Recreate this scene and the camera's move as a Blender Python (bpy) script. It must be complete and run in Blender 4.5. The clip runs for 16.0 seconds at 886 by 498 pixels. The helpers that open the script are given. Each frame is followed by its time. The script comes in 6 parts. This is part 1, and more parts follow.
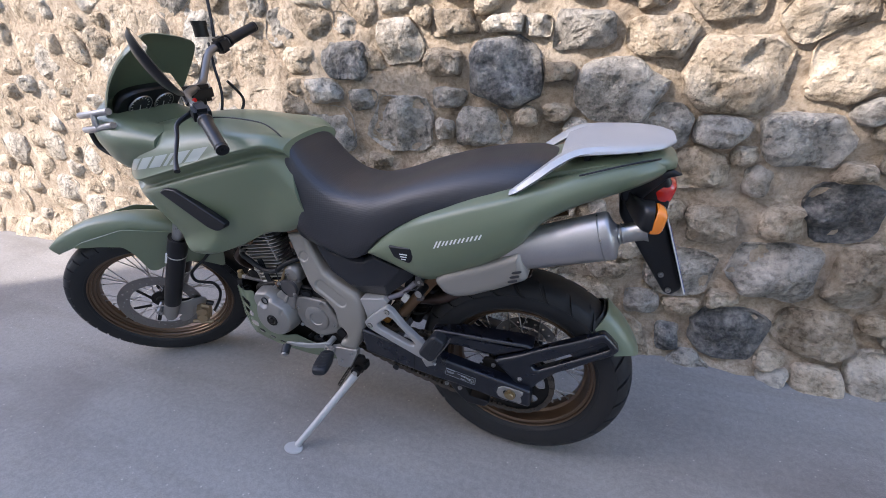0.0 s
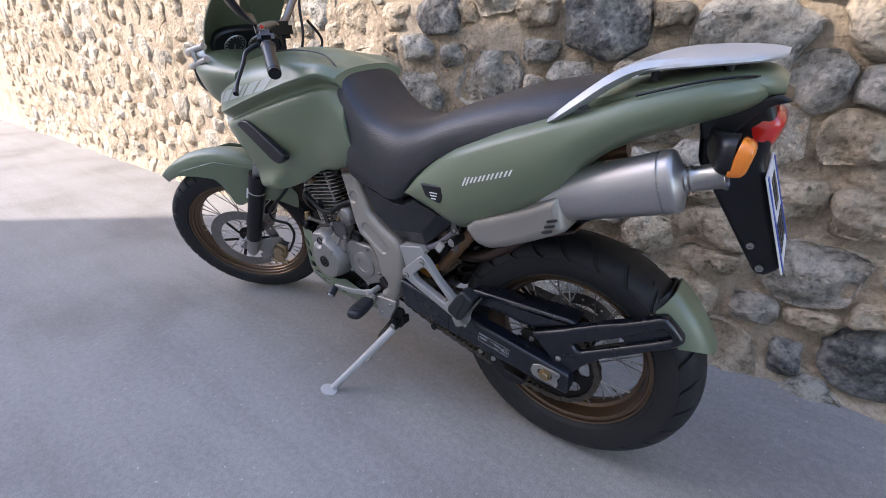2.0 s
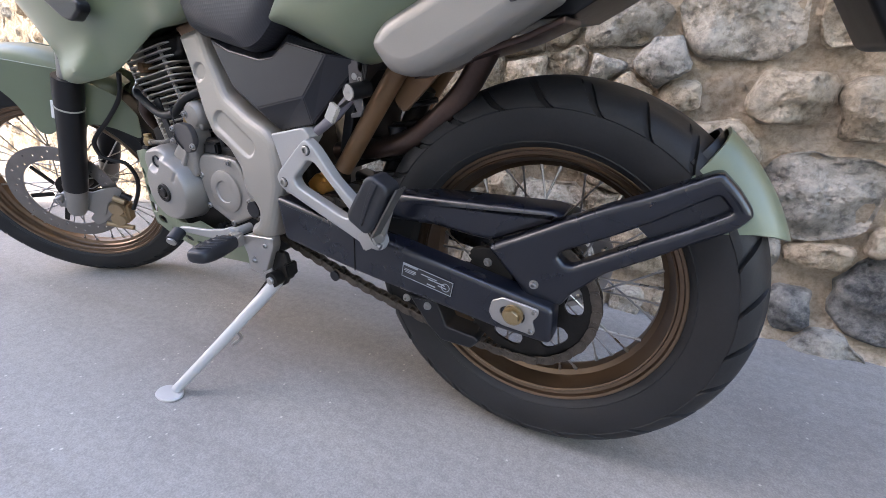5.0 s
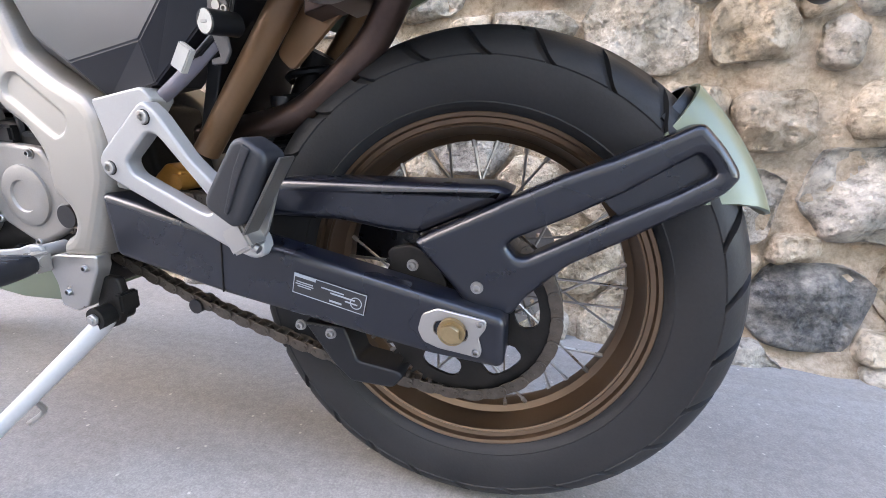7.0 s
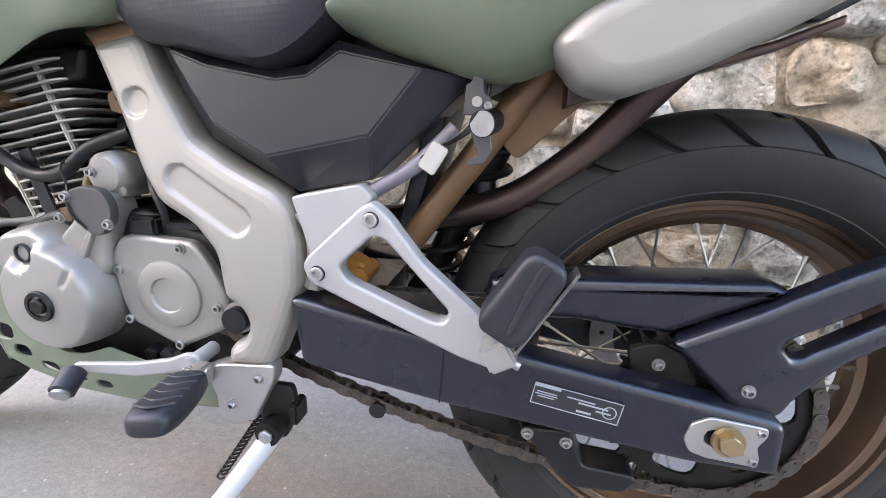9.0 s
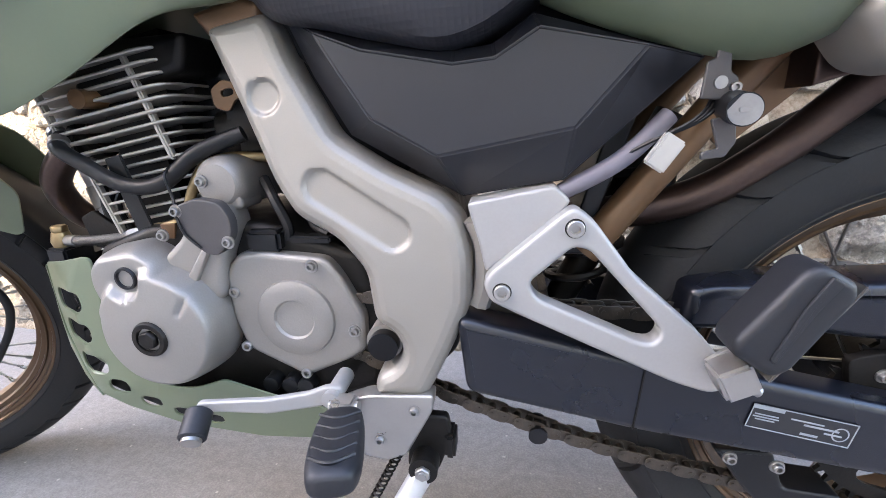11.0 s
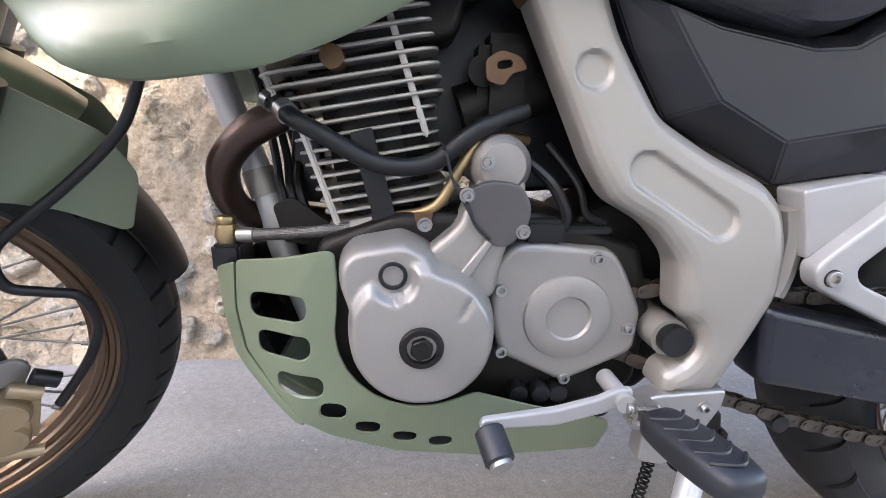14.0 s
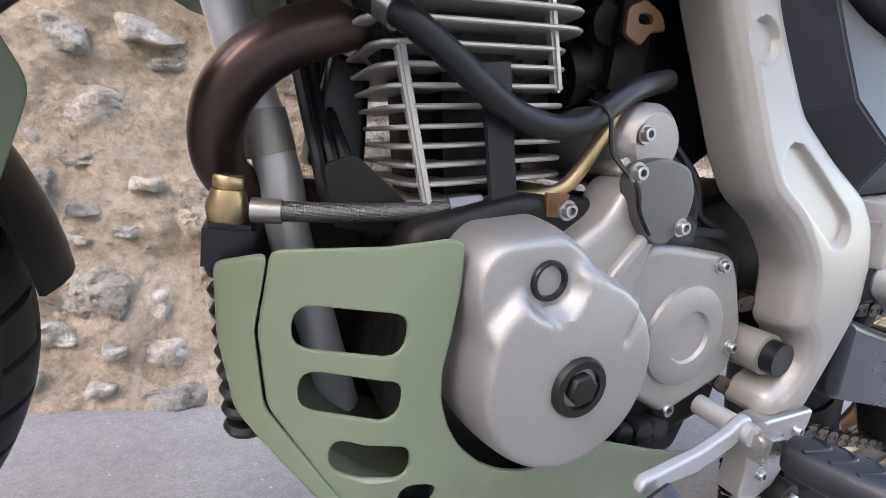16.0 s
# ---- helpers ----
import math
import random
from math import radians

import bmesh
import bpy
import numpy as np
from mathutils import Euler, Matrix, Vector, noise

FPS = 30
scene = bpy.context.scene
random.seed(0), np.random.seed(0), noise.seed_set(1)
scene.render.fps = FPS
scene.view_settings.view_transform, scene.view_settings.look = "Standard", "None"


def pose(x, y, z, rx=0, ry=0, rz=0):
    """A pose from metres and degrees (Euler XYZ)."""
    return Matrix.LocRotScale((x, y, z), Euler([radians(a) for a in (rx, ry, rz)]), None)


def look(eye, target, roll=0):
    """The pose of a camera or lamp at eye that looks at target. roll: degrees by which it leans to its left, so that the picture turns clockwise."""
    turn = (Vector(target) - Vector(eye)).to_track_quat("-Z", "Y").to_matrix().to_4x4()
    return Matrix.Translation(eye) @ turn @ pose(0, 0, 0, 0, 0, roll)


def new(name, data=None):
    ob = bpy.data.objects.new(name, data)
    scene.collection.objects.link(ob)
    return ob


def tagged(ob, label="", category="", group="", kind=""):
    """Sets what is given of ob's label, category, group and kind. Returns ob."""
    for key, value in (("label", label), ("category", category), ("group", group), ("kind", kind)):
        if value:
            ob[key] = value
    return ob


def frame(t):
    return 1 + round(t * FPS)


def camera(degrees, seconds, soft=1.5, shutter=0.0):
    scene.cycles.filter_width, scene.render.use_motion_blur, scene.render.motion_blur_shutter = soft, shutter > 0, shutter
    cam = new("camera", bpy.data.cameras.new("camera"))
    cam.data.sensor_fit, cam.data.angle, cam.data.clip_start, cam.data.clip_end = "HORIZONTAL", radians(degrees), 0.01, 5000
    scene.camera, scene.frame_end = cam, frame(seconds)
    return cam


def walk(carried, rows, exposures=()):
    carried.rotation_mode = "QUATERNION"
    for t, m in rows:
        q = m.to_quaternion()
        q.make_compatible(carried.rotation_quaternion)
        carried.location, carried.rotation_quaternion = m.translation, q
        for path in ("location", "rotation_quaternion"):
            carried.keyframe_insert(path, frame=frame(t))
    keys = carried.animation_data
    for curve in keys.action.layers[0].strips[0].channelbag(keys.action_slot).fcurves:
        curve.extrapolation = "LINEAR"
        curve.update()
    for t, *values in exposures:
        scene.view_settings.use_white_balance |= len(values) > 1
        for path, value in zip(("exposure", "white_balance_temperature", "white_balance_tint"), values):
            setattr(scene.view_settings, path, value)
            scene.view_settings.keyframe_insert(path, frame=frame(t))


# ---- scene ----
from mathutils.bvhtree import BVHTree

cam = camera(90.9, 16.0, 0.9)
PATH = [
    (0, (0.044, 0.048, 1.238), (-0.601, 1.754, 0.417), -0.7),
    (0.5, (0.122, 0.076, 1.227), (-0.724, 1.694, 0.412), -0.3),
    (1, (0.178, 0.118, 1.187), (-0.84, 1.634, 0.371), -1.1),
    (1.5, (0.202, 0.158, 1.135), (-0.876, 1.627, 0.31), -0.6),
    (2, (0.202, 0.198, 1.072), (-0.907, 1.639, 0.239), -0.6),
    (2.5, (0.205, 0.232, 1.002), (-0.909, 1.671, 0.173), -0.2),
    (3, (0.191, 0.271, 0.925), (-0.913, 1.721, 0.101), 0.1),
    (3.5, (0.157, 0.316, 0.841), (-0.92, 1.785, 0.015), 0.3),
    (3.7, (0.141, 0.332, 0.791), (-0.921, 1.816, -0.029), 0.6),
    (5.8, (0.01, 0.552, 0.587), (-0.788, 2.282, -0.02), 1.1),
    (6, (0.001, 0.567, 0.562), (-0.794, 2.307, -0.024), 1.0),
    (6.5, (-0.018, 0.592, 0.513), (-0.667, 2.421, 0.03), 2.2),
    (7, (-0.026, 0.601, 0.519), (-0.521, 2.484, 0.063), 2.7),
    (7.5, (-0.087, 0.598, 0.535), (-0.534, 2.5, 0.11), 2.1),
    (8, (-0.181, 0.596, 0.553), (-0.578, 2.515, 0.155), 1.9),
    (8.5, (-0.273, 0.593, 0.577), (-0.639, 2.522, 0.199), 1.5),
    (8.7, (-0.309, 0.59, 0.593), (-0.665, 2.52, 0.21), 1.4),
    (10.8, (-0.523, 0.635, 0.607), (-0.838, 2.555, 0.147), -1.1),
    (11, (-0.562, 0.632, 0.611), (-0.863, 2.553, 0.142), -1.1),
    (11.5, (-0.659, 0.632, 0.62), (-0.936, 2.559, 0.162), -1.0),
    (12, (-0.749, 0.618, 0.635), (-0.973, 2.556, 0.194), -0.7),
    (12.5, (-0.818, 0.608, 0.648), (-0.969, 2.557, 0.225), -0.2),
    (13, (-0.847, 0.617, 0.628), (-0.969, 2.569, 0.209), -0.2),
    (13.5, (-0.902, 0.624, 0.611), (-0.957, 2.58, 0.193), 0.1),
    (14, (-0.967, 0.648, 0.579), (-0.83, 2.601, 0.17), 1.3),
    (14.5, (-1.014, 0.692, 0.535), (-0.629, 2.617, 0.149), 2.5),
    (15, (-1.063, 0.736, 0.516), (-0.456, 2.611, 0.172), 3.5),
    (15.5, (-1.1, 0.786, 0.514), (-0.36, 2.62, 0.216), 4.7),
    (16, (-1.157, 0.825, 0.519), (-0.338, 2.63, 0.252), 6.7),
]
EXPOSURES = [(0, 2.38, 6450, 19), (3.7, 2.69, 6900, 19), (5.8, 3.58, 7100, 18), (8.7, 3.97, 7200, 18), (10.8, 3.84, 7050, 18), (14, 3.68, 7200, 18), (16, 3.64, 7150, 18)]
walk(cam, [(t, look(eye, target, roll)) for t, eye, target, roll in PATH], EXPOSURES)

# ---- world, sun and sky ----
world = bpy.data.worlds.new("sky")
scene.world = world
world.use_nodes = True
SUN_ELEV, SUN_ROT = radians(35), radians(-129.7)
wn = world.node_tree.nodes
sky = wn.new("ShaderNodeTexSky")
sky.sky_type, sky.sun_disc = "NISHITA", False
sky.sun_elevation, sky.sun_rotation = SUN_ELEV, SUN_ROT
world.node_tree.links.new(sky.outputs[0], wn["Background"].inputs[0])
wn["Background"].inputs[1].default_value = 0.15
sun = new("sun", bpy.data.lights.new("sun", "SUN"))
sun.data.energy, sun.data.angle, sun.data.color = 1.62, radians(0.5), (1.0, 0.95, 0.86)
SUN_DIR = Vector((math.sin(SUN_ROT) * math.cos(SUN_ELEV), math.cos(SUN_ROT) * math.cos(SUN_ELEV), math.sin(SUN_ELEV)))
sun.matrix_world = look(SUN_DIR * 30, (0, 0, 0))

# ---- materials ----


def material(name, colour, rough=0.5, metal=0.0, **extra):
    m = bpy.data.materials.new(name)
    m.use_nodes = True
    b = m.node_tree.nodes["Principled BSDF"]
    b.inputs["Base Color"].default_value = (*colour, 1)
    b.inputs["Roughness"].default_value = rough
    b.inputs["Metallic"].default_value = metal
    for key, value in extra.items():
        b.inputs[key.replace("_", " ")].default_value = value
    return m


def tex(m, kind, scale, coord="Object", **sets):
    nt = m.node_tree
    c = nt.nodes.new("ShaderNodeTexCoord")
    t = nt.nodes.new(kind)
    nt.links.new(c.outputs[coord], t.inputs["Vector"])
    t.inputs["Scale"].default_value = scale
    for key, value in sets.items():
        t.inputs[key].default_value = value
    return t


def ramp(m, source, stops):
    r = m.node_tree.nodes.new("ShaderNodeValToRGB")
    el = r.color_ramp.elements
    while len(el) < len(stops):
        el.new(0.5)
    for e, (p, c) in zip(el, stops):
        e.position, e.color = p, (*c, 1)
    m.node_tree.links.new(source, r.inputs[0])
    return r


def bump(m, source, strength, distance):
    nt = m.node_tree
    b = nt.nodes.new("ShaderNodeBump")
    b.inputs["Strength"].default_value, b.inputs["Distance"].default_value = strength, distance
    nt.links.new(source, b.inputs["Height"])
    p = nt.nodes["Principled BSDF"]
    if p.inputs["Normal"].is_linked:
        nt.links.new(p.inputs["Normal"].links[0].from_socket, b.inputs["Normal"])
    nt.links.new(b.outputs[0], p.inputs["Normal"])


def mix_colour(m, fac, a, b, mode="MIX"):
    nt = m.node_tree
    x = nt.nodes.new("ShaderNodeMix")
    x.data_type, x.blend_type = "RGBA", mode
    for sock, value in ((x.inputs[0], fac), (x.inputs[6], a), (x.inputs[7], b)):
        if hasattr(value, "is_linked"):
            nt.links.new(value, sock)
        elif isinstance(value, tuple):
            sock.default_value = (*value, 1)
        else:
            sock.default_value = value
    return x.outputs[2]


def base(m, source):
    m.node_tree.links.new(source, m.node_tree.nodes["Principled BSDF"].inputs["Base Color"])


def worn(m, colour, amount=0.25, scale=6.0, fine=60.0, rough=None, relief=0.0):
    """Vary a colour at two scales, its gloss too, and give it a fine relief."""
    big = tex(m, "ShaderNodeTexNoise", scale, Detail=6)
    small = tex(m, "ShaderNodeTexNoise", fine, Detail=4)
    lo, hi = tuple(c * (1 - amount) for c in colour), tuple(min(1, c * (1 + amount)) for c in colour)
    r = ramp(m, big.outputs[0], [(0.3, lo), (0.7, hi)])
    base(m, mix_colour(m, 0.25, r.outputs[0], ramp(m, small.outputs[0], [(0.3, lo), (0.7, hi)]).outputs[0]))
    if rough:
        rr = ramp(m, big.outputs[0], [(0.3, (rough[0],) * 3), (0.7, (rough[1],) * 3)])
        m.node_tree.links.new(rr.outputs[0], m.node_tree.nodes["Principled BSDF"].inputs["Roughness"])
    if relief:
        bump(m, small.outputs[0], 0.6, relief)
    return m


GREEN = (0.130, 0.158, 0.098)
green_paint = worn(material("green_paint", GREEN, 0.34, Coat_Weight=0.25, Coat_Roughness=0.28), GREEN, 0.05, 5, 300, (0.32, 0.40))
silver_paint = worn(material("silver_paint", (0.32, 0.30, 0.275), 0.45, 0.4), (0.268, 0.249, 0.222), 0.06, 9, 700, (0.40, 0.48), 0.00012)
cast_metal = worn(material("cast_metal", (0.3, 0.29, 0.27), 0.45, 0.65), (0.285, 0.27, 0.252), 0.1, 12, 500, (0.46, 0.56), 0.0004)
alloy = worn(material("alloy", (0.6, 0.6, 0.6), 0.32, 0.8), (0.38, 0.365, 0.342), 0.06, 20, 300, (0.25, 0.4), 0.0002)
rack_alloy = worn(material("rack_alloy", (0.46, 0.46, 0.46), 0.42, 0.35), (0.46, 0.46, 0.46), 0.07, 8, 300, (0.38, 0.46), 0.0001)
hanger_alloy = worn(material("hanger_alloy", (0.35, 0.345, 0.335), 0.45, 0.35), (0.34, 0.335, 0.325), 0.07, 8, 300, (0.42, 0.5), 0.0001)
steel = worn(material("steel", (0.5, 0.49, 0.47), 0.28, 0.95), (0.36, 0.35, 0.335), 0.15, 30, 300, (0.24, 0.42))
titanium = worn(material("brushed_steel", (0.45, 0.43, 0.41), 0.38, 0.85), (0.43, 0.41, 0.40), 0.1, 9, 300, (0.34, 0.46))
bronze = worn(material("bronze_rim", (0.13, 0.09, 0.06), 0.32, 0.9), (0.165, 0.112, 0.075), 0.05, 12, 200, (0.31, 0.36))
brass = worn(material("brass", (0.45, 0.33, 0.17), 0.35, 0.9), (0.37, 0.275, 0.15), 0.2, 30, 300, (0.3, 0.45))
copper_frame = worn(material("bronze_frame_paint", (0.19, 0.11, 0.06), 0.4, 0.4), (0.155, 0.086, 0.043), 0.15, 10, 200, (0.35, 0.45))
rubber = worn(material("tyre_rubber", (0.014, 0.014, 0.015), 0.6, Specular_IOR_Level=0.3), (0.0155, 0.0155, 0.0165), 0.3, 12, 240, (0.5, 0.66), 0.0004)
black_plastic = worn(material("black_plastic", (0.01, 0.01, 0.012), 0.36, Specular_IOR_Level=0.4), (0.006, 0.0062, 0.0075), 0.12, 30, 800, (0.33, 0.38), 0.0001)
cover_plastic = worn(material("cover_plastic", (0.010, 0.0105, 0.0125), 0.3, Specular_IOR_Level=0.46), (0.0125, 0.0132, 0.017), 0.1, 30, 800, (0.29, 0.33), 0.0001)
satin_black = worn(material("satin_black", (0.012, 0.013, 0.018), 0.26, Specular_IOR_Level=0.6), (0.0045, 0.0058, 0.0105), 0.05, 10, 600, (0.25, 0.31), 0.0001)
black_hose = worn(material("black_hose", (0.013, 0.014, 0.016), 0.45, Specular_IOR_Level=0.38), (0.007, 0.0073, 0.008), 0.3, 30, 300, (0.35, 0.55))
dark_iron = worn(material("dark_iron", (0.05, 0.045, 0.04), 0.5, 0.7), (0.02, 0.018, 0.016), 0.3, 40, 300, (0.35, 0.6), 0.0004)
pipe_brown = worn(material("heat_blued_pipe", (0.1, 0.07, 0.065), 0.35, 0.8), (0.08, 0.053, 0.044), 0.25, 10, 200, (0.28, 0.45))
red_lens = material("red_lens", (0.55, 0.02, 0.015), 0.12, Coat_Weight=0.6)
orange_lens = material("orange_lens", (0.8, 0.22, 0.02), 0.15, Coat_Weight=0.5)
caliper_gold = worn(material("caliper_bronze", (0.3, 0.25, 0.185), 0.42, 0.6), (0.36, 0.265, 0.16), 0.12, 30, 300, (0.38, 0.5))
worn_rubber = worn(material("worn_rubber", (0.02, 0.02, 0.025), 0.55), (0.0105, 0.0112, 0.014), 0.2, 20, 300, (0.45, 0.6), 0.0002)
chain_steel = worn(material("chain_steel", (0.08, 0.068, 0.058), 0.4, 0.8), (0.095, 0.08, 0.066), 0.35, 60, 400, (0.3, 0.48))
disc_steel = worn(material("disc_steel", (0.2, 0.19, 0.18), 0.38, 0.85), (0.22, 0.205, 0.19), 0.15, 20, 300, (0.32, 0.45))
gunmetal = worn(material("gunmetal", (0.085, 0.08, 0.08), 0.45, 0.5), (0.085, 0.08, 0.08), 0.12, 30, 500, (0.4, 0.5), 0.0001)
logo_print = material("logo_print", (0.33, 0.36, 0.33), 0.35)
white_paint = material("white_print", (0.72, 0.74, 0.7), 0.4)
sleeve_grey = material("sleeve_grey", (0.16, 0.15, 0.18), 0.5)
grey_print = material("grey_print", (0.3, 0.32, 0.34), 0.4)
plate_white = material("plate_white", (0.75, 0.75, 0.73), 0.35)
ivory = worn(material("ivory_plastic", (0.36, 0.35, 0.32), 0.45), (0.36, 0.35, 0.32), 0.08, 30, 200)
amber_metal = worn(material("amber_metal", (0.45, 0.2, 0.04), 0.4, 0.5), (0.45, 0.2, 0.04), 0.2, 40, 300, (0.35, 0.5))
yellow_oil = material("yellow_fluid", (0.7, 0.45, 0.08), 0.2)
mirror_glass = material("mirror_glass", (0.9, 0.9, 0.9), 0.03, 1.0)
dial_face = material("dial_face", (0.02, 0.02, 0.022), 0.3)
blue_print = material("blue_print", (0.03, 0.08, 0.4), 0.4)

seat_vinyl = worn(material("seat_vinyl", (0.012, 0.012, 0.015), 0.42, Specular_IOR_Level=0.6), (0.0175, 0.018, 0.0225), 0.1, 8, 300, (0.40, 0.46))
dots = tex(seat_vinyl, "ShaderNodeTexVoronoi", 170, Randomness=0.0)
bump(seat_vinyl, dots.outputs["Distance"], 0.5, 0.0009)

braided = worn(material("steel_braid", (0.13, 0.125, 0.12), 0.42, 0.75), (0.13, 0.125, 0.12), 0.25, 40, 500, (0.36, 0.5))
bump(braided, tex(braided, "ShaderNodeTexVoronoi", 520, Randomness=0.2).outputs["Distance"], 0.7, 0.001)

for m, freq in ((titanium, 900),):
    w = tex(m, "ShaderNodeTexNoise", 1, Detail=3)
    mp = m.node_tree.nodes.new("ShaderNodeMapping")
    mp.inputs["Scale"].default_value = (30, freq, freq)
    m.node_tree.links.new(w.inputs["Vector"].links[0].from_socket, mp.inputs[0])
    m.node_tree.links.new(mp.outputs[0], w.inputs["Vector"])
    bump(m, w.outputs[0], 0.25, 0.0003)

asphalt = material("asphalt", (0.16, 0.155, 0.15), 0.85)
a2 = tex(asphalt, "ShaderNodeTexNoise", 1.3, Detail=8)
a3 = tex(asphalt, "ShaderNodeTexNoise", 260, Detail=4, Roughness=0.7)
grain = ramp(asphalt, a3.outputs[0], [(0.36, (0.195, 0.188, 0.182)), (0.5, (0.23, 0.222, 0.213)), (0.64, (0.275, 0.266, 0.254))])
patch = ramp(asphalt, a2.outputs[0], [(0.34, (0.80, 0.77, 0.75)), (0.48, (0.99, 0.98, 0.97)), (0.66, (1.12, 1.11, 1.10))])
base(asphalt, mix_colour(asphalt, 1.0, grain.outputs[0], patch.outputs[0], "MULTIPLY"))
bump(asphalt, a3.outputs[0], 0.15, 0.001)
mottle = ramp(asphalt, tex(asphalt, "ShaderNodeTexNoise", 55, Detail=6, Roughness=0.8).outputs[0], [(0.41, (0.9, 0.9, 0.9)), (0.59, (1.1, 1.1, 1.095))])
base(asphalt, mix_colour(asphalt, 1.0, asphalt.node_tree.nodes["Principled BSDF"].inputs["Base Color"].links[0].from_socket, mottle.outputs[0], "MULTIPLY"))
speck = ramp(asphalt, tex(asphalt, "ShaderNodeTexVoronoi", 26).outputs["Distance"], [(0.0, (1.9, 1.85, 1.75)), (0.085, (1, 1, 1))])
speck.color_ramp.elements[0].position = 0.045
base(asphalt, mix_colour(asphalt, 1.0, asphalt.node_tree.nodes["Principled BSDF"].inputs["Base Color"].links[0].from_socket, speck.outputs[0], "MULTIPLY"))

streak = tex(asphalt, "ShaderNodeTexNoise", 1, Detail=6, Roughness=0.6)
lay = asphalt.node_tree.nodes.new("ShaderNodeMapping")
lay.inputs["Scale"].default_value = (0.9, 7, 1)
asphalt.node_tree.links.new(streak.inputs["Vector"].links[0].from_socket, lay.inputs[0])
asphalt.node_tree.links.new(lay.outputs[0], streak.inputs["Vector"])
band = ramp(asphalt, streak.outputs[0], [(0.34, (0.92, 0.91, 0.89)), (0.5, (1, 1, 1)), (0.68, (1.05, 1.04, 1.02))])
base(asphalt, mix_colour(asphalt, 1.0, asphalt.node_tree.nodes["Principled BSDF"].inputs["Base Color"].links[0].from_socket, band.outputs[0], "MULTIPLY"))

mortar = material("mortar", (0.3, 0.23, 0.15), 0.95)
m1 = tex(mortar, "ShaderNodeTexNoise", 5, Detail=9, Roughness=0.65)
m2 = tex(mortar, "ShaderNodeTexNoise", 60, Detail=7, Roughness=0.72)
m3 = tex(mortar, "ShaderNodeTexVoronoi", 34)
base(mortar, mix_colour(mortar, 0.34, ramp(mortar, m1.outputs[0], [(0.32, (0.32, 0.235, 0.155)), (0.5, (0.52, 0.415, 0.30)), (0.7, (0.67, 0.565, 0.44))]).outputs[0],
                        ramp(mortar, m2.outputs[0], [(0.4, (0.24, 0.18, 0.12)), (0.49, (0.52, 0.42, 0.305)), (0.6, (0.70, 0.60, 0.475))]).outputs[0]))
bump(mortar, m2.outputs[0], 1.0, 0.02)
bump(mortar, m1.outputs[0], 1.0, 0.05)
bump(mortar, m3.outputs["Distance"], 0.5, 0.012)


def stone_material(name, dark, mid, light, pores=0.35):
    m = material(name, mid, 0.9)
    nt = m.node_tree
    info = nt.nodes.new("ShaderNodeObjectInfo")
    n1 = tex(m, "ShaderNodeTexNoise", 9, Detail=10, Roughness=0.62)
    n2 = tex(m, "ShaderNodeTexNoise", 42, Detail=8, Roughness=0.72)
    v = tex(m, "ShaderNodeTexVoronoi", 38)
    r = ramp(m, n1.outputs[0], [(0.4, dark), (0.5, mid), (0.6, light)])
    speck = ramp(m, n2.outputs[0], [(0.4, tuple(c * 0.35 for c in dark)), (0.49, mid), (0.6, light)])
    c = mix_colour(m, 0.38, r.outputs[0], speck.outputs[0])
    tone = nt.nodes.new("ShaderNodeMapRange")
    tone.inputs[3].default_value, tone.inputs[4].default_value = 0.72, 1.2
    nt.links.new(info.outputs["Random"], tone.inputs[0])
    hsv = nt.nodes.new("ShaderNodeHueSaturation")
    nt.links.new(tone.outputs[0], hsv.inputs["Value"])
    nt.links.new(c, hsv.inputs["Color"])
    base(m, hsv.outputs[0])
    bump(m, n2.outputs[0], 1.0, 0.016)
    n3 = tex(m, "ShaderNodeTexNoise", 19, Detail=7, Roughness=0.6)
    bump(m, n3.outputs[0], 1.0, 0.04)
    bump(m, n1.outputs[0], 1.0, 0.05)
    holes = ramp(m, v.outputs["Distance"], [(0.0, (0, 0, 0)), (pores, (1, 1, 1))])
    bump(m, holes.outputs[0], 0.7, 0.012)
    return m


stone_grey = stone_material("grey_basalt", (0.22, 0.202, 0.172), (0.45, 0.412, 0.352), (0.66, 0.602, 0.512))
stone_tan = stone_material("tan_tuff", (0.30, 0.23, 0.152), (0.52, 0.42, 0.30), (0.70, 0.595, 0.455))
stone_pale = stone_material("pale_limestone", (0.34, 0.29, 0.222), (0.56, 0.49, 0.39), (0.74, 0.67, 0.565))
stone_dark = stone_material("dark_basalt", (0.075, 0.074, 0.072), (0.185, 0.18, 0.17), (0.44, 0.41, 0.365))

# ---- shaping ----


def ob_from(name, bm, mat, smooth=True):
    me = bpy.data.meshes.new(name)
    bmesh.ops.recalc_face_normals(bm, faces=bm.faces)
    bm.to_mesh(me)
    bm.free()
    me.materials.append(mat)
    if smooth:
        me.shade_smooth()
        me.set_sharp_from_angle(angle=radians(38))
    return new(name, me)


def part(name, bm, mat, parent, label=""):
    ob = ob_from(name, bm, mat)
    ob.parent = parent
    return tagged(ob, label)


def soften(bm, width, segments=2, angle=28):
    edges = [e for e in bm.edges if len(e.link_faces) == 2 and e.calc_face_angle(0) > radians(angle)]
    if width > 0 and edges:
        bmesh.ops.bevel(bm, geom=edges, offset=width, segments=segments, affect="EDGES", clamp_overlap=True)
    return bm


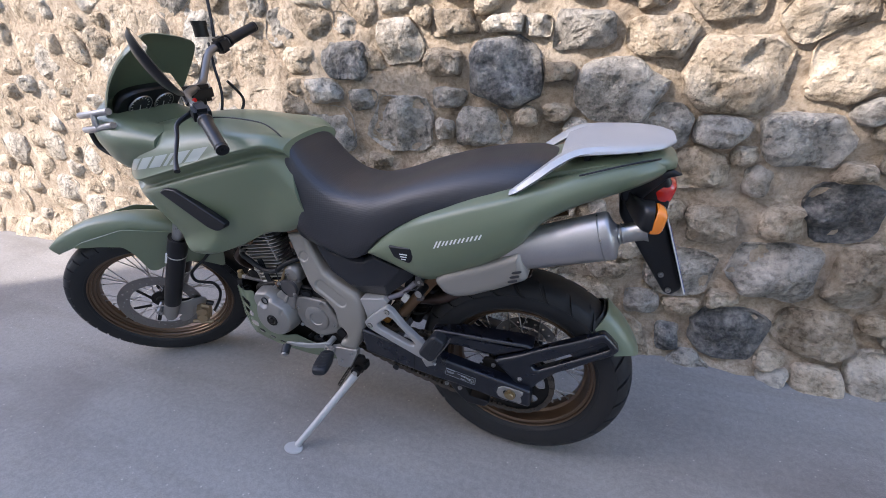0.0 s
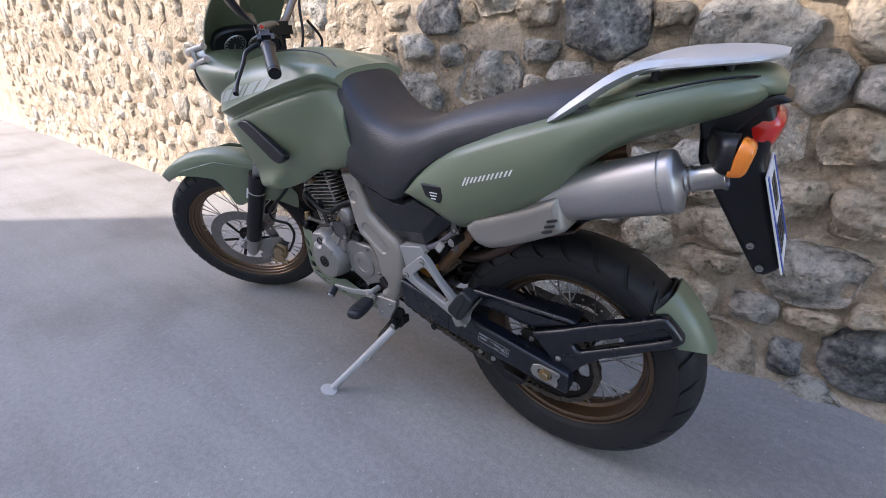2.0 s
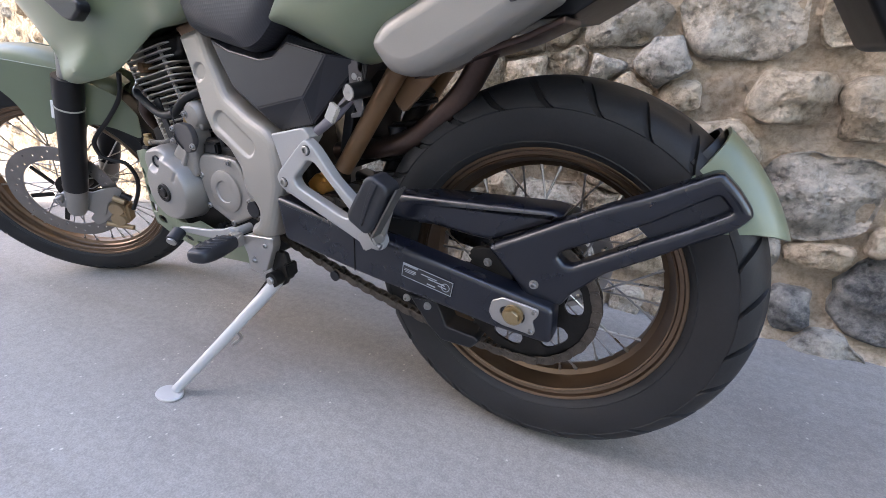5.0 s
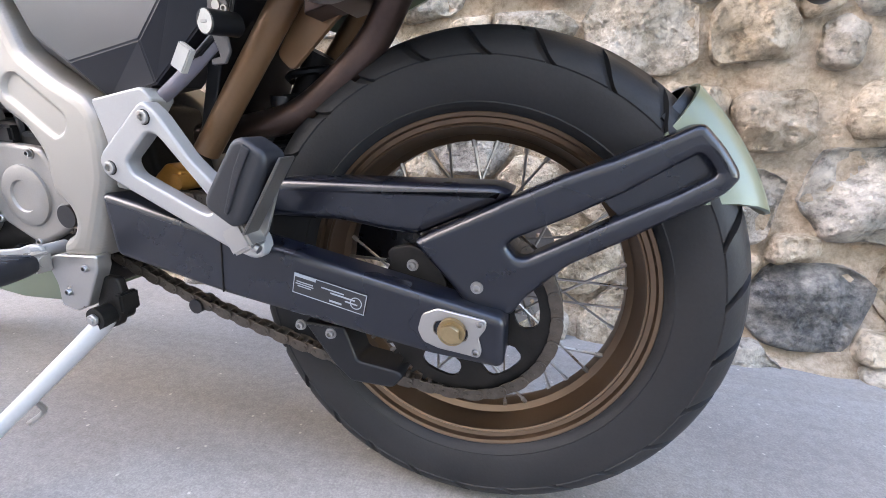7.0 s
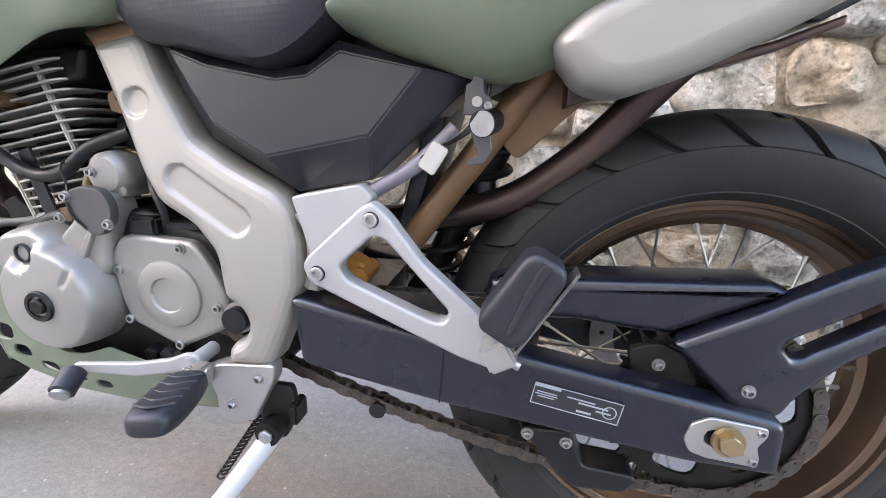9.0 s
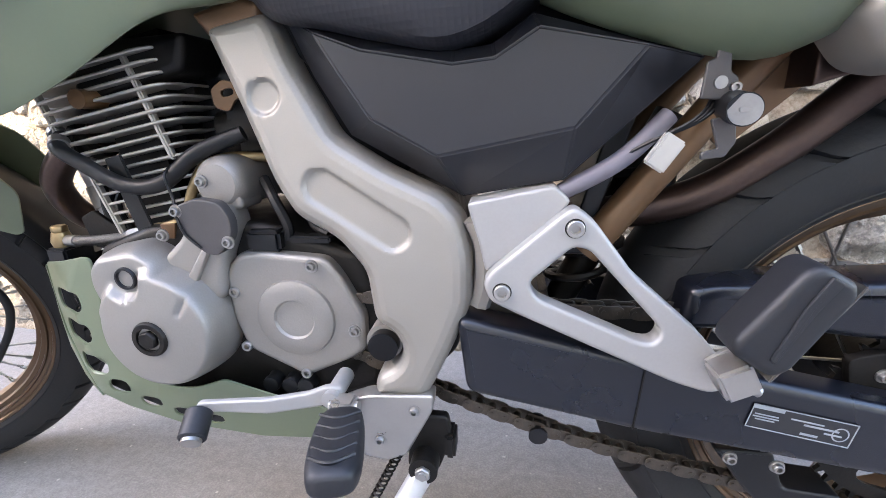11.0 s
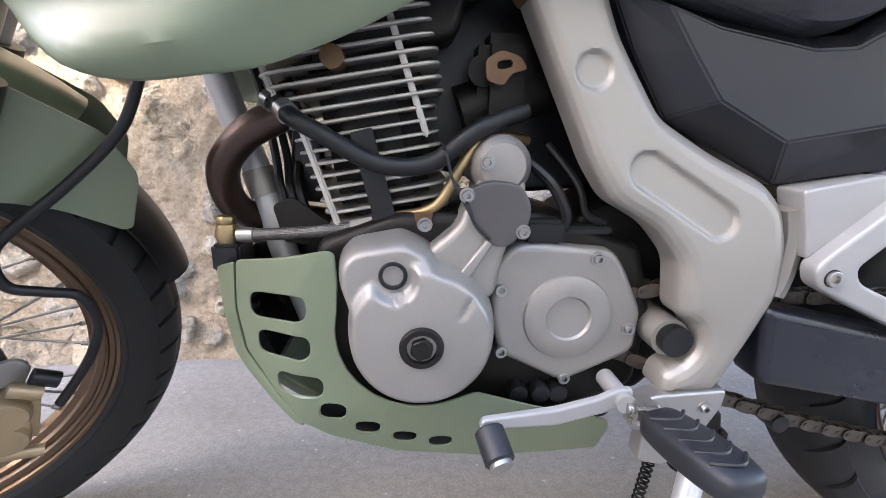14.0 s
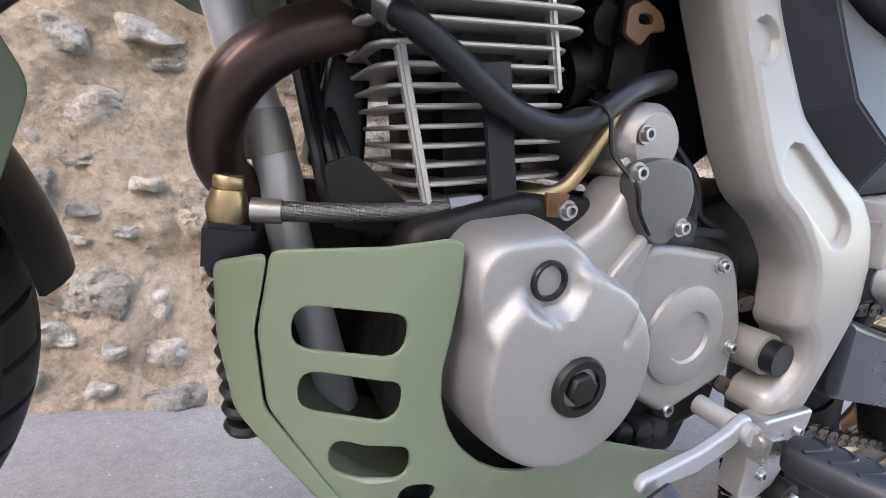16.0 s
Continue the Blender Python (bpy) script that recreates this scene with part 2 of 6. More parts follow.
def round_outline(points, r, steps=4):
    """Round the corners of a closed outline."""
    out, n = [], len(points)
    for i in range(n):
        p, a, b = (Vector(points[j % n]) for j in (i, i - 1, i + 1))
        u, v = (a - p), (b - p)
        d = min(r, u.length * 0.45, v.length * 0.45)
        s, e = p + u.normalized() * d, p + v.normalized() * d
        for k in range(steps + 1):
            t = k / steps
            out.append(tuple(s * (1 - t) ** 2 + p * 2 * t * (1 - t) + e * t * t))
    return out


def oriented(loop, ccw):
    area = sum(a[0] * b[1] - b[0] * a[1] for a, b in zip(loop, loop[1:] + loop[:1]))
    return list(loop) if (area > 0) == ccw else list(loop)[::-1]


def inset_loop(loop, d):
    """Move a closed outline to its left by d, drawing corners that cross to a point."""
    n = len(loop)
    P = [Vector(p) for p in loop]
    E = [(P[(i + 1) % n] - P[i]) for i in range(n)]
    N = [Vector((-e.y, e.x)).normalized() for e in E]
    out = []
    for i in range(n):
        a, b = N[i - 1], N[i]
        out.append(P[i] + (a + b) * (d / max(0.35, 1 + a.dot(b))))
    for _ in range(60):
        turned = [i for i in range(n) if (out[(i + 1) % n] - out[i]).dot(E[i]) < -1e-12]
        if not turned:
            break
        for i in turned:
            m = (out[i] + out[(i + 1) % n]) / 2
            out[i], out[(i + 1) % n] = m.copy(), m.copy()
    return [tuple(p) for p in out]


def plate(outline, y0, y1, bevel=0.004, corner=0.0, bulge=None, holes=(), step=0.03):
    """A slab with an outline in x and z, from y0 to y1, its front edges rounded; bulge moves its points in y by their x and z."""
    bm = bmesh.new()
    pts = round_outline(outline, corner) if corner else list(outline)
    loops = [oriented(pts, True)] + [oriented(list(h), False) for h in holes]
    b = min(bevel, (y1 - y0) * 0.48)
    back = min(b, 0.003)
    if b > 0:
        n = 4 if b > 0.0025 else 2 if b > 0.0009 else 1
        rings = [(b * (1 - math.cos(a)), y0 + b * (1 - math.sin(a))) for a in (math.pi / 2 * (1 - k / n) for k in range(n + 1))]
        if n > 1:
            rings = [(b + min(0.0012, b * 0.3), y0)] + rings
        rings += [(0, y1 - back), (back, y1)]
    else:
        rings = [(0, y0), (0, y1)]
    ends = ([], [])
    for loop in loops:
        rows = []
        for d, y in rings:
            seen, row = {}, []
            for x, z in (inset_loop(loop, d) if d > 0 else loop):
                key = (round(x, 6), round(z, 6))
                if key not in seen:
                    seen[key] = bm.verts.new((x, y, z))
                row.append(seen[key])
            rows.append(row)
        for A, B in zip(rows, rows[1:]):
            for i in range(len(loop)):
                k = (i + 1) % len(loop)
                quad = list(dict.fromkeys((A[i], A[k], B[k], B[i])))
                if len(quad) > 2 and not bm.faces.get(quad):
                    bm.faces.new(quad)
        for side, row in ((0, rows[0]), (1, rows[-1])):
            ends[side].append(list(dict.fromkeys(row)))
    for group in ends:
        if holes:
            edges = []
            for row in group:
                for i in range(len(row)):
                    u, v = row[i], row[(i + 1) % len(row)]
                    e = bm.edges.get((u, v)) or bm.edges.new((u, v))
                    edges.append(e)
            bmesh.ops.triangle_fill(bm, use_beauty=True, edges=list(dict.fromkeys(edges)))
        elif len(group[0]) > 2:
            bm.faces.new(group[0])
    bmesh.ops.recalc_face_normals(bm, faces=bm.faces)
    if bulge:
        xs, zs = [v.co.x for v in bm.verts], [v.co.z for v in bm.verts]
        for axis, lo, hi in ((0, min(xs), max(xs)), (2, min(zs), max(zs))):
            n = max(2, int((hi - lo) / step))
            for k in range(1, n):
                co, no = [0, 0, 0], [0, 0, 0]
                co[axis], no[axis] = lo + (hi - lo) * k / n, 1
                bmesh.ops.bisect_plane(bm, geom=[*bm.verts, *bm.edges, *bm.faces], plane_co=co, plane_no=no)
        for v in bm.verts:
            v.co.y += bulge(v.co.x, v.co.z)
    return bm


def box(cx, cy, cz, sx, sy, sz, bevel=0.003, rot=None):
    bm = bmesh.new()
    bmesh.ops.create_cube(bm, size=1)
    bmesh.ops.scale(bm, vec=(sx, sy, sz), verts=bm.verts)
    soften(bm, bevel)
    m = Matrix.Translation((cx, cy, cz))
    bm.transform(m @ rot if rot else m)
    return bm


def spline(points, per=8, closed=False):
    P = [Vector(p) for p in points]
    n, out = len(P), []
    for i in range(n if closed else n - 1):
        if closed:
            a, b, c, d = (P[(i + k) % n] for k in (-1, 0, 1, 2))
        else:
            a, b, c, d = P[max(i - 1, 0)], P[i], P[i + 1], P[min(i + 2, n - 1)]
        for k in range(per):
            t = k / per
            out.append(0.5 * (2 * b + (c - a) * t + (2 * a - 5 * b + 4 * c - d) * t * t + (3 * b - a - 3 * c + d) * t ** 3))
    if not closed:
        out.append(P[-1])
    return out


def tube(points, r, segs=12, per=8, closed=False, smooth=True, flat=1.0, bm=None):
    """A round bar along the points; r is one radius or one for each given point."""
    bm = bm or bmesh.new()
    path = spline(points, per, closed) if smooth and len(points) > 2 else [Vector(p) for p in points]
    n = len(path)
    def radius(i):
        if not isinstance(r, (list, tuple)):
            return r
        f = i * (len(r) - 1) / max(1, n - 1)
        k = min(int(f), len(r) - 2)
        return r[k] + (r[k + 1] - r[k]) * (f - k)
    side, rings = None, []
    for i, p in enumerate(path):
        d = (path[(i + 1) % n] - path[i - 1]) if closed else (path[min(i + 1, n - 1)] - path[max(i - 1, 0)])
        d.normalize()
        if side is None:
            side = d.cross(Vector((0.12, 0.3, 1.0))).normalized()
        side = (side - d * side.dot(d)).normalized()
        up = d.cross(side)
        rings.append([bm.verts.new(p + (side * math.cos(a) + up * math.sin(a) * flat) * radius(i)) for a in (2 * math.pi * k / segs for k in range(segs))])
    for i in range(n if closed else n - 1):
        A, B = rings[i], rings[(i + 1) % n]
        for k in range(segs):
            bm.faces.new((A[k], A[(k + 1) % segs], B[(k + 1) % segs], B[k]))
    if not closed:
        bm.faces.new(rings[0][::-1]), bm.faces.new(rings[-1])
    return bm


def lathe(profile, segs=48, closed=False, centre=(0, 0, 0)):
    """Turn a profile of (radius, y) round the y axis."""
    bm = bmesh.new()
    cx, cy, cz = centre
    rings = []
    for k in range(segs):
        a = 2 * math.pi * k / segs
        rings.append([bm.verts.new((cx + r * math.cos(a), cy + y, cz + r * math.sin(a))) for r, y in profile])
    m = len(profile)
    for k in range(segs):
        A, B = rings[k], rings[(k + 1) % segs]
        for i in range(m if closed else m - 1):
            bm.faces.new((A[i], A[(i + 1) % m], B[(i + 1) % m], B[i]))
    bmesh.ops.remove_doubles(bm, verts=bm.verts, dist=1e-5)
    return bm


def rod(a, b, r, segs=16, bevel=0.0):
    bm = tube([a, b], r, segs, smooth=False)
    return soften(bm, bevel, 2, 60)


def ring_at(x, cy, cz, wy, wz, power=2.5, n=28, shear=0.0):
    """A rounded section across the x axis."""
    out = []
    for k in range(n):
        a = 2 * math.pi * k / n
        c, s = math.cos(a), math.sin(a)
        u, v = math.copysign(abs(c) ** (2 / power), c), math.copysign(abs(s) ** (2 / power), s)
        out.append(Vector((x + shear * v * wz, cy + wy * u, cz + wz * v)))
    return out


def skin(rings, cap=True, per=4):
    """Skin over rings of points, made smooth along their way."""
    bm = bmesh.new()
    cols = [spline([r[k] for r in rings], per) for k in range(len(rings[0]))]
    n, m = len(cols), len(cols[0])
    V = [[bm.verts.new(cols[k][i]) for k in range(n)] for i in range(m)]
    for i in range(m - 1):
        for k in range(n):
            bm.faces.new((V[i][k], V[i][(k + 1) % n], V[i + 1][(k + 1) % n], V[i + 1][k]))
    if cap:
        bm.faces.new(V[0][::-1]), bm.faces.new(V[-1])
    return bm


def merge(*parts):
    out = bmesh.new()
    for b in parts:
        me = bpy.data.meshes.new("piece")
        b.to_mesh(me)
        b.free()
        out.from_mesh(me)
        bpy.data.meshes.remove(me)
    return out


def moved(bm, m):
    bm.transform(m)
    return bm


def empty(name, m=None):
    e = new(name)
    e.empty_display_size = 0.1
    if m:
        e.matrix_world = m
    return e

# ---- the street and the walls ----
def ground_sheet():
    bm = bmesh.new()
    xs = [-200, -60, -20, -9, -6, -4, -3, -2, -1, 0, 1, 2, 4, 8, 20, 60, 200]
    ys = [-200, -60, -20, -8, -4, -2, -1, 0, 0.5, 1, 1.5, 2.2, 3, 20, 60, 200]
    V = [[bm.verts.new((x, y, 0)) for x in xs] for y in ys]
    for i in range(len(ys) - 1):
        for k in range(len(xs) - 1):
            bm.faces.new((V[i][k], V[i][k + 1], V[i + 1][k + 1], V[i + 1][k]))
    return bm


ground = tagged(ob_from("ground", ground_sheet(), asphalt), "grey fine-grained asphalt street surface", "street", kind="structure")

WALL_Y = 1.885


def face_y(x, z):
    """The front of the mortar: uneven, and thicker towards its foot."""
    n = noise.noise(Vector((x * 2.3, 3.1, z * 2.6))) * 0.022 + noise.noise(Vector((x * 8, 1.7, z * 8))) * 0.014 + noise.noise(Vector((x * 26, 5.7, z * 26))) * 0.007
    return WALL_Y + n - 0.07 * math.exp(-max(z, 0) / 0.10)


def wall_core():
    bm = bmesh.new()
    xs = [-14 + 0.35 * k for k in range(29)] + [-3.9 + 0.06 * k for k in range(22)] + [-2.58 + 0.028 * k for k in range(152)] + [1.75, 2.2, 3, 5, 8]
    zs = [-0.05 + 0.028 * k for k in range(64)] + [1.80, 1.9, 2.0, 2.2, 2.5, 3.0, 3.6]
    F = [[bm.verts.new((x, face_y(x, z) + 0.010 + 0.016 * min(1, max(0, (x + 1.25) / 0.4)) + 0.014 * noise.noise(Vector((x * 14, 9.3, z * 14))), z)) for x in xs] for z in zs]
    B = [[bm.verts.new((x, WALL_Y + 0.55, z)) for x in (xs[0], xs[-1])] for z in (zs[0], zs[-1])]
    for i in range(len(zs) - 1):
        for k in range(len(xs) - 1):
            bm.faces.new((F[i][k], F[i][k + 1], F[i + 1][k + 1], F[i + 1][k]))
    bm.faces.new((B[0][0], B[0][1], B[1][1], B[1][0]))
    bm.faces.new([*F[-1], B[1][1], B[1][0]])
    bm.faces.new([F[i][0] for i in range(len(zs))] + [B[1][0], B[0][0]])
    bm.faces.new([F[i][-1] for i in range(len(zs))] + [B[1][1], B[0][1]])
    return bm


wall = tagged(ob_from("wall_north", wall_core(), mortar), "rubble stone wall with wide sandy mortar joints", "stone wall", kind="structure")

# tone of the unseen added walls, made pale and warm to bounce light
plaster = worn(material("ochre_plaster", (0.6, 0.5, 0.38), 0.9), (0.66, 0.58, 0.48), 0.12, 0.6, 14, None, 0.002)
# unseen wall added across the street; its roof-like top edge shades the motorcycle
house = tagged(ob_from("shade_wall_south", plate([(-12.0, -0.05), (-12.0, 8.62), (-10.95, 9.62), (-10.68, 9.89), (-9.84, 9.9), (-9.17, 9.75), (-8.81, 9.7), (-3.2, 9.6), (14.0, 9.6), (14.0, -0.05)], -6.6, -6.0, 0), plaster), "unseen plain ochre wall added across the street to shade the motorcycle", "house wall", kind="structure")

# unseen wall added to keep bright low sky out of the paint's reflections
tagged(ob_from("sky_block_west", moved(plate([(-26.0, -0.05), (-26.0, 12.0), (-8.0, 12.6), (12.0, 11.6), (12.0, -0.05)], -0.3, 0.3, 0), pose(-34.0, 0.0, 0.0, 0, 0, 90)), plaster), "unseen plain ochre wall added to block the low sky at the street's far end", "house wall", kind="structure")

# the larger stones: place along the wall, height, half width, half height
GREY = [(-0.10, 1.31, 0.127, 0.072), (0.04, 1.10, 0.175, 0.121), (-1.26, 1.08, 0.13, 0.06), (-0.85, 0.94, 0.19, 0.12), (-1.22, 0.91, 0.135, 0.11), (-0.47, 0.95, 0.184, 0.081), (-1.03, 1.05, 0.088, 0.049),
        (-0.62, 1.06, 0.076, 0.045), (0.41, 0.97, 0.095, 0.054), (0.68, 0.94, 0.17, 0.093), (0.71, 0.45, 0.156, 0.116), (0.39, 0.39, 0.125, 0.115),
        (-0.3, 0.55, 0.15, 0.1), (-0.62, 0.42, 0.14, 0.09)]
TAN = [(0.16, 1.28, 0.12, 0.073), (0.41, 1.16, 0.164, 0.132), (0.74, 1.18, 0.11, 0.121), (-0.61, 1.35, 0.13, 0.049), (0.385, 0.83, 0.098, 0.083), (0.46, 0.62, 0.093, 0.08), (0.69, 0.65, 0.067, 0.064),
       (0.97, 0.47, 0.084, 0.152), (0.91, 0.21, 0.15, 0.1), (0.10, 0.38, 0.1, 0.05), (0.10, 0.51, 0.133, 0.065), (0.27, 0.64, 0.085, 0.06), (-1.63, 1.21, 0.15, 0.09), (-1.37, 1.21, 0.095, 0.06), (-1.84, 0.57, 0.076, 0.042), (-1.82, 0.47, 0.077, 0.05), (0.43, 0.25, 0.08, 0.035), (0.0, 0.22, 0.16, 0.1), (-0.95, 0.62, 0.15, 0.1)]
PALE = [(0.13, 0.825, 0.14, 0.102), (-0.85, 1.29, 0.117, 0.085), (-0.16, 0.82, 0.126, 0.06), (0.57, 0.80, 0.05, 0.06), (-0.39, 1.34, 0.1, 0.035), (-1.05, 0.36, 0.11, 0.08), (-0.3, 0.28, 0.13, 0.09)]
# the flush stones low in the wall beside the front wheel
LOW_GREY = [(-1.49, 0.72, 0.047, 0.038), (-1.35, 0.76, 0.072, 0.028), (-1.32, 0.70, 0.065, 0.019), (-1.32, 0.65, 0.047, 0.015), (-1.45, 0.40, 0.043, 0.022), (-1.38, 0.36, 0.037, 0.020), (-1.47, 0.34, 0.034, 0.016), (-1.34, 0.33, 0.029, 0.017),
            (-1.39, 0.12, 0.028, 0.022), (-1.41, 0.05, 0.033, 0.015)]
LOW_PALE = [(-1.44, 0.57, 0.123, 0.082), (-1.53, 0.43, 0.031, 0.051), (-1.44, 0.24, 0.080, 0.057), (-1.31, 0.21, 0.050, 0.043), (-1.49, 0.15, 0.051, 0.034), (-1.30, 0.09, 0.042, 0.051), (-1.35, 0.46, 0.037, 0.022), (-1.54, 0.32, 0.032, 0.032), (-1.54, 0.06, 0.036, 0.024)]
DARK = [(-1.12, 1.21, 0.146, 0.074), (-0.38, 1.16, 0.148, 0.144), (0.85, 0.71, 0.114, 0.11), (0.61, 0.15, 0.146, 0.113), (0.39, 0.09, 0.05, 0.058)]


def cell(i, P, W, H, near):
    """The rounded block of stone i, cut off where its neighbours begin."""
    x, z = P[i]
    a, b = H[i]
    rnd = random.Random(i * 7 + 3)
    poly = [(x + a * u * rnd.uniform(0.88, 1.12), z + b * v * rnd.uniform(0.88, 1.12)) for u, v in ((1.03, -0.66), (1.03, 0.66), (0.74, 1.04), (-0.74, 1.04), (-1.03, 0.66), (-1.03, -0.66), (-0.74, -1.04), (0.74, -1.04))]
    for j in near:
        dx, dz = P[j][0] - x, P[j][1] - z
        d2 = dx * dx + dz * dz
        if d2 < 1e-9:
            continue
        f = 0.5 + (W[i] - W[j]) / (2 * d2)
        cx, cz = x + dx * f, z + dz * f
        out = []
        for k in range(len(poly)):
            a, b = poly[k - 1], poly[k]
            da, db = (a[0] - cx) * dx + (a[1] - cz) * dz, (b[0] - cx) * dx + (b[1] - cz) * dz
            if (da <= 0) != (db <= 0):
                t = da / (da - db)
                out.append((a[0] + (b[0] - a[0]) * t, a[1] + (b[1] - a[1]) * t))
            if db <= 0:
                out.append(b)
        poly = out
        if len(poly) < 3:
            return None
    return poly


def stone_bm(poly, gap, proud, seed, ring=28, bm=None):
    """A rough broken stone over an outline on the wall, sunk into the mortar."""
    cx, cz = sum(p[0] for p in poly) / len(poly), sum(p[1] for p in poly) / len(poly)
    soft = round_outline(poly, 0.014, 2)
    total = [0.0]
    for k in range(len(soft)):
        a, b = soft[k], soft[(k + 1) % len(soft)]
        total.append(total[-1] + math.hypot(b[0] - a[0], b[1] - a[1]))
    even = []
    for k in range(ring):
        s = total[-1] * k / ring
        i = max(j for j in range(len(soft)) if total[j] <= s)
        f = (s - total[i]) / max(1e-6, total[i + 1] - total[i])
        a, b = soft[i], soft[(i + 1) % len(soft)]
        even.append((a[0] + (b[0] - a[0]) * f, a[1] + (b[1] - a[1]) * f))
    size = math.sqrt(max(1e-6, sum((p[0] - cx) ** 2 + (p[1] - cz) ** 2 for p in even) / ring))
    if size < gap * 1.6:
        return None
    own = bm is None
    bm = bm or bmesh.new()
    rnd = random.Random(int(seed * 1000))
    # the broken faces of the stone
    faces = []
    for k in range(5):
        a = rnd.uniform(0, 6.283)
        slope = rnd.uniform(0.15, 0.9)
        faces.append((math.cos(a) * slope, math.sin(a) * slope, proud + slope * size * rnd.uniform(0.1, 0.75)))
    rings = []
    steps = ((1.03, -0.03), (1.0, 0.0), (0.965, 0.5), (0.91, 0.8), (0.8, 0.94), (0.64, 1.0), (0.46, 1.02), (0.24, 1.03)) if own else ((1.03, -0.03), (1.0, 0.0), (0.95, 0.62), (0.72, 1.0), (0.35, 1.02))
    for inset, out in steps:
        row = []
        for px, pz in even:
            d = math.hypot(px - cx, pz - cz)
            k = max(0.15, (d - gap) / d) * inset
            x, z = cx + (px - cx) * k, cz + (pz - cz) * k
            w = noise.noise(Vector((x * 9, seed, z * 9))) * 0.018 + noise.noise(Vector((x * 24, seed + 7, z * 24))) * 0.012 + noise.noise(Vector((x * 55, seed + 3, z * 55))) * 0.007
            edge = noise.noise(Vector((x * 16, seed + 31, z * 16))) * 0.012
            h = min([proud] + [c - sx * (x - cx) - sz * (z - cz) for sx, sz, c in faces])
            lift = max(0, out)
            y = face_y(cx, cz) * 0.5 + face_y(x, z) * 0.5 + (0.035 if out < 0 else 0.012) - lift * max(h, -0.01) - w * min(1, lift * 1.3)
            row.append(bm.verts.new((x + edge + w * 0.3, y, z + edge * 0.7 - w * 0.3)))
        rings.append(row)
    for a, b in zip(rings, rings[1:]):
        for k in range(ring):
            bm.faces.new((a[k], a[(k + 1) % ring], b[(k + 1) % ring], b[k]))
    top = bm.verts.new((cx, sum(v.co.y for v in rings[-1]) / ring - 0.002, cz))
    for k in range(ring):
        bm.faces.new((rings[-1][k], rings[-1][(k + 1) % ring], top))
    return bm if own else True


def build_wall_stones():
    rnd = random.Random(11)
    P, W, H, kind = [], [], [], []
    for stones, mat in ((GREY, stone_grey), (TAN, stone_tan), (PALE, stone_pale), (DARK, stone_dark), (LOW_GREY, stone_grey), (LOW_PALE, stone_pale)):
        for x, z, a, b in stones:
            P.append((x, z)), W.append(a * b * 0.95), H.append((a, b)), kind.append(mat)
    fixed = len(P)
    far_mats = [stone_tan, stone_tan, stone_pale]

    def fill(x0, x1, z0, z1, sizes, tries, far):
        for _ in range(tries):
            r = rnd.choice(sizes)
            x, z = rnd.uniform(x0, x1), rnd.uniform(z0, z1)
            lo = fixed
            if all(math.hypot((P[j][0] - x) * 0.86, P[j][1] - z) > (math.sqrt(W[j]) + r) * 0.9 for j in (*range(fixed), *range(lo, len(P)))):
                P.append((x, z)), W.append((r * 0.82) ** 2), H.append((r * rnd.uniform(1.2, 1.7), r * rnd.uniform(0.95, 1.2)))
                kind.append(rnd.choice(far_mats) if far else rnd.choice([stone_grey, stone_tan, stone_pale, stone_tan, stone_tan]))
    fill(-2.75, 1.75, 0.0, 1.75, (0.15, 0.13), 900, False)
    fill(-2.75, 1.75, 0.0, 1.75, (0.10, 0.08), 900, False)
    fill(-2.75, 1.75, 0.0, 1.75, (0.055, 0.04), 1500, False)
    near_end = len(P)
    fill(-9.5, -2.55, 0.0, 2.5, (0.12, 0.1), 900, True)
    fill(-9.5, -2.55, 0.0, 2.5, (0.075, 0.055), 2200, True)
    fill(-2.6, 1.7, 1.70, 2.6, (0.15, 0.11, 0.08), 900, True)
    fill(1.70, 4.0, 0.0, 2.6, (0.16, 0.12, 0.08), 1200, True)
    A = np.array(P)
    singles = []
    rest_by = {}
    for i in range(len(P)):
        d = np.hypot(A[:, 0] - A[i, 0], A[:, 1] - A[i, 1])
        near = [int(j) for j in np.argsort(d)[1:22] if d[j] < 0.7]
        poly = cell(i, P, W, H, near)
        if not poly:
            continue
        far = i >= near_end
        left = P[i][0] < -1.0
        gap = rnd.uniform(0.002, 0.008) + (0.004 if far else 0.004 if left and P[i][1] < 0.8 else 0)
        proud = rnd.uniform(0.02, 0.05) if not left else rnd.uniform(0.008, 0.03)
        low = left and P[i][1] < 0.8
        if low:
            proud = rnd.uniform(0.010, 0.022)
            kind[i] = stone_pale if i >= fixed and kind[i] is stone_grey and i % 3 else kind[i]
        if far:
            proud = rnd.uniform(0.012, 0.036)
            bm = rest_by.setdefault(kind[i], bmesh.new())
            stone_bm(poly, gap, proud, i * 0.37, 12, bm)
        else:
            bm = stone_bm(poly, gap, proud, i * 0.37)
            if bm:
                singles.append((bm, kind[i]))
    for bm, mat in singles:
        part("stone", bm, mat, wall)
    for mat, bm in rest_by.items():
        tagged(part("far_stones", bm, mat, wall, "small sunlit rubble stones further along the wall"), kind="stuff")
# ---- the motorcycle ----
BIKE = pose(-0.1264, 1.211, 0, 3.5, 0, 0.7)
bike = tagged(empty("motorcycle", BIKE), "sage-green adventure motorcycle with a black seat, leaning on its side stand", "motorcycle")
REAR = Vector((0, 0, 0.336))
FRONT = Vector((-1.49, -0.035, 0.335))
TAU = 2 * math.pi


def under(name, parent, m):
    e = empty(name)
    e.parent = parent
    e.matrix_local = m
    return e


def share(name, me, parent, m, label=""):
    ob = new(name, me)
    ob.parent = parent
    ob.matrix_local = m
    return tagged(ob, label)


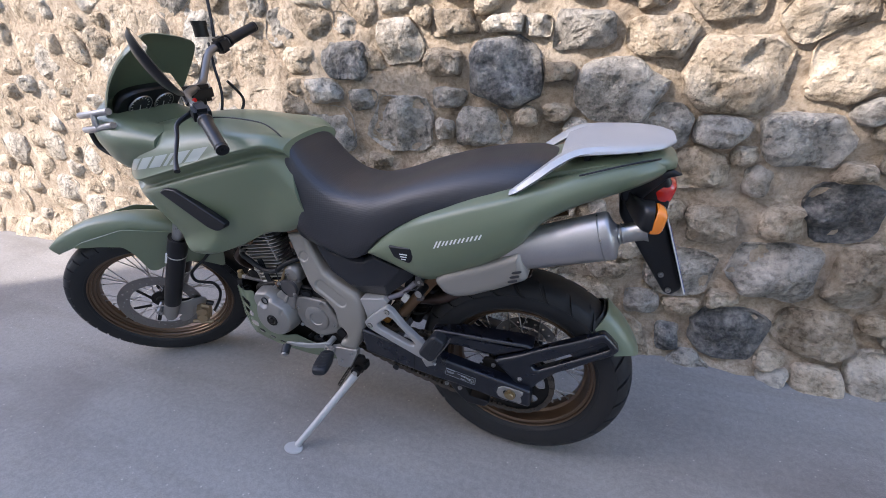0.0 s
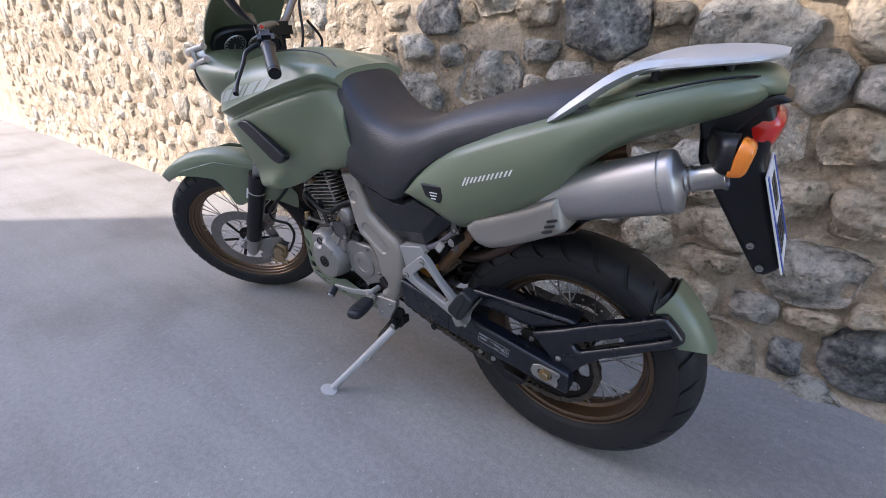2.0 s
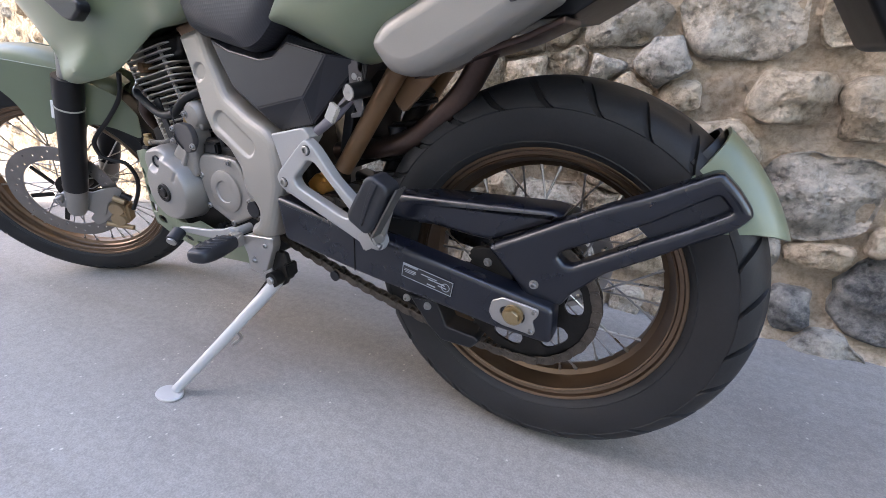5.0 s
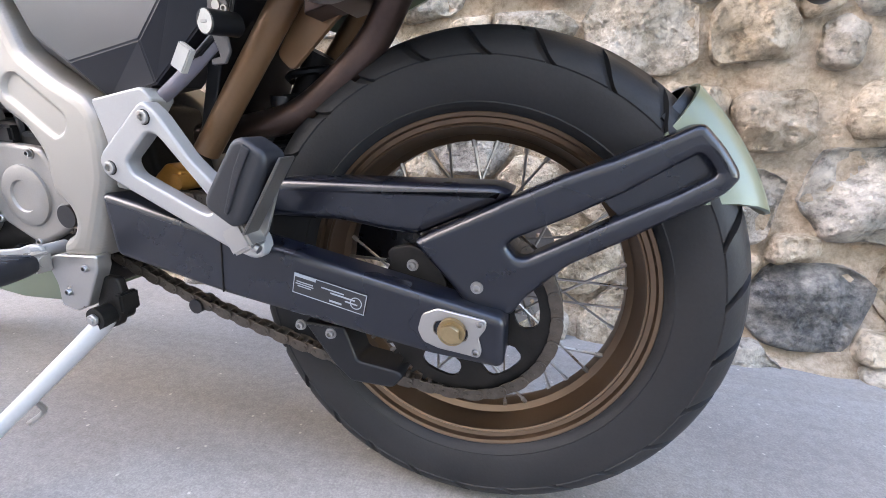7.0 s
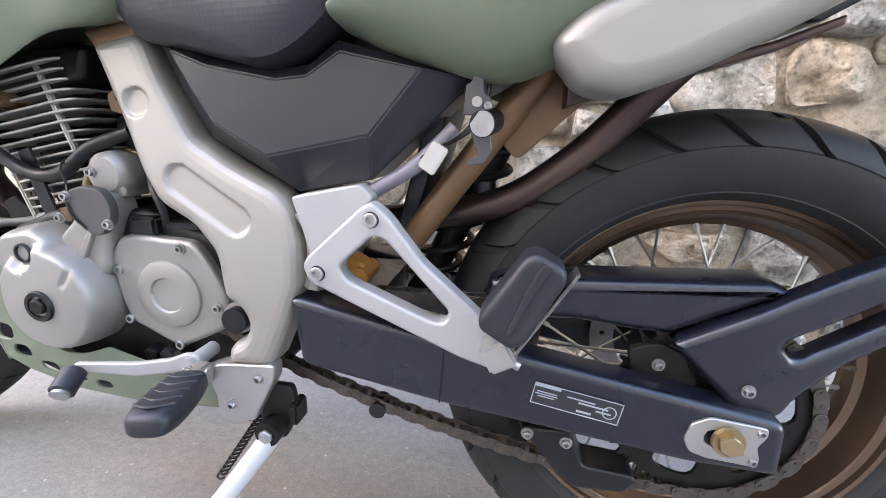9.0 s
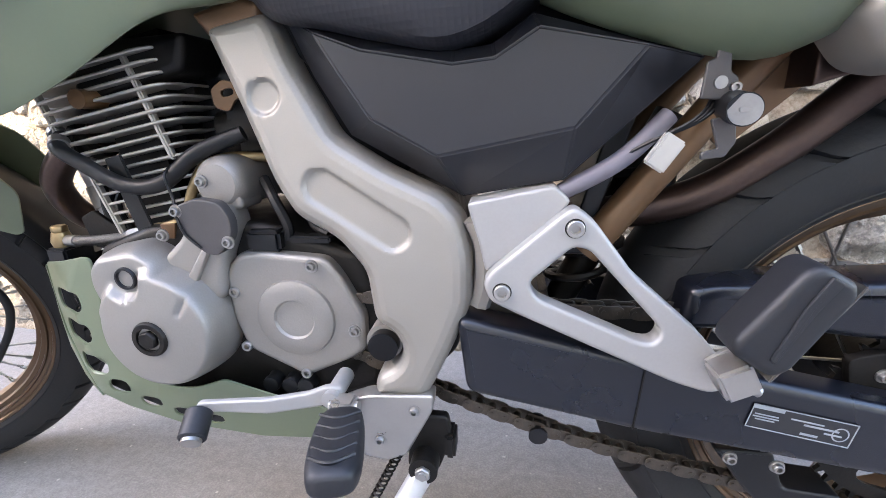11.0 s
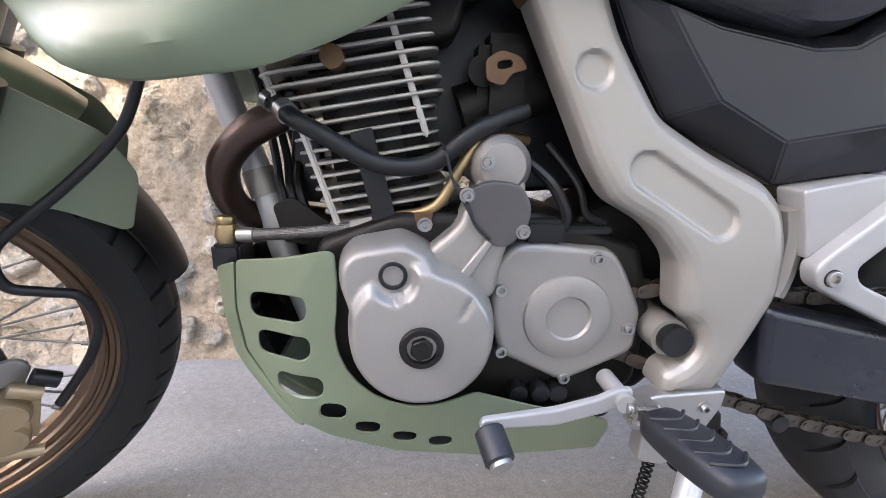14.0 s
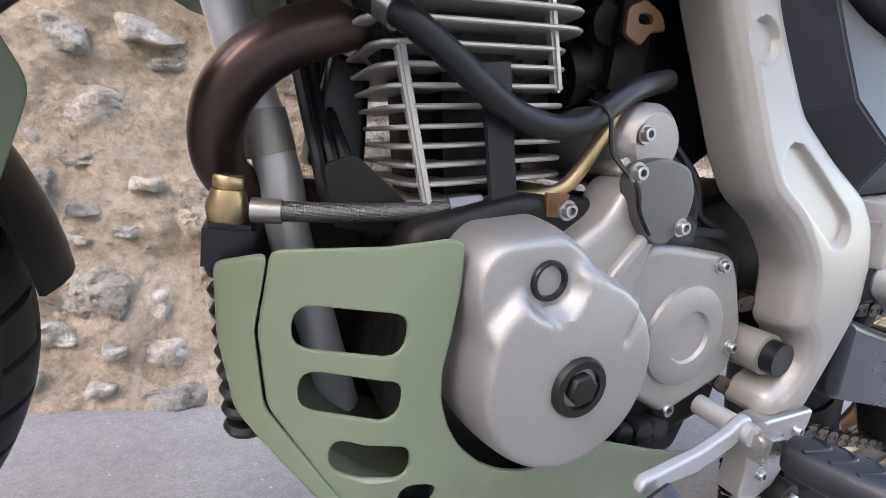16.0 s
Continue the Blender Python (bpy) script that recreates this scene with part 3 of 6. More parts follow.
def mesh_of(name, bm, mat, smooth=True):
    me = bpy.data.meshes.new(name)
    bmesh.ops.recalc_face_normals(bm, faces=bm.faces)
    bm.to_mesh(me)
    bm.free()
    me.materials.append(mat)
    if smooth:
        me.shade_smooth()
        me.set_sharp_from_angle(angle=radians(38))
    return me


def hexagon(r, h):
    """A bolt head, its face at y = -h."""
    bm = bmesh.new()
    bmesh.ops.create_cone(bm, cap_ends=True, segments=6, radius1=r, radius2=r, depth=h)
    bm.transform(Matrix.Rotation(radians(90), 4, "X") @ Matrix.Translation((0, 0, h / 2)))
    return soften(bm, r * 0.12, 1, 40)


def socket_head(r, h):
    """A round bolt head with a hexagon socket, its face at y = -h."""
    bm = lathe([(0, -h * 0.1), (r * 0.5, -h * 0.1), (r * 0.54, -h), (r * 0.9, -h), (r, -h * 0.85), (r, 0)], 18)
    return bm


BOLT = mesh_of("bolt", socket_head(0.0065, 0.006), steel)
SMALL_BOLT = mesh_of("bolt", socket_head(0.0042, 0.004), steel)
WASHER_BOLT = mesh_of("bolt", merge(socket_head(0.0052, 0.006), lathe([(0, -0.0015), (0.0072, -0.0015), (0.0075, 0)], 20)), steel)


def bolts(me, parent, *places):
    for p in places:
        share("bolt", me, parent, Matrix.Translation(p))


# -- wheels --
def tyre_mesh(R, width, rim_r, blocks, lean):
    """A tyre with raised blocks between slanting grooves that run out at its shoulders."""
    h, w = R - rim_r, width / 2
    half = [(0.02, 0.66), (0.05, 0.76), (0.10, 0.84), (0.13, 0.875), (0.145, 0.865), (0.19, 0.90), (0.32, 0.965), (0.46, 0.995), (0.57, 0.995), (0.60, 0.985), (0.615, 1.0),
            (0.65, 0.985), (0.70, 0.955), (0.77, 0.89), (0.84, 0.79), (0.90, 0.66), (0.945, 0.51), (0.975, 0.35), (0.992, 0.19), (1.0, 0.06)]
    tread0 = 10
    rows = [(rim_r + h * r, -w * y, i) for i, (r, y) in enumerate(half)] + [(rim_r + h * r, w * y, i) for i, (r, y) in reversed(list(enumerate(half)))]
    cuts = (0.0, 0.02, 0.15, 0.17, 0.3, 0.48, 0.66, 0.84)
    pitch = TAU / blocks
    bm = bmesh.new()
    grid = []
    for r, y, i in rows:
        v = 1 - (i - tread0) / (len(half) - 1 - tread0)
        side = -1 if y < 0 else 1
        row = []
        for k in range(blocks):
            for j, c in enumerate(cuts):
                deep = 0.0
                if i >= tread0 and j in (1, 2) and v > 0.36:
                    deep = 0.0072 * min(1.0, (v - 0.36) / 0.12) * (0.75 if i == tread0 else 1)
                if i == len(half) - 4:
                    deep = max(deep, 0.0045 if k % 2 == 0 and j > 2 else 0)
                wide = (c - 0.085) * (1.25 if j in (1, 2) and v > 0.7 else 1.0) + 0.085
                a = pitch * (k + wide + side * 0.25 * min(1, max(0, 1 - v) * -1 + 1) - lean * max(0.0, min(1.0, v)) ** 1.3)
                rr, yy = r - deep * (1 - 0.5 * abs(y) / w), y * (1 - deep / w * 0.8)
                row.append(bm.verts.new((rr * math.cos(a), yy, rr * math.sin(a))))
        grid.append(row)
    n = len(grid[0])
    for A, B in zip(grid, grid[1:]):
        for k in range(n):
            bm.faces.new((A[k], A[(k + 1) % n], B[(k + 1) % n], B[k]))
    return bm


def wheel_at(m, R, width, rim_r, rim_mat, name, label, blocks, lean, hub_r, hub_w):
    w = under(name, bike, m)
    tagged(w, label)
    part("tyre", tyre_mesh(R, width, rim_r, blocks, lean), rubber, w, "black block-tread tyre")
    hw = width * 0.33
    prof = [(rim_r + 0.005, -hw + 0.004), (rim_r + 0.0075, -hw + 0.001), (rim_r + 0.0068, -hw - 0.003), (rim_r + 0.003, -hw - 0.0048), (rim_r - 0.001, -hw - 0.003), (rim_r - 0.003, -hw + 0.003), (rim_r - 0.0085, -hw + 0.005),
            (rim_r - 0.0105, -hw + 0.003), (rim_r - 0.013, -hw + 0.0045), (rim_r - 0.014, -hw + 0.012), (rim_r - 0.021, -0.021), (rim_r - 0.023, -0.015), (rim_r - 0.031, -0.010), (rim_r - 0.032, 0)]
    prof += [(r, -y) for r, y in reversed(prof[:-1])]
    part("rim", lathe(prof, 90), rim_mat, w)
    part("hub", lathe([(0.0, -hub_w), (hub_r * 0.55, -hub_w), (hub_r * 0.6, -hub_w + 0.01), (hub_r, -hub_w + 0.014), (hub_r, -hub_w + 0.02), (hub_r * 0.62, -hub_w + 0.028), (hub_r * 0.6, 0),
                       (hub_r * 0.62, hub_w - 0.028), (hub_r, hub_w - 0.02), (hub_r, hub_w - 0.014), (hub_r * 0.6, hub_w - 0.01), (0, hub_w)], 40), dark_iron, w)
    n = 36
    kinds = []
    for side, lean in ((-1, 1), (-1, -1), (1, 1), (1, -1)):
        a = lean * radians(32)
        p = Vector((hub_r * math.cos(a), side * (hub_w - 0.017), hub_r * math.sin(a)))
        q = Vector((rim_r - 0.024, side * 0.006, 0))
        d = (q - p).normalized()
        kinds.append(mesh_of("spoke", merge(tube([p, q], 0.0019, 6, smooth=False), tube([q - d * 0.016, q + d * 0.004], 0.0034, 6, smooth=False)), steel))
    for k in range(n):
        share("spoke", kinds[k % 4], w, Matrix.Rotation(-TAU * (k + 0.5) / n, 4, "Y"))
    return w


STEER_AXIS = Vector((math.sin(radians(27)), 0, math.cos(radians(27))))
STEER_POINT = FRONT
STEER = Matrix.Translation(STEER_POINT) @ Matrix.Rotation(radians(35), 4, STEER_AXIS) @ Matrix.Translation(-STEER_POINT)

rear_wheel = wheel_at(Matrix.Translation(REAR), 0.329, 0.145, 0.226, bronze, "rear_wheel", "spoked rear wheel with a bronze rim and a black tyre", 26, 0.42, 0.06, 0.07)
front_wheel = wheel_at(STEER @ Matrix.Translation(FRONT), 0.341, 0.104, 0.258, bronze, "front_wheel", "spoked front wheel with a bronze rim, turned towards the street", 40, 0.12, 0.045, 0.055)


def oval(cx, cz, lx, lz, turn=0.0, n=14):
    out = []
    for k in range(n):
        a = TAU * k / n
        x, z = lx * math.copysign(abs(math.cos(a)) ** 0.7, math.cos(a)), lz * math.copysign(abs(math.sin(a)) ** 0.7, math.sin(a))
        out.append((cx + x * math.cos(turn) - z * math.sin(turn), cz + x * math.sin(turn) + z * math.cos(turn)))
    return out


def polar(r, a, cx=0.0, cz=0.0):
    return (cx + r * math.cos(a), cz + r * math.sin(a))


# sprocket and chain
teeth = 42
rim = []
for k in range(teeth):
    for f, r in ((0.0, 0.1095), (0.28, 0.1095), (0.42, 0.117), (0.58, 0.117), (0.72, 0.1095)):
        rim.append(polar(r, TAU * (k + f) / teeth))
windows = [oval(0.078 * math.cos(a), 0.078 * math.sin(a), 0.0155, 0.026, a, 14) for a in (TAU * k / 6 + 0.2 for k in range(6))]
sprocket = part("sprocket", moved(plate(rim, -0.0025, 0.0025, 0, 0, None, windows), Matrix.Translation((-0.003, -0.087, -0.01))), dark_iron, rear_wheel, "dark steel toothed sprocket")
bolts(BOLT, sprocket, *[(0.052 * math.cos(a) - 0.003, -0.09, 0.052 * math.sin(a) - 0.01) for a in (TAU * k / 6 + 0.72 for k in range(6))])
part("brake_disc", moved(plate([polar(0.11, TAU * k / 48) for k in range(48)], -0.002, 0.002, 0, 0, None, [[polar(0.075, TAU * k / 32) for k in range(32)]] + [oval(*polar(0.092, TAU * k / 20), 0.004, 0.004, 0, 8) for k in range(20)]),
                         Matrix.Translation((0, 0.082, 0))), steel, rear_wheel, "drilled steel brake disc")

chain = under("chain", bike, Matrix.Identity(4))
link_wide = mesh_of("link", merge(*[plate(oval(0, 0, 0.0132, 0.0078, 0, 14), y, y + 0.0016, 0.0003) for y in (-0.0095, 0.008)], *[rod((x, -0.0105, 0), (x, 0.0105, 0), 0.0026, 8) for x in (-0.0079, 0.0079)]), chain_steel)
link_slim = mesh_of("link", merge(*[plate(oval(0, 0, 0.0132, 0.0074, 0, 14), y, y + 0.0016, 0.0003) for y in (-0.0068, 0.0052)], *[rod((x, -0.006, 0), (x, 0.006, 0), 0.005, 10) for x in (-0.0079, 0.0079)]), chain_steel)
loop = [(-0.59, 0.452), (-0.45, 0.443), (-0.3, 0.441), (-0.15, 0.440), (-0.003, 0.439)] + [polar(0.1135, radians(a), -0.003, 0.326) for a in (60, 30, 0, -30, -60)]
loop += [(-0.003, 0.2125), (-0.1, 0.219), (-0.2, 0.236), (-0.36, 0.276), (-0.5, 0.323), (-0.575, 0.36), (-0.622, 0.382), (-0.634, 0.415)]
way = spline([(x, -0.087, z) for x, z in loop], 40, True)
gap, total, last = 0.0158, 0.0, way[0]
stations = []
for p in way[1:] + way[:1]:
    d = (p - last).length
    while total + d >= gap:
        f = (gap - total) / d
        last = last.lerp(p, f)
        stations.append(last.copy())
        d = (p - last).length
        total = 0.0
    total += d
    last = p
for k, p in enumerate(stations):
    q = stations[(k + 1) % len(stations)]
    d = q - p
    share("link", link_wide if k % 2 else link_slim, chain, Matrix.Translation((p + q) / 2) @ Matrix.Rotation(-math.atan2(d.z, d.x), 4, "Y"))

# -- swingarm, guard and rear mudguard --
swing = part("swingarm", merge(plate([(-0.49, 0.450), (-0.31, 0.412), (-0.24, 0.403), (0.054, 0.347), (0.056, 0.284), (-0.036, 0.289), (-0.307, 0.328), (-0.48, 0.362)], -0.140, -0.098, 0.010, 0.012),
                               plate([(-0.49, 0.450), (-0.31, 0.412), (0.054, 0.347), (0.056, 0.284), (-0.036, 0.289), (-0.307, 0.328), (-0.48, 0.362)], 0.098, 0.140, 0.006, 0.012),
                               box(-0.43, 0, 0.40, 0.09, 0.2, 0.07, 0.015)), satin_black, bike, "satin black box-section swingarm")
part("seam", box(-0.307, -0.1405, 0.370, 0.0018, 0.002, 0.076, 0.0004, Matrix.Rotation(radians(4), 4, "Y")), dark_iron, swing)
adjuster = part("axle_plate", plate([(-0.045, 0.322), (-0.040, 0.342), (-0.022, 0.351), (0.02, 0.346), (0.034, 0.344), (0.034, 0.334), (0.026, 0.322), (0.031, 0.306), (0.028, 0.297), (0.014, 0.299), (-0.02, 0.302), (-0.038, 0.308)],
                                    -0.1435, -0.1395, 0.0008, 0.004, None, [oval(-0.006, 0.326, 0.02, 0.0105, -0.15)]), alloy, swing, "polished alloy axle adjuster plate")
part("axle_nut", merge(moved(hexagon(0.0125, 0.014), pose(-0.004, -0.142, 0.327)), lathe([(0, -0.150), (0.016, -0.150), (0.0165, -0.1445)], 24, centre=(-0.004, 0, 0.327))), brass, swing, "gold-coloured axle nut")
bolts(SMALL_BOLT, adjuster, (0.027, -0.143, 0.339), (0.024, -0.143, 0.304))
stick = under("sticker", swing, pose(-0.1575, -0.1412, 0.3505, 0, 11.0, 0))
part("backing", box(0, 0, 0, 0.096, 0.0006, 0.027, 0), dial_face, stick, "black swingarm label with silver print")
for bx, bz, bw, bh in ((0, 0.0128, 0.096, 0.0009), (0, -0.0128, 0.096, 0.0009), (-0.0476, 0, 0.0009, 0.0256), (0.0476, 0, 0.0009, 0.0256), (-0.033, 0.0105, 0.028, 0.0032), (-0.033, 0.003, 0.022, 0.0012),
                       (-0.033, 0.0002, 0.024, 0.0012), (-0.033, -0.0026, 0.018, 0.0012), (0.01, -0.0085, 0.016, 0.0022), (0.004, 0.005, 0.03, 0.0014), (0.018, 0.0015, 0.032, 0.0018), (0.03, -0.003, 0.016, 0.0016)):
    part("print", box(bx, -0.0006, bz, bw, 0.0005, bh, 0), grey_print, stick)
part("ring_print", lathe([(0.0065, -0.0008), (0.0078, -0.0008)], 20, centre=(0.036, 0, -0.001)), grey_print, stick)
bolts(WASHER_BOLT, swing, (-0.207, -0.128, 0.296), (-0.163, -0.131, 0.292))

guard = part("chain_guard", plate([(-0.265, 0.428), (-0.26, 0.474), (-0.233, 0.480), (0.030, 0.488), (0.049, 0.482), (0.044, 0.474), (-0.060, 0.423), (-0.10, 0.425), (-0.16, 0.432)], -0.108, -0.05, 0.013, 0.008), satin_black, bike, "satin black chain guard")


def tip_in(x, z):
    return 0.034 * min(1.15, max(0.0, (x - 0.02) / 0.23))


arm = part("mudguard_arm", plate([(-0.062, 0.419), (0.047, 0.477), (0.103, 0.504), (0.154, 0.525), (0.200, 0.548), (0.219, 0.558), (0.229, 0.559), (0.250, 0.539), (0.268, 0.516), (0.271, 0.507), (0.261, 0.492), (0.242, 0.479), (0.216, 0.465), (0.170, 0.436),
                                  (0.115, 0.405), (0.093, 0.384), (0.070, 0.361), (0.058, 0.340), (0.015, 0.338), (-0.012, 0.370)],
                                 -0.122, -0.094, 0.010, 0.008, tip_in, [round_outline([(0.047, 0.424), (0.058, 0.411), (0.069, 0.411), (0.112, 0.435), (0.165, 0.464), (0.215, 0.491), (0.247, 0.511), (0.236, 0.524), (0.229, 0.530), (0.209, 0.518), (0.162, 0.487), (0.109, 0.458), (0.054, 0.431)], 0.004, 3)], 0.015), satin_black, bike, "satin black mudguard arm with a long slot")
part("slot_web", plate([(0.140, 0.480), (0.209, 0.525), (0.236, 0.535), (0.252, 0.513), (0.215, 0.485), (0.165, 0.458)], -0.108, -0.098, 0.001, 0, tip_in), satin_black, arm)
bolts(WASHER_BOLT, arm, (-0.066, -0.1, 0.384), (0.018, -0.1225, 0.374))
part("brake_carrier", plate([(-0.10, 0.40), (-0.07, 0.41), (-0.04, 0.40), (-0.02, 0.36), (-0.05, 0.34), (-0.09, 0.36)], -0.1, -0.088, 0.002, 0.008), dark_iron, swing)
part("chain_guide", plate([(-0.215, 0.292), (-0.175, 0.238), (-0.147, 0.213), (-0.088, 0.214), (-0.074, 0.232), (-0.08, 0.240), (-0.138, 0.246), (-0.155, 0.292)], -0.112, -0.066, 0.004, 0.006), black_plastic, swing)
part("chain_roller", rod((-0.40, -0.1, 0.281), (-0.40, -0.07, 0.281), 0.011, 20, 0.003), black_plastic, swing)


def shell(centre, r, half, a0, a1, drop, thick, steps=14, taper0=1.0, taper1=1.0, flank=0.0, slant=(0.0, 0.0)):
    """A mudguard round an axle: its crown at radius r, its sides lower by drop."""
    bm = bmesh.new()
    outer, inner = [], []
    for i in range(steps + 1):
        t = i / steps
        a = a0 + (a1 - a0) * t
        k = taper0 + (taper1 - taper0) * t
        k *= 0.35 + 0.65 * min(1.0, math.sin(math.pi * min(1, max(0, t * 1.0))) * 2.2 + (0.25 if taper1 >= 1 else 0)) if taper0 < 1 or taper1 < 1 else 1
        rows = ([], [])
        for j in range(13):
            u = j / 12 * 2 - 1
            y = half * k * math.copysign(abs(u) ** 0.85, u)
            rr = r - (drop + flank * math.sin(math.pi * t)) * abs(u) ** 3.2
            for row, dr in ((rows[0], 0), (rows[1], thick)):
                b = a + (slant[0] * (1 - t) + slant[1] * t) * abs(u) ** 2
                row.append(bm.verts.new((centre.x + (rr - dr) * math.cos(b), centre.y + y * (1 - dr / half), centre.z + (rr - dr) * math.sin(b))))
        outer.append(rows[0]), inner.append(rows[1])
    for g in (outer, inner):
        for i in range(steps):
            for j in range(12):
                bm.faces.new((g[i][j], g[i][j + 1], g[i + 1][j + 1], g[i + 1][j]))
    for i in range(steps):
        for j in (0, 12):
            bm.faces.new((outer[i][j], outer[i + 1][j], inner[i + 1][j], inner[i][j]))
    for i in (0, steps):
        for j in range(12):
            bm.faces.new((outer[i][j], outer[i][j + 1], inner[i][j + 1], inner[i][j]))
    return bm


hugger = part("rear_mudguard", shell(REAR, 0.352, 0.074, radians(21), radians(49), 0.068, 0.004, 18, 1.0, 1.0, 0.0, (radians(9), radians(-2))), green_paint, bike, "small sage-green mudguard behind the rear tyre")
part("dark_liner", shell(REAR, 0.343, 0.064, radians(33), radians(50), 0.045, 0.003, 10), black_plastic, hugger)

# -- main frame --
def smooth_step(t):
    t = min(1.0, max(0.0, t))
    return t * t * (3 - 2 * t)


def frame_lean(x, z):
    """The plate leans in towards its top; an oval and a disc are sunk into its face."""
    u, w = x + 0.5885, z - 0.5575
    along, across = u * 0.853 - w * 0.522, u * 0.522 + w * 0.853
    sunk = smooth_step((0.0195 - math.hypot(max(0.0, abs(along) - 0.043), across)) / 0.0042)
    sunk = max(sunk, smooth_step((0.0185 - math.hypot(x + 0.681, z - 0.667)) / 0.0042))
    return 0.045 * smooth_step((z - 0.44) / 0.36) + 0.005 * sunk


left_frame = part("frame_plate", plate([(-0.745, 0.735), (-0.680, 0.747), (-0.668, 0.735), (-0.655, 0.70), (-0.612, 0.628), (-0.56, 0.597), (-0.503, 0.571), (-0.482, 0.548), (-0.474, 0.51), (-0.474, 0.463), (-0.495, 0.41), (-0.523, 0.35), (-0.585, 0.348),
                                        (-0.580, 0.374), (-0.558, 0.384), (-0.548, 0.405), (-0.556, 0.427), (-0.577, 0.438), (-0.583, 0.493), (-0.611, 0.526), (-0.656, 0.550), (-0.678, 0.584), (-0.70, 0.635)], -0.140, -0.094, 0.018, 0.012, frame_lean, (), 0.0024), silver_paint, bike, "silver-painted main frame member")
part("frame_plate", plate([(-0.745, 0.735), (-0.680, 0.747), (-0.612, 0.628), (-0.503, 0.571), (-0.474, 0.51), (-0.474, 0.463), (-0.523, 0.35), (-0.585, 0.348), (-0.577, 0.44), (-0.611, 0.526), (-0.678, 0.584)], 0.06, 0.12, 0.012, 0.015), silver_paint, bike)
part("pivot_cap", rod((-0.571, -0.130, 0.407), (-0.571, -0.09, 0.407), 0.0165, 28, 0.003), black_plastic, left_frame, "round black swingarm pivot cap")
part("pivot_boss", rod((-0.572, -0.118, 0.407), (-0.572, -0.05, 0.407), 0.0205, 28, 0.003), silver_paint, left_frame)
part("tank_mount", rod((-0.688, -0.10, 0.765), (-0.688, -0.05, 0.765), 0.009, 20, 0.002), silver_paint, left_frame)
part("frame_head", plate([(-0.742, 0.725), (-0.685, 0.738), (-0.682, 0.756), (-0.70, 0.764), (-0.76, 0.75)], -0.088, -0.05, 0.008, 0.006), copper_frame, left_frame, "bronze-painted frame head")
part("weld", tube([(-0.472, -0.118, 0.548), (-0.462, -0.115, 0.52), (-0.462, -0.115, 0.48), (-0.468, -0.115, 0.455)], 0.012, 8), silver_paint, left_frame)

part("hanger_base", plate([(-0.478, 0.566), (-0.398, 0.582), (-0.383, 0.568), (-0.40, 0.548), (-0.460, 0.498), (-0.467, 0.53)], -0.137, -0.10, 0.003, 0.005), hanger_alloy, bike)
hanger = part("footrest_hanger", plate([(-0.462, 0.493), (-0.455, 0.504), (-0.392, 0.560), (-0.381, 0.566), (-0.364, 0.553), (-0.327, 0.504), (-0.264, 0.448), (-0.236, 0.414), (-0.234, 0.392), (-0.25, 0.387), (-0.283, 0.397), (-0.423, 0.459), (-0.456, 0.475)], -0.153, -0.130, 0.004, 0.008, None,
                                       [round_outline([(-0.420, 0.494), (-0.381, 0.530), (-0.367, 0.527), (-0.297, 0.450), (-0.303, 0.437), (-0.317, 0.438), (-0.412, 0.479)], 0.008, 3)]), hanger_alloy, bike, "bare alloy triangular footrest hanger")
for p in ((-0.381, -0.153, 0.547), (-0.444, -0.153, 0.485)):
    part("bolt_seat", lathe([(0.0078, 0.001), (0.008, -0.0008), (0.0088, -0.0008), (0.0092, 0.001)], 24, centre=p), dark_iron, hanger)
bolts(mesh_of("bolt", socket_head(0.0078, 0.0042), alloy), hanger, (-0.381, -0.153, 0.547), (-0.444, -0.153, 0.485))
pil_peg = under("passenger_footrest", bike, Matrix.Identity(4))
part("clevis", merge(plate([(-0.262, 0.425), (-0.235, 0.448), (-0.205, 0.505), (-0.196, 0.50), (-0.222, 0.425), (-0.24, 0.402)], -0.160, -0.155, 0.001, 0.003), box(-0.243, -0.172, 0.42, 0.03, 0.03, 0.03, 0.003, Matrix.Rotation(radians(-28), 4, "Y"))), alloy, pil_peg)
PIL = Matrix.Translation((-0.246, -0.186, 0.447)) @ Matrix.Rotation(radians(-58), 4, "Y")
peg_block = part("rubber", moved(plate([(0.0, -0.017), (0.0, 0.019), (0.010, 0.026), (0.082, 0.024), (0.092, 0.016), (0.093, -0.012), (0.084, -0.020), (0.012, -0.024)], -0.019, 0.019, 0.007, 0.006), PIL), worn_rubber, pil_peg, "folded-up passenger footrest with black rubber")
part("ridge", moved(plate([(0.012, -0.003), (0.060, 0.007), (0.088, 0.009), (0.088, -0.001), (0.060, -0.002), (0.012, -0.008)], -0.0215, -0.017, 0.0015, 0.002), PIL), worn_rubber, peg_block)
part("plate", moved(box(0.045, 0.004, -0.0255, 0.10, 0.026, 0.003, 0.001), PIL), disc_steel, pil_peg)
part("pivot_pin", rod((-0.246, -0.176, 0.42), (-0.222, -0.176, 0.408), 0.005, 14), steel, pil_peg)

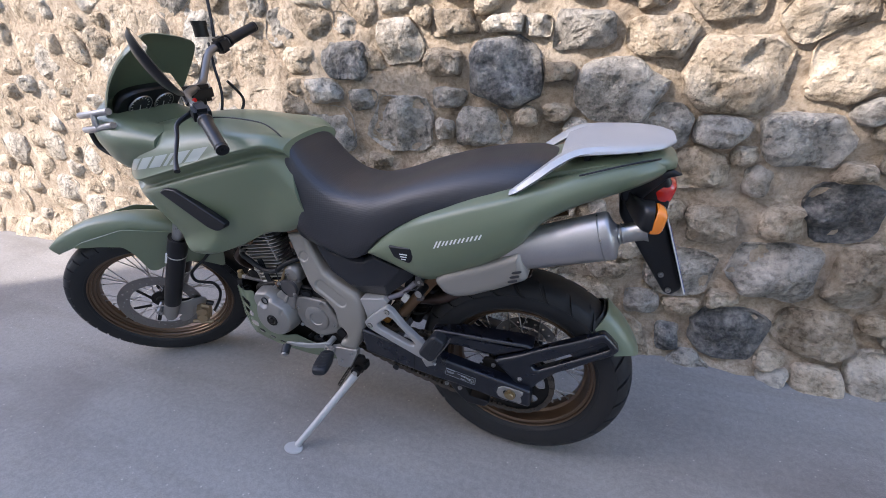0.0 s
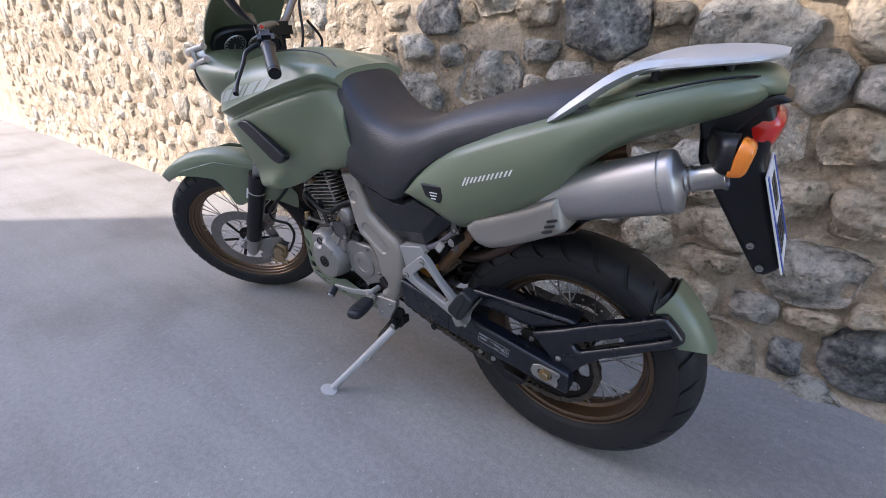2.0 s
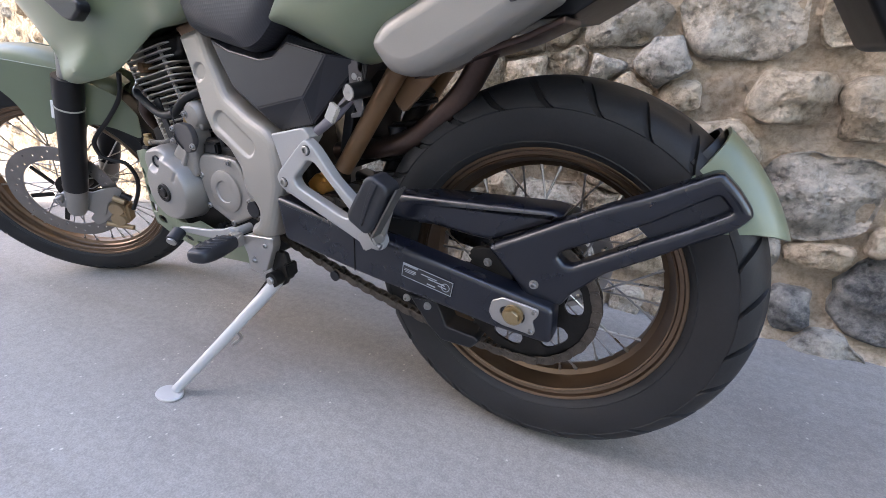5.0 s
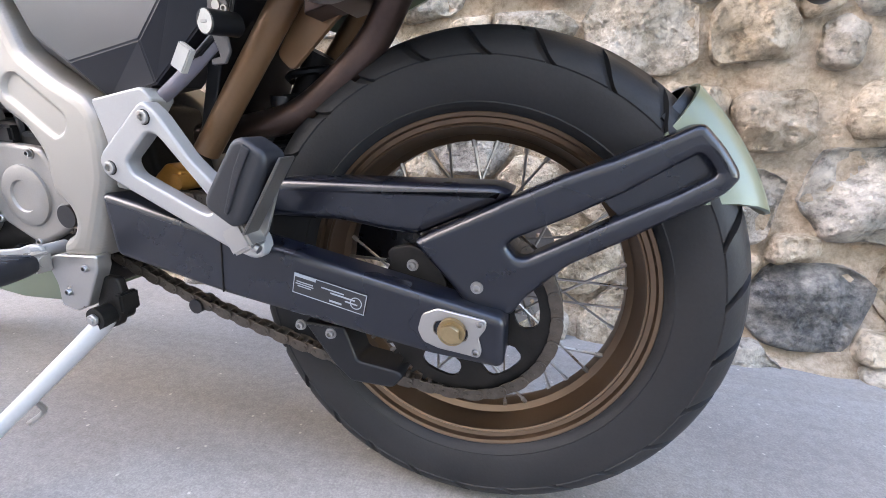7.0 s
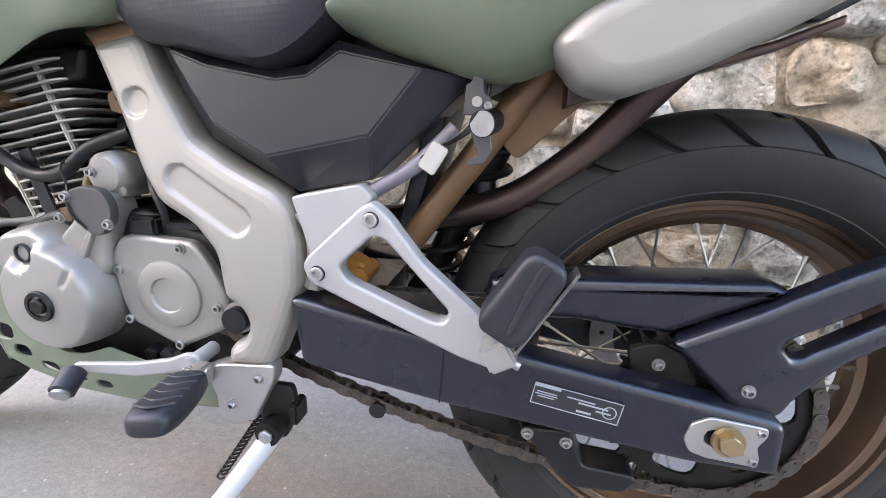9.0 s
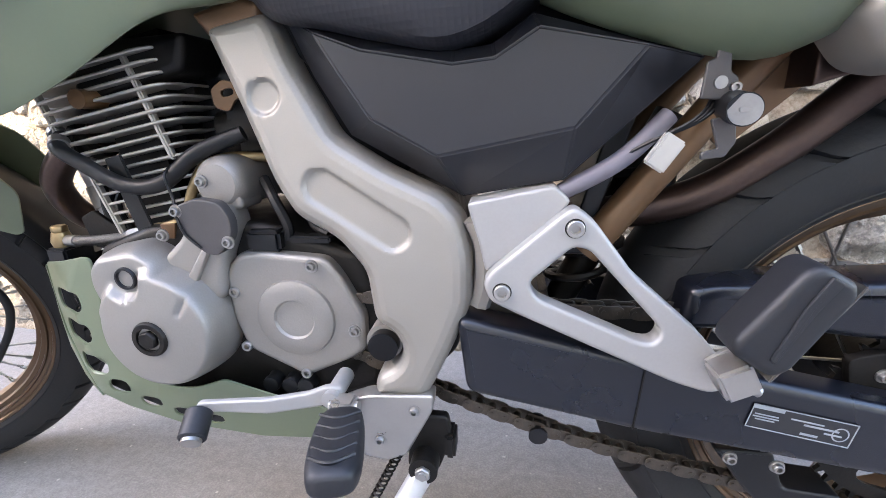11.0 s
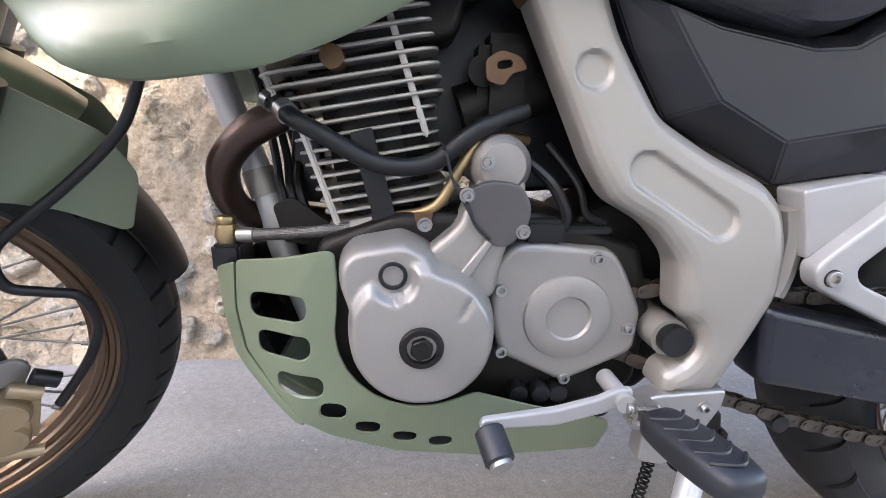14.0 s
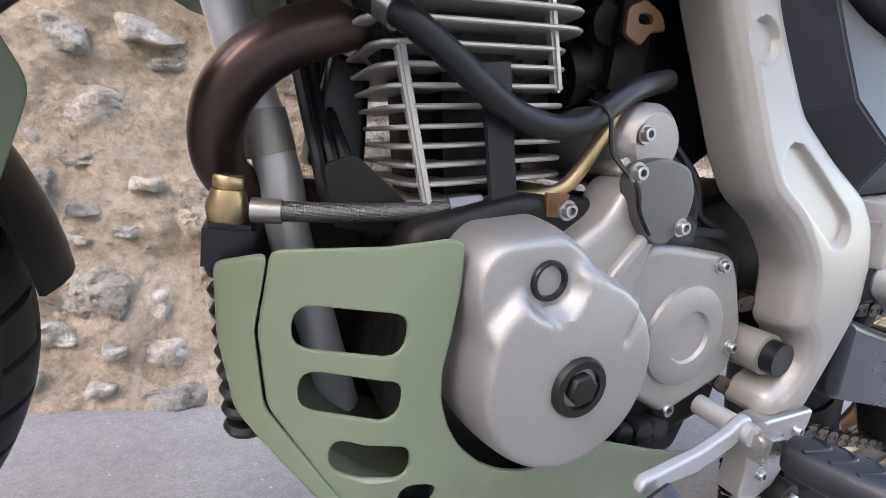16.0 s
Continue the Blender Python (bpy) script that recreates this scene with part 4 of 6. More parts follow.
# rear frame tubes
sub = part("rear_frame", tube([(-0.36, -0.085, 0.505), (-0.19, -0.085, 0.725), (-0.09, -0.085, 0.82)], 0.0165, 16), copper_frame, bike, "bronze-painted rear frame tubes")
part("tube", tube([(-0.36, 0.085, 0.505), (-0.19, 0.085, 0.725), (-0.09, 0.085, 0.82)], 0.0165, 14), copper_frame, sub)
part("tube", tube([(-0.64, -0.06, 0.80), (-0.3, -0.085, 0.80), (0.1, -0.08, 0.90)], 0.014, 12), copper_frame, sub)
part("gusset", plate([(-0.255, 0.625), (-0.19, 0.72), (-0.09, 0.72), (-0.17, 0.665), (-0.235, 0.605)], -0.07, -0.062, 0.002, 0.01), copper_frame, sub)
part("exhaust_pipe", tube([(-0.42, -0.02, 0.52), (-0.33, -0.035, 0.535), (-0.245, -0.045, 0.556), (-0.178, -0.05, 0.600), (-0.13, -0.055, 0.645), (-0.08, -0.085, 0.705), (0.0, -0.13, 0.79)], 0.019, 16), pipe_brown, bike, "brown heat-tinted exhaust pipe")
part("inner_mudguard", merge(plate([(-0.33, 0.66), (-0.22, 0.715), (0.03, 0.735), (0.13, 0.79), (0.12, 0.80), (0.02, 0.755), (-0.22, 0.735), (-0.34, 0.69)], -0.095, 0.095, 0.004), plate([(-0.38, 0.50), (-0.36, 0.50), (-0.31, 0.67), (-0.33, 0.68)], -0.08, 0.08, 0.003)), black_plastic, bike)
part("tray", merge(plate([(-0.16, 0.668), (-0.02, 0.705), (0.03, 0.725), (0.03, 0.733), (-0.02, 0.714), (-0.16, 0.678)], -0.13, -0.04, 0.003, 0.003), plate([(-0.19, 0.66), (-0.15, 0.672), (-0.145, 0.70), (-0.19, 0.71)], -0.11, -0.06, 0.003)), pipe_brown, bike, "brown bracket under the silencer")
shock = under("shock_absorber", bike, Matrix.Identity(4))
part("spring", tube([(-0.36 + 0.10 * t + 0.032 * math.cos(TAU * t * 6), 0.03 + 0.032 * math.sin(TAU * t * 6), 0.42 + 0.20 * t) for t in (k / 72 for k in range(73))], 0.0055, 8, 1), black_hose, shock)
part("damper", rod((-0.37, 0.03, 0.40), (-0.25, 0.03, 0.64), 0.02, 16), dark_iron, shock)
reservoir = part("reservoir", rod((-0.276, -0.03, 0.540), (-0.276, -0.03, 0.566), 0.0145, 18, 0.003), yellow_oil, bike, "amber brake fluid reservoir")
part("cap", rod((-0.276, -0.03, 0.564), (-0.276, -0.03, 0.578), 0.0165, 18, 0.003), black_plastic, reservoir)
linkage = part("linkage", merge(plate([(-0.468, 0.462), (-0.44, 0.486), (-0.418, 0.474), (-0.424, 0.450), (-0.455, 0.442)], -0.075, -0.045, 0.004, 0.008), rod((-0.425, -0.08, 0.458), (-0.425, -0.03, 0.458), 0.012, 16, 0.002)), amber_metal, bike, "orange-gold suspension linkage")

lock = under("seat_lock", bike, Matrix.Identity(4))
part("barrel", merge(rod((-0.261, -0.13, 0.6465), (-0.267, -0.168, 0.643), 0.0125, 24, 0.002)), black_plastic, lock, "black lock barrel")
part("face", merge(rod((-0.2672, -0.1690, 0.643), (-0.2662, -0.165, 0.6431), 0.0115, 24, 0.001), box(-0.2674, -0.1695, 0.643, 0.008, 0.002, 0.003, 0.0005)), steel, lock, "chrome keyhole face")
part("bracket", merge(plate([(-0.288, 0.652), (-0.286, 0.680), (-0.280, 0.682), (-0.279, 0.700), (-0.270, 0.700), (-0.268, 0.672), (-0.262, 0.668), (-0.260, 0.650)], -0.140, -0.136, 0.0008, 0.002), plate([(-0.280, 0.636), (-0.262, 0.640), (-0.259, 0.618), (-0.266, 0.606), (-0.284, 0.604), (-0.284, 0.610), (-0.272, 0.613)], -0.146, -0.142, 0.0008, 0.002)), gunmetal, lock)
part("latch", merge(rod((-0.275, -0.142, 0.664), (-0.275, -0.136, 0.664), 0.005, 14, 0.001), box(-0.276, -0.135, 0.70, 0.008, 0.008, 0.03, 0.002)), steel, lock)
bolts(SMALL_BOLT, lock, (-0.264, -0.140, 0.660))
part("connector", box(-0.315, -0.152, 0.611, 0.018, 0.009, 0.029, 0.0015, Matrix.Rotation(radians(33), 4, "Y")), ivory, bike, "loose white wiring connector")
for k in range(3):
    part("wire", tube([(-0.27 + 0.003 * k, -0.12, 0.69), (-0.274 + 0.003 * k, -0.128, 0.655), (-0.29 + 0.003 * k, -0.135, 0.635), (-0.33, -0.125 + 0.003 * k, 0.612), (-0.37, -0.115, 0.585)], 0.0017, 6), black_hose, bike)
part("cable_sleeve", tube([(-0.39, -0.112, 0.572), (-0.34, -0.118, 0.602), (-0.30, -0.11, 0.64)], 0.0085, 10), sleeve_grey, bike)
# -- bodywork --
def half_rings(rows, per=4, fine_steps=3):
    """Skin over sections given as x and half an outline of (y, z) pairs, mirrored to the other side."""
    rings = []
    for x, half in rows:
        pts = [Vector((x + (p[2] if len(p) > 2 else 0), p[0], p[1])) for p in half]
        pts += [Vector((x + (p[2] if len(p) > 2 else 0), -p[0], p[1])) for p in reversed(half) if abs(p[0]) > 1e-6]
        fine = spline(pts, fine_steps, True)
        rings.append(fine)
    return skin(rings, True, per)


def level_at(x, points):
    for (ax, az), (bx, bz) in zip(points, points[1:]):
        if ax <= x <= bx:
            return az + (bz - az) * (x - ax) / (bx - ax)
    return points[0][1] if x < points[0][0] else points[-1][1]


def ridged(bm):
    """Flare the lower lip of both flanks out to a ridge, with a sloping face above it."""
    for v in bm.verts:
        x, z = v.co.x, v.co.z
        if abs(v.co.y) < 0.10 or x > -0.944 or x < -1.19 or z > 0.74:
            continue
        low, high = level_at(x, [(-1.19, 0.66), (-1.104, 0.648), (-0.998, 0.671), (-0.944, 0.732)]), level_at(x, [(-1.19, 0.70), (-1.113, 0.695), (-0.944, 0.738)])
        f = (high - z) / max(1e-4, high - low) if z > low else 1 - (low - z) / 0.06
        v.co.y += math.copysign(0.03 * min(1, max(0, f)) * min(1, (-0.944 - x) / 0.06, (x + 1.19) / 0.06), v.co.y)
    lip = [v for v in bm.verts if abs(v.co.y) > 0.10 and -1.19 < v.co.x < -0.93 and v.co.z < 0.76]
    for _ in range(1):
        bmesh.ops.smooth_vert(bm, verts=lip, factor=0.5, use_axis_x=False, use_axis_y=True, use_axis_z=False)
    return bm


tank = part("tank", ridged(half_rings([
    (-1.315, [(0, 0.985), (-0.040, 0.982), (-0.070, 0.970), (-0.090, 0.950), (-0.094, 0.942), (-0.090, 0.935), (-0.092, 0.925), (-0.080, 0.910), (-0.040, 0.905)]),
    (-1.26, [(0, 1.030), (-0.064, 1.018), (-0.120, 0.973), (-0.143, 0.910), (-0.145, 0.897), (-0.119, 0.872), (-0.137, 0.852), (-0.125, 0.840), (-0.052, 0.830)]),
    (-1.19, [(0, 1.050), (-0.080, 1.038), (-0.147, 0.984), (-0.176, 0.912), (-0.178, 0.899), (-0.152, 0.874), (-0.168, 0.848), (-0.126, 0.745), (-0.085, 0.800)]),
    (-1.1, [(0, 1.065), (-0.088, 1.053), (-0.156, 1.003), (-0.184, 0.935), (-0.186, 0.922), (-0.160, 0.897), (-0.176, 0.858), (-0.130, 0.655), (-0.093, 0.710)]),
    (-1.0, [(0, 1.080), (-0.088, 1.068), (-0.156, 1.024), (-0.184, 0.963), (-0.186, 0.950), (-0.160, 0.925), (-0.176, 0.882), (-0.130, 0.655), (-0.093, 0.710)]),
    (-0.9, [(0, 1.085), (-0.080, 1.073), (-0.148, 1.040), (-0.178, 0.990), (-0.180, 0.977), (-0.154, 0.952), (-0.170, 0.908), (-0.124, 0.690), (-0.087, 0.745)]),
    (-0.8, [(0, 1.080), (-0.072, 1.068), (-0.138, 1.050), (-0.168, 1.015), (-0.170, 1.002), (-0.144, 0.977), (-0.160, 0.935), (-0.118, 0.740), (-0.077, 0.795)]),
    (-0.71, [(0, 1.060), (-0.064, 1.048), (-0.124, 1.049), (-0.150, 1.032), (-0.152, 1.019), (-0.126, 0.994), (-0.143, 0.950), (-0.132, 0.770), (-0.059, 0.760)]),
    (-0.655, [(0, 1.038), (-0.07, 1.034), (-0.100, 1.026, -0.005), (-0.126, 1.016, -0.003), (-0.128, 1.002, 0.0), (-0.116, 0.975, 0.005), (-0.146, 0.89, 0.025), (-0.13, 0.815, 0.045), (-0.07, 0.81, 0.04)]),
], 8, 16)), green_paint, bike, "sage-green fuel tank and fairing")


def decal(name, target, corners, mat, n=5):
    """Print laid on a side of a thing: a patch between four corners in x and z, pressed onto its surface from the street."""
    me = target.data
    tree = BVHTree.FromPolygons([v.co for v in me.vertices], [p.vertices[:] for p in me.polygons])
    a, b, c, d = (Vector(p) for p in corners)
    bm = bmesh.new()
    grids = ([], [])
    for i in range(n + 1):
        rows = ([], [])
        for k in range(n + 1):
            p = a.lerp(b, k / n).lerp(d.lerp(c, k / n), i / n)
            hit, normal = tree.ray_cast(Vector((p.x, -0.6, p.y)), Vector((0, 1, 0)))[:2]
            if hit is None:
                bm.free()
                return None
            if normal.y > 0:
                normal = -normal
            rows[0].append(bm.verts.new(hit + normal * 0.0012)), rows[1].append(bm.verts.new(hit - normal * 0.0012))
        grids[0].append(rows[0]), grids[1].append(rows[1])
    for g in grids:
        for i in range(n):
            for k in range(n):
                bm.faces.new((g[i][k], g[i][k + 1], g[i + 1][k + 1], g[i + 1][k]))
    return part(name, bm, mat, target)


part("filler_seam", tube([(-0.66, -0.105, 1.02), (-0.70, -0.095, 1.052), (-0.76, -0.085, 1.073), (-0.88, -0.085, 1.082), (-0.98, -0.09, 1.075)], 0.0022, 6), black_plastic, tank)
vent = part("vent", plate([(-1.112, 0.868), (-1.085, 0.884), (-1.045, 0.882), (-0.878, 0.790), (-0.882, 0.776), (-0.918, 0.758), (-0.95, 0.766)], -0.190, -0.166, 0.006, 0.012), black_plastic, tank, "dark vent panel in the fairing")
for k, gw in enumerate((0.05, 0.052, 0.055, 0.018, 0.05, 0.052)):
    gx = -1.255 + sum((0.05, 0.052, 0.055, 0.018, 0.05, 0.052)[:k]) + 0.012 * k
    gz = 0.917 + 0.185 * (gx + 1.255)
    decal("logo_shape", tank, [(gx, gz), (gx + gw, gz + 0.185 * gw), (gx + gw + 0.036, gz + 0.038 + 0.185 * gw), (gx + 0.036, gz + 0.038)], logo_print)
seat = part("seat", half_rings([
    (-0.70, [(0, 1.040), (-0.06, 1.036), (-0.095, 1.015), (-0.105, 0.92), (-0.098, 0.78), (-0.03, 0.775)]),
    (-0.665, [(0, 1.030), (-0.07, 1.025), (-0.115, 0.998), (-0.132, 0.88), (-0.118, 0.748), (-0.05, 0.74)]),
    (-0.61, [(0, 0.962), (-0.08, 0.958), (-0.125, 0.93), (-0.144, 0.82), (-0.128, 0.732), (-0.06, 0.725)]),
    (-0.55, [(0, 0.918), (-0.085, 0.914), (-0.132, 0.885), (-0.150, 0.79), (-0.135, 0.717), (-0.06, 0.71)]),
    (-0.49, [(0, 0.903), (-0.09, 0.90), (-0.14, 0.87), (-0.156, 0.78), (-0.142, 0.708), (-0.06, 0.70)]),
    (-0.43, [(0, 0.908), (-0.095, 0.904), (-0.148, 0.875), (-0.164, 0.80), (-0.150, 0.735), (-0.06, 0.728)]),
    (-0.36, [(0, 0.928), (-0.10, 0.924), (-0.155, 0.895), (-0.17, 0.84), (-0.16, 0.80), (-0.06, 0.79)]),
    (-0.27, [(0, 0.962), (-0.10, 0.957), (-0.155, 0.93), (-0.172, 0.885), (-0.16, 0.86), (-0.06, 0.85)]),
    (-0.14, [(0, 1.0), (-0.09, 0.995), (-0.145, 0.968), (-0.165, 0.93), (-0.155, 0.91), (-0.06, 0.90)]),
    (0.0, [(0, 1.022), (-0.07, 1.018), (-0.115, 1.0), (-0.14, 0.972), (-0.13, 0.955), (-0.05, 0.95)]),
    (0.06, [(0, 1.015), (-0.05, 1.012), (-0.08, 1.002), (-0.09, 0.985), (-0.08, 0.97), (-0.03, 0.965)]),
], 4), seat_vinyl, bike, "long black dimpled vinyl seat")


def tail_side(s):
    rows = []
    for x, zt, zb, yo, yi in ((-0.415, 0.756, 0.736, 0.160, 0.10), (-0.375, 0.798, 0.721, 0.176, 0.11), (-0.32, 0.838, 0.706, 0.190, 0.11), (-0.25, 0.876, 0.692, 0.206, 0.12), (-0.19, 0.900, 0.712, 0.213, 0.12), (-0.12, 0.926, 0.746, 0.215, 0.13), (-0.07, 0.942, 0.772, 0.215, 0.13),
                              (0.0, 0.965, 0.822, 0.208, 0.12), (0.05, 0.982, 0.888, 0.198, 0.11), (0.12, 1.008, 0.932, 0.182, 0.09), (0.2, 1.032, 0.960, 0.156, 0.06), (0.255, 1.038, 0.978, 0.125, 0.03), (0.288, 1.036, 0.990, 0.09, 0.01), (0.302, 1.028, 1.003, 0.06, 0.01)):
        h = zt - zb
        ring = [(yi, zt - 0.004), (yo - 0.028, zt), (yo - 0.010, zt - 0.14 * h), (yo, zt - 0.42 * h), (yo - 0.010, zb + 0.24 * h), (yo - 0.045, zb), (min(yi, yo - 0.055), zb + 0.02 * h)]
        rows.append([Vector(p) for p in spline([(x, s * y, z) for y, z in ring], 3, True)])
    return skin(rows, True, 4)


tail_left = part("tail_panel", tail_side(-1), green_paint, bike, "sage-green tail side panel with pale printed shapes")
part("tail_panel", tail_side(1), green_paint, bike)
part("tail_top", skin([ring_at(x, 0, z, w, h, 3.0) for x, z, w, h in ((0.02, 0.985, 0.12, 0.02), (0.12, 1.008, 0.13, 0.022), (0.22, 1.026, 0.12, 0.022), (0.285, 1.024, 0.092, 0.022), (0.315, 1.016, 0.055, 0.014))]), green_paint, bike, "sage-green tail cover under the rack")
part("seam", tube([(0.12, -0.166, 1.012), (0.2, -0.144, 1.032), (0.255, -0.112, 1.038), (0.292, -0.07, 1.034)], 0.0022, 6), black_plastic, tail_left)
for k in range(6):
    for o in (0.0, 0.0095):
        gx = -0.195 + 0.0205 * k + o
        gz = 0.828 + 0.33 * (gx + 0.195)
        tall = 0.010 if k == 0 else 0.0068
        decal("logo_shape", tail_left, [(gx - 0.3 * tall, gz - tall), (gx - 0.3 * tall + 0.0045, gz - tall + 0.001), (gx + 0.6 * tall + 0.0045, gz + tall + 0.001), (gx + 0.6 * tall, gz + tall)], white_paint, 2)
part("side_inlet", plate([(-0.335, 0.795), (-0.262, 0.803), (-0.252, 0.785), (-0.27, 0.758), (-0.318, 0.765)], -0.2035, -0.17, 0.004, 0.006, lambda x, z: 0.22 * max(0, -0.28 - x)), black_plastic, tail_left, "dark air inlet in the tail panel")
for k in range(3):
    part("print", box(-0.285, -0.2042, 0.783 - 0.007 * k, 0.022 - 0.004 * k, 0.0008, 0.0026, 0), white_paint, tail_left)

rack = under("luggage_rack", bike, Matrix.Identity(4))
tagged(rack, "satin silver alloy luggage rack")
rack_top = half_rings([(0.075, [(0, 1.050), (-0.06, 1.050), (-0.115, 1.040), (-0.12, 1.030), (-0.06, 1.036), (-0.01, 1.037)]), (0.13, [(0, 1.070), (-0.07, 1.068), (-0.128, 1.058), (-0.132, 1.045), (-0.07, 1.053), (-0.01, 1.054)]),
                       (0.21, [(0, 1.077), (-0.07, 1.075), (-0.122, 1.066), (-0.126, 1.053), (-0.07, 1.060), (-0.01, 1.061)]), (0.275, [(0, 1.075), (-0.05, 1.074), (-0.09, 1.068), (-0.092, 1.057), (-0.05, 1.060), (-0.01, 1.061)]),
                       (0.305, [(0, 1.071), (-0.025, 1.070), (-0.045, 1.067), (-0.045, 1.061), (-0.025, 1.060), (-0.01, 1.060)])])
part("top", rack_top, rack_alloy, rack)
for s in (-1, 1):
    part("arm", skin([[Vector((x + dx, s * (y + u * wy), z + v * wz)) for u, v, dx in ((-1, -0.3, 0), (-0.6, 0.8, 0), (0, 1, 0), (0.6, 0.8, 0), (1, -0.3, 0), (0.4, -1, 0), (-0.4, -1, 0))] for x, y, z, wy, wz in
                      ((-0.025, 0.172, 0.962, 0.008, 0.006), (-0.005, 0.168, 0.975, 0.02, 0.010), (0.035, 0.155, 1.005, 0.026, 0.013), (0.075, 0.135, 1.034, 0.028, 0.013), (0.12, 0.115, 1.053, 0.026, 0.010), (0.2, 0.105, 1.060, 0.022, 0.008), (0.27, 0.08, 1.062, 0.018, 0.006))], True, 4), rack_alloy, rack)
    part("post", rod((0.235, s * 0.085, 1.01), (0.235, s * 0.085, 1.062), 0.007, 12), black_plastic, rack)
    part("post", rod((0.13, s * 0.1, 1.0), (0.13, s * 0.1, 1.05), 0.007, 12), black_plastic, rack)


# silencer
AX0, AX1 = Vector((-0.01, -0.142, 0.803)), Vector((0.192, -0.140, 0.869))
along = (AX1 - AX0).normalized()
TURN_X = Matrix.Translation(AX0) @ along.to_track_quat("Y", "Z").to_matrix().to_4x4()
silencer = under("silencer", bike, TURN_X)
LEN = (AX1 - AX0).length
can = lathe([(0.0, -0.06), (0.036, -0.06), (0.046, -0.01), (0.0475, 0.0), (0.0545, LEN + 0.004), (0.0535, LEN + 0.010), (0.050, LEN + 0.014), (0.030, LEN + 0.020), (0.022, LEN + 0.026), (0.019, LEN + 0.028), (0, LEN + 0.028)], 48)
can.transform(Matrix.Diagonal((0.86, 1, 1.05, 1)))
part("can", can, titanium, silencer, "brushed steel silencer can")
part("end_seam", moved(lathe([(0.0543, LEN - 0.012), (0.0556, LEN - 0.010), (0.0545, LEN - 0.008)], 48), Matrix.Diagonal((0.86, 1, 1.05, 1))), steel, silencer)
part("tail_pipe", lathe([(0.021, LEN + 0.02), (0.024, LEN + 0.026), (0.021, LEN + 0.03), (0.0235, LEN + 0.034), (0.021, LEN + 0.038), (0.021, LEN + 0.05), (0.022, LEN + 0.074), (0.026, LEN + 0.082), (0.025, LEN + 0.083), (0.019, LEN + 0.07), (0.018, LEN + 0.02)], 32), steel, silencer, "flared tail pipe")
heat_shield = part("heat_shield", plate([(-0.214, 0.706), (-0.190, 0.734), (-0.07, 0.784), (0.002, 0.822), (0.012, 0.820), (0.030, 0.757), (0.026, 0.746), (-0.04, 0.710), (-0.108, 0.678), (-0.150, 0.664), (-0.184, 0.670)], -0.194, -0.118, 0.022, 0.014), silver_paint, bike, "silver heat shield with three slots")
# the slots are not cut: dark inlays on the face stand for their shade
for z in (0.748, 0.761, 0.774):
    part("slot", plate(oval(-0.004 + 0.35 * (z - 0.748), z, 0.0125, 0.0034, 0.33, 12), -0.1968, -0.1945, 0.0003), dial_face, heat_shield, "dark inlay standing for the shade inside a slot")
part("seat_pan", plate([(-0.70, 0.745), (-0.69, 0.80), (-0.56, 0.74), (-0.42, 0.75), (-0.30, 0.83), (-0.26, 0.70), (-0.40, 0.60), (-0.56, 0.60), (-0.64, 0.69)], -0.065, -0.045, 0.003), black_plastic, bike)
part("heat_liner", plate([(-0.17, 0.72), (0.0, 0.80), (0.02, 0.75), (-0.1, 0.70)], -0.152, -0.11, 0.004), black_plastic, bike)

# side cover: a flat middle face with sloping faces round it; the rim's corners as x, y, z and the middle's as x, z
COVER = [((-0.664, -0.080, 0.745), (-0.622, 0.722)), ((-0.575, -0.098, 0.717), (-0.575, 0.704)), ((-0.49, -0.112, 0.701), (-0.49, 0.688)), ((-0.455, -0.116, 0.704), (-0.453, 0.691)),
         ((-0.421, -0.120, 0.726), (-0.416, 0.713)), ((-0.279, -0.116, 0.686), (-0.330, 0.695)), ((-0.389, -0.122, 0.585), (-0.384, 0.632)), ((-0.484, -0.104, 0.567), (-0.505, 0.609)),
         ((-0.600, -0.090, 0.628), (-0.568, 0.643)), ((-0.636, -0.085, 0.686), (-0.597, 0.684))]


def cover_slab():
    bm = bmesh.new()
    outer = [bm.verts.new(o) for o, _ in COVER]
    inner = [bm.verts.new((x, -0.117 - 0.08 * (x + 0.6) + 0.10 * (z - 0.70), z)) for _, (x, z) in COVER]
    rear = [bm.verts.new((o[0], -0.05, o[2])) for o, _ in COVER]
    n = len(COVER)
    crease = []
    bm.faces.new(inner), bm.faces.new(rear)
    for i in range(n):
        k = (i + 1) % n
        bm.faces.new((inner[i], inner[k], outer[k], outer[i])), bm.faces.new((outer[i], outer[k], rear[k], rear[i]))
    for i in range(n):
        k = (i + 1) % n
        crease += [bm.edges.get((inner[i], inner[k])), bm.edges.get((outer[i], outer[k])), bm.edges.get((inner[i], outer[i]))]
    bmesh.ops.recalc_face_normals(bm, faces=bm.faces)
    bmesh.ops.bevel(bm, geom=crease, offset=0.0018, segments=3, affect="EDGES", clamp_overlap=True)
    return bm


side_cover = tagged(ob_from("side_cover", cover_slab(), cover_plastic, False), "satin black side cover")
side_cover.parent = bike

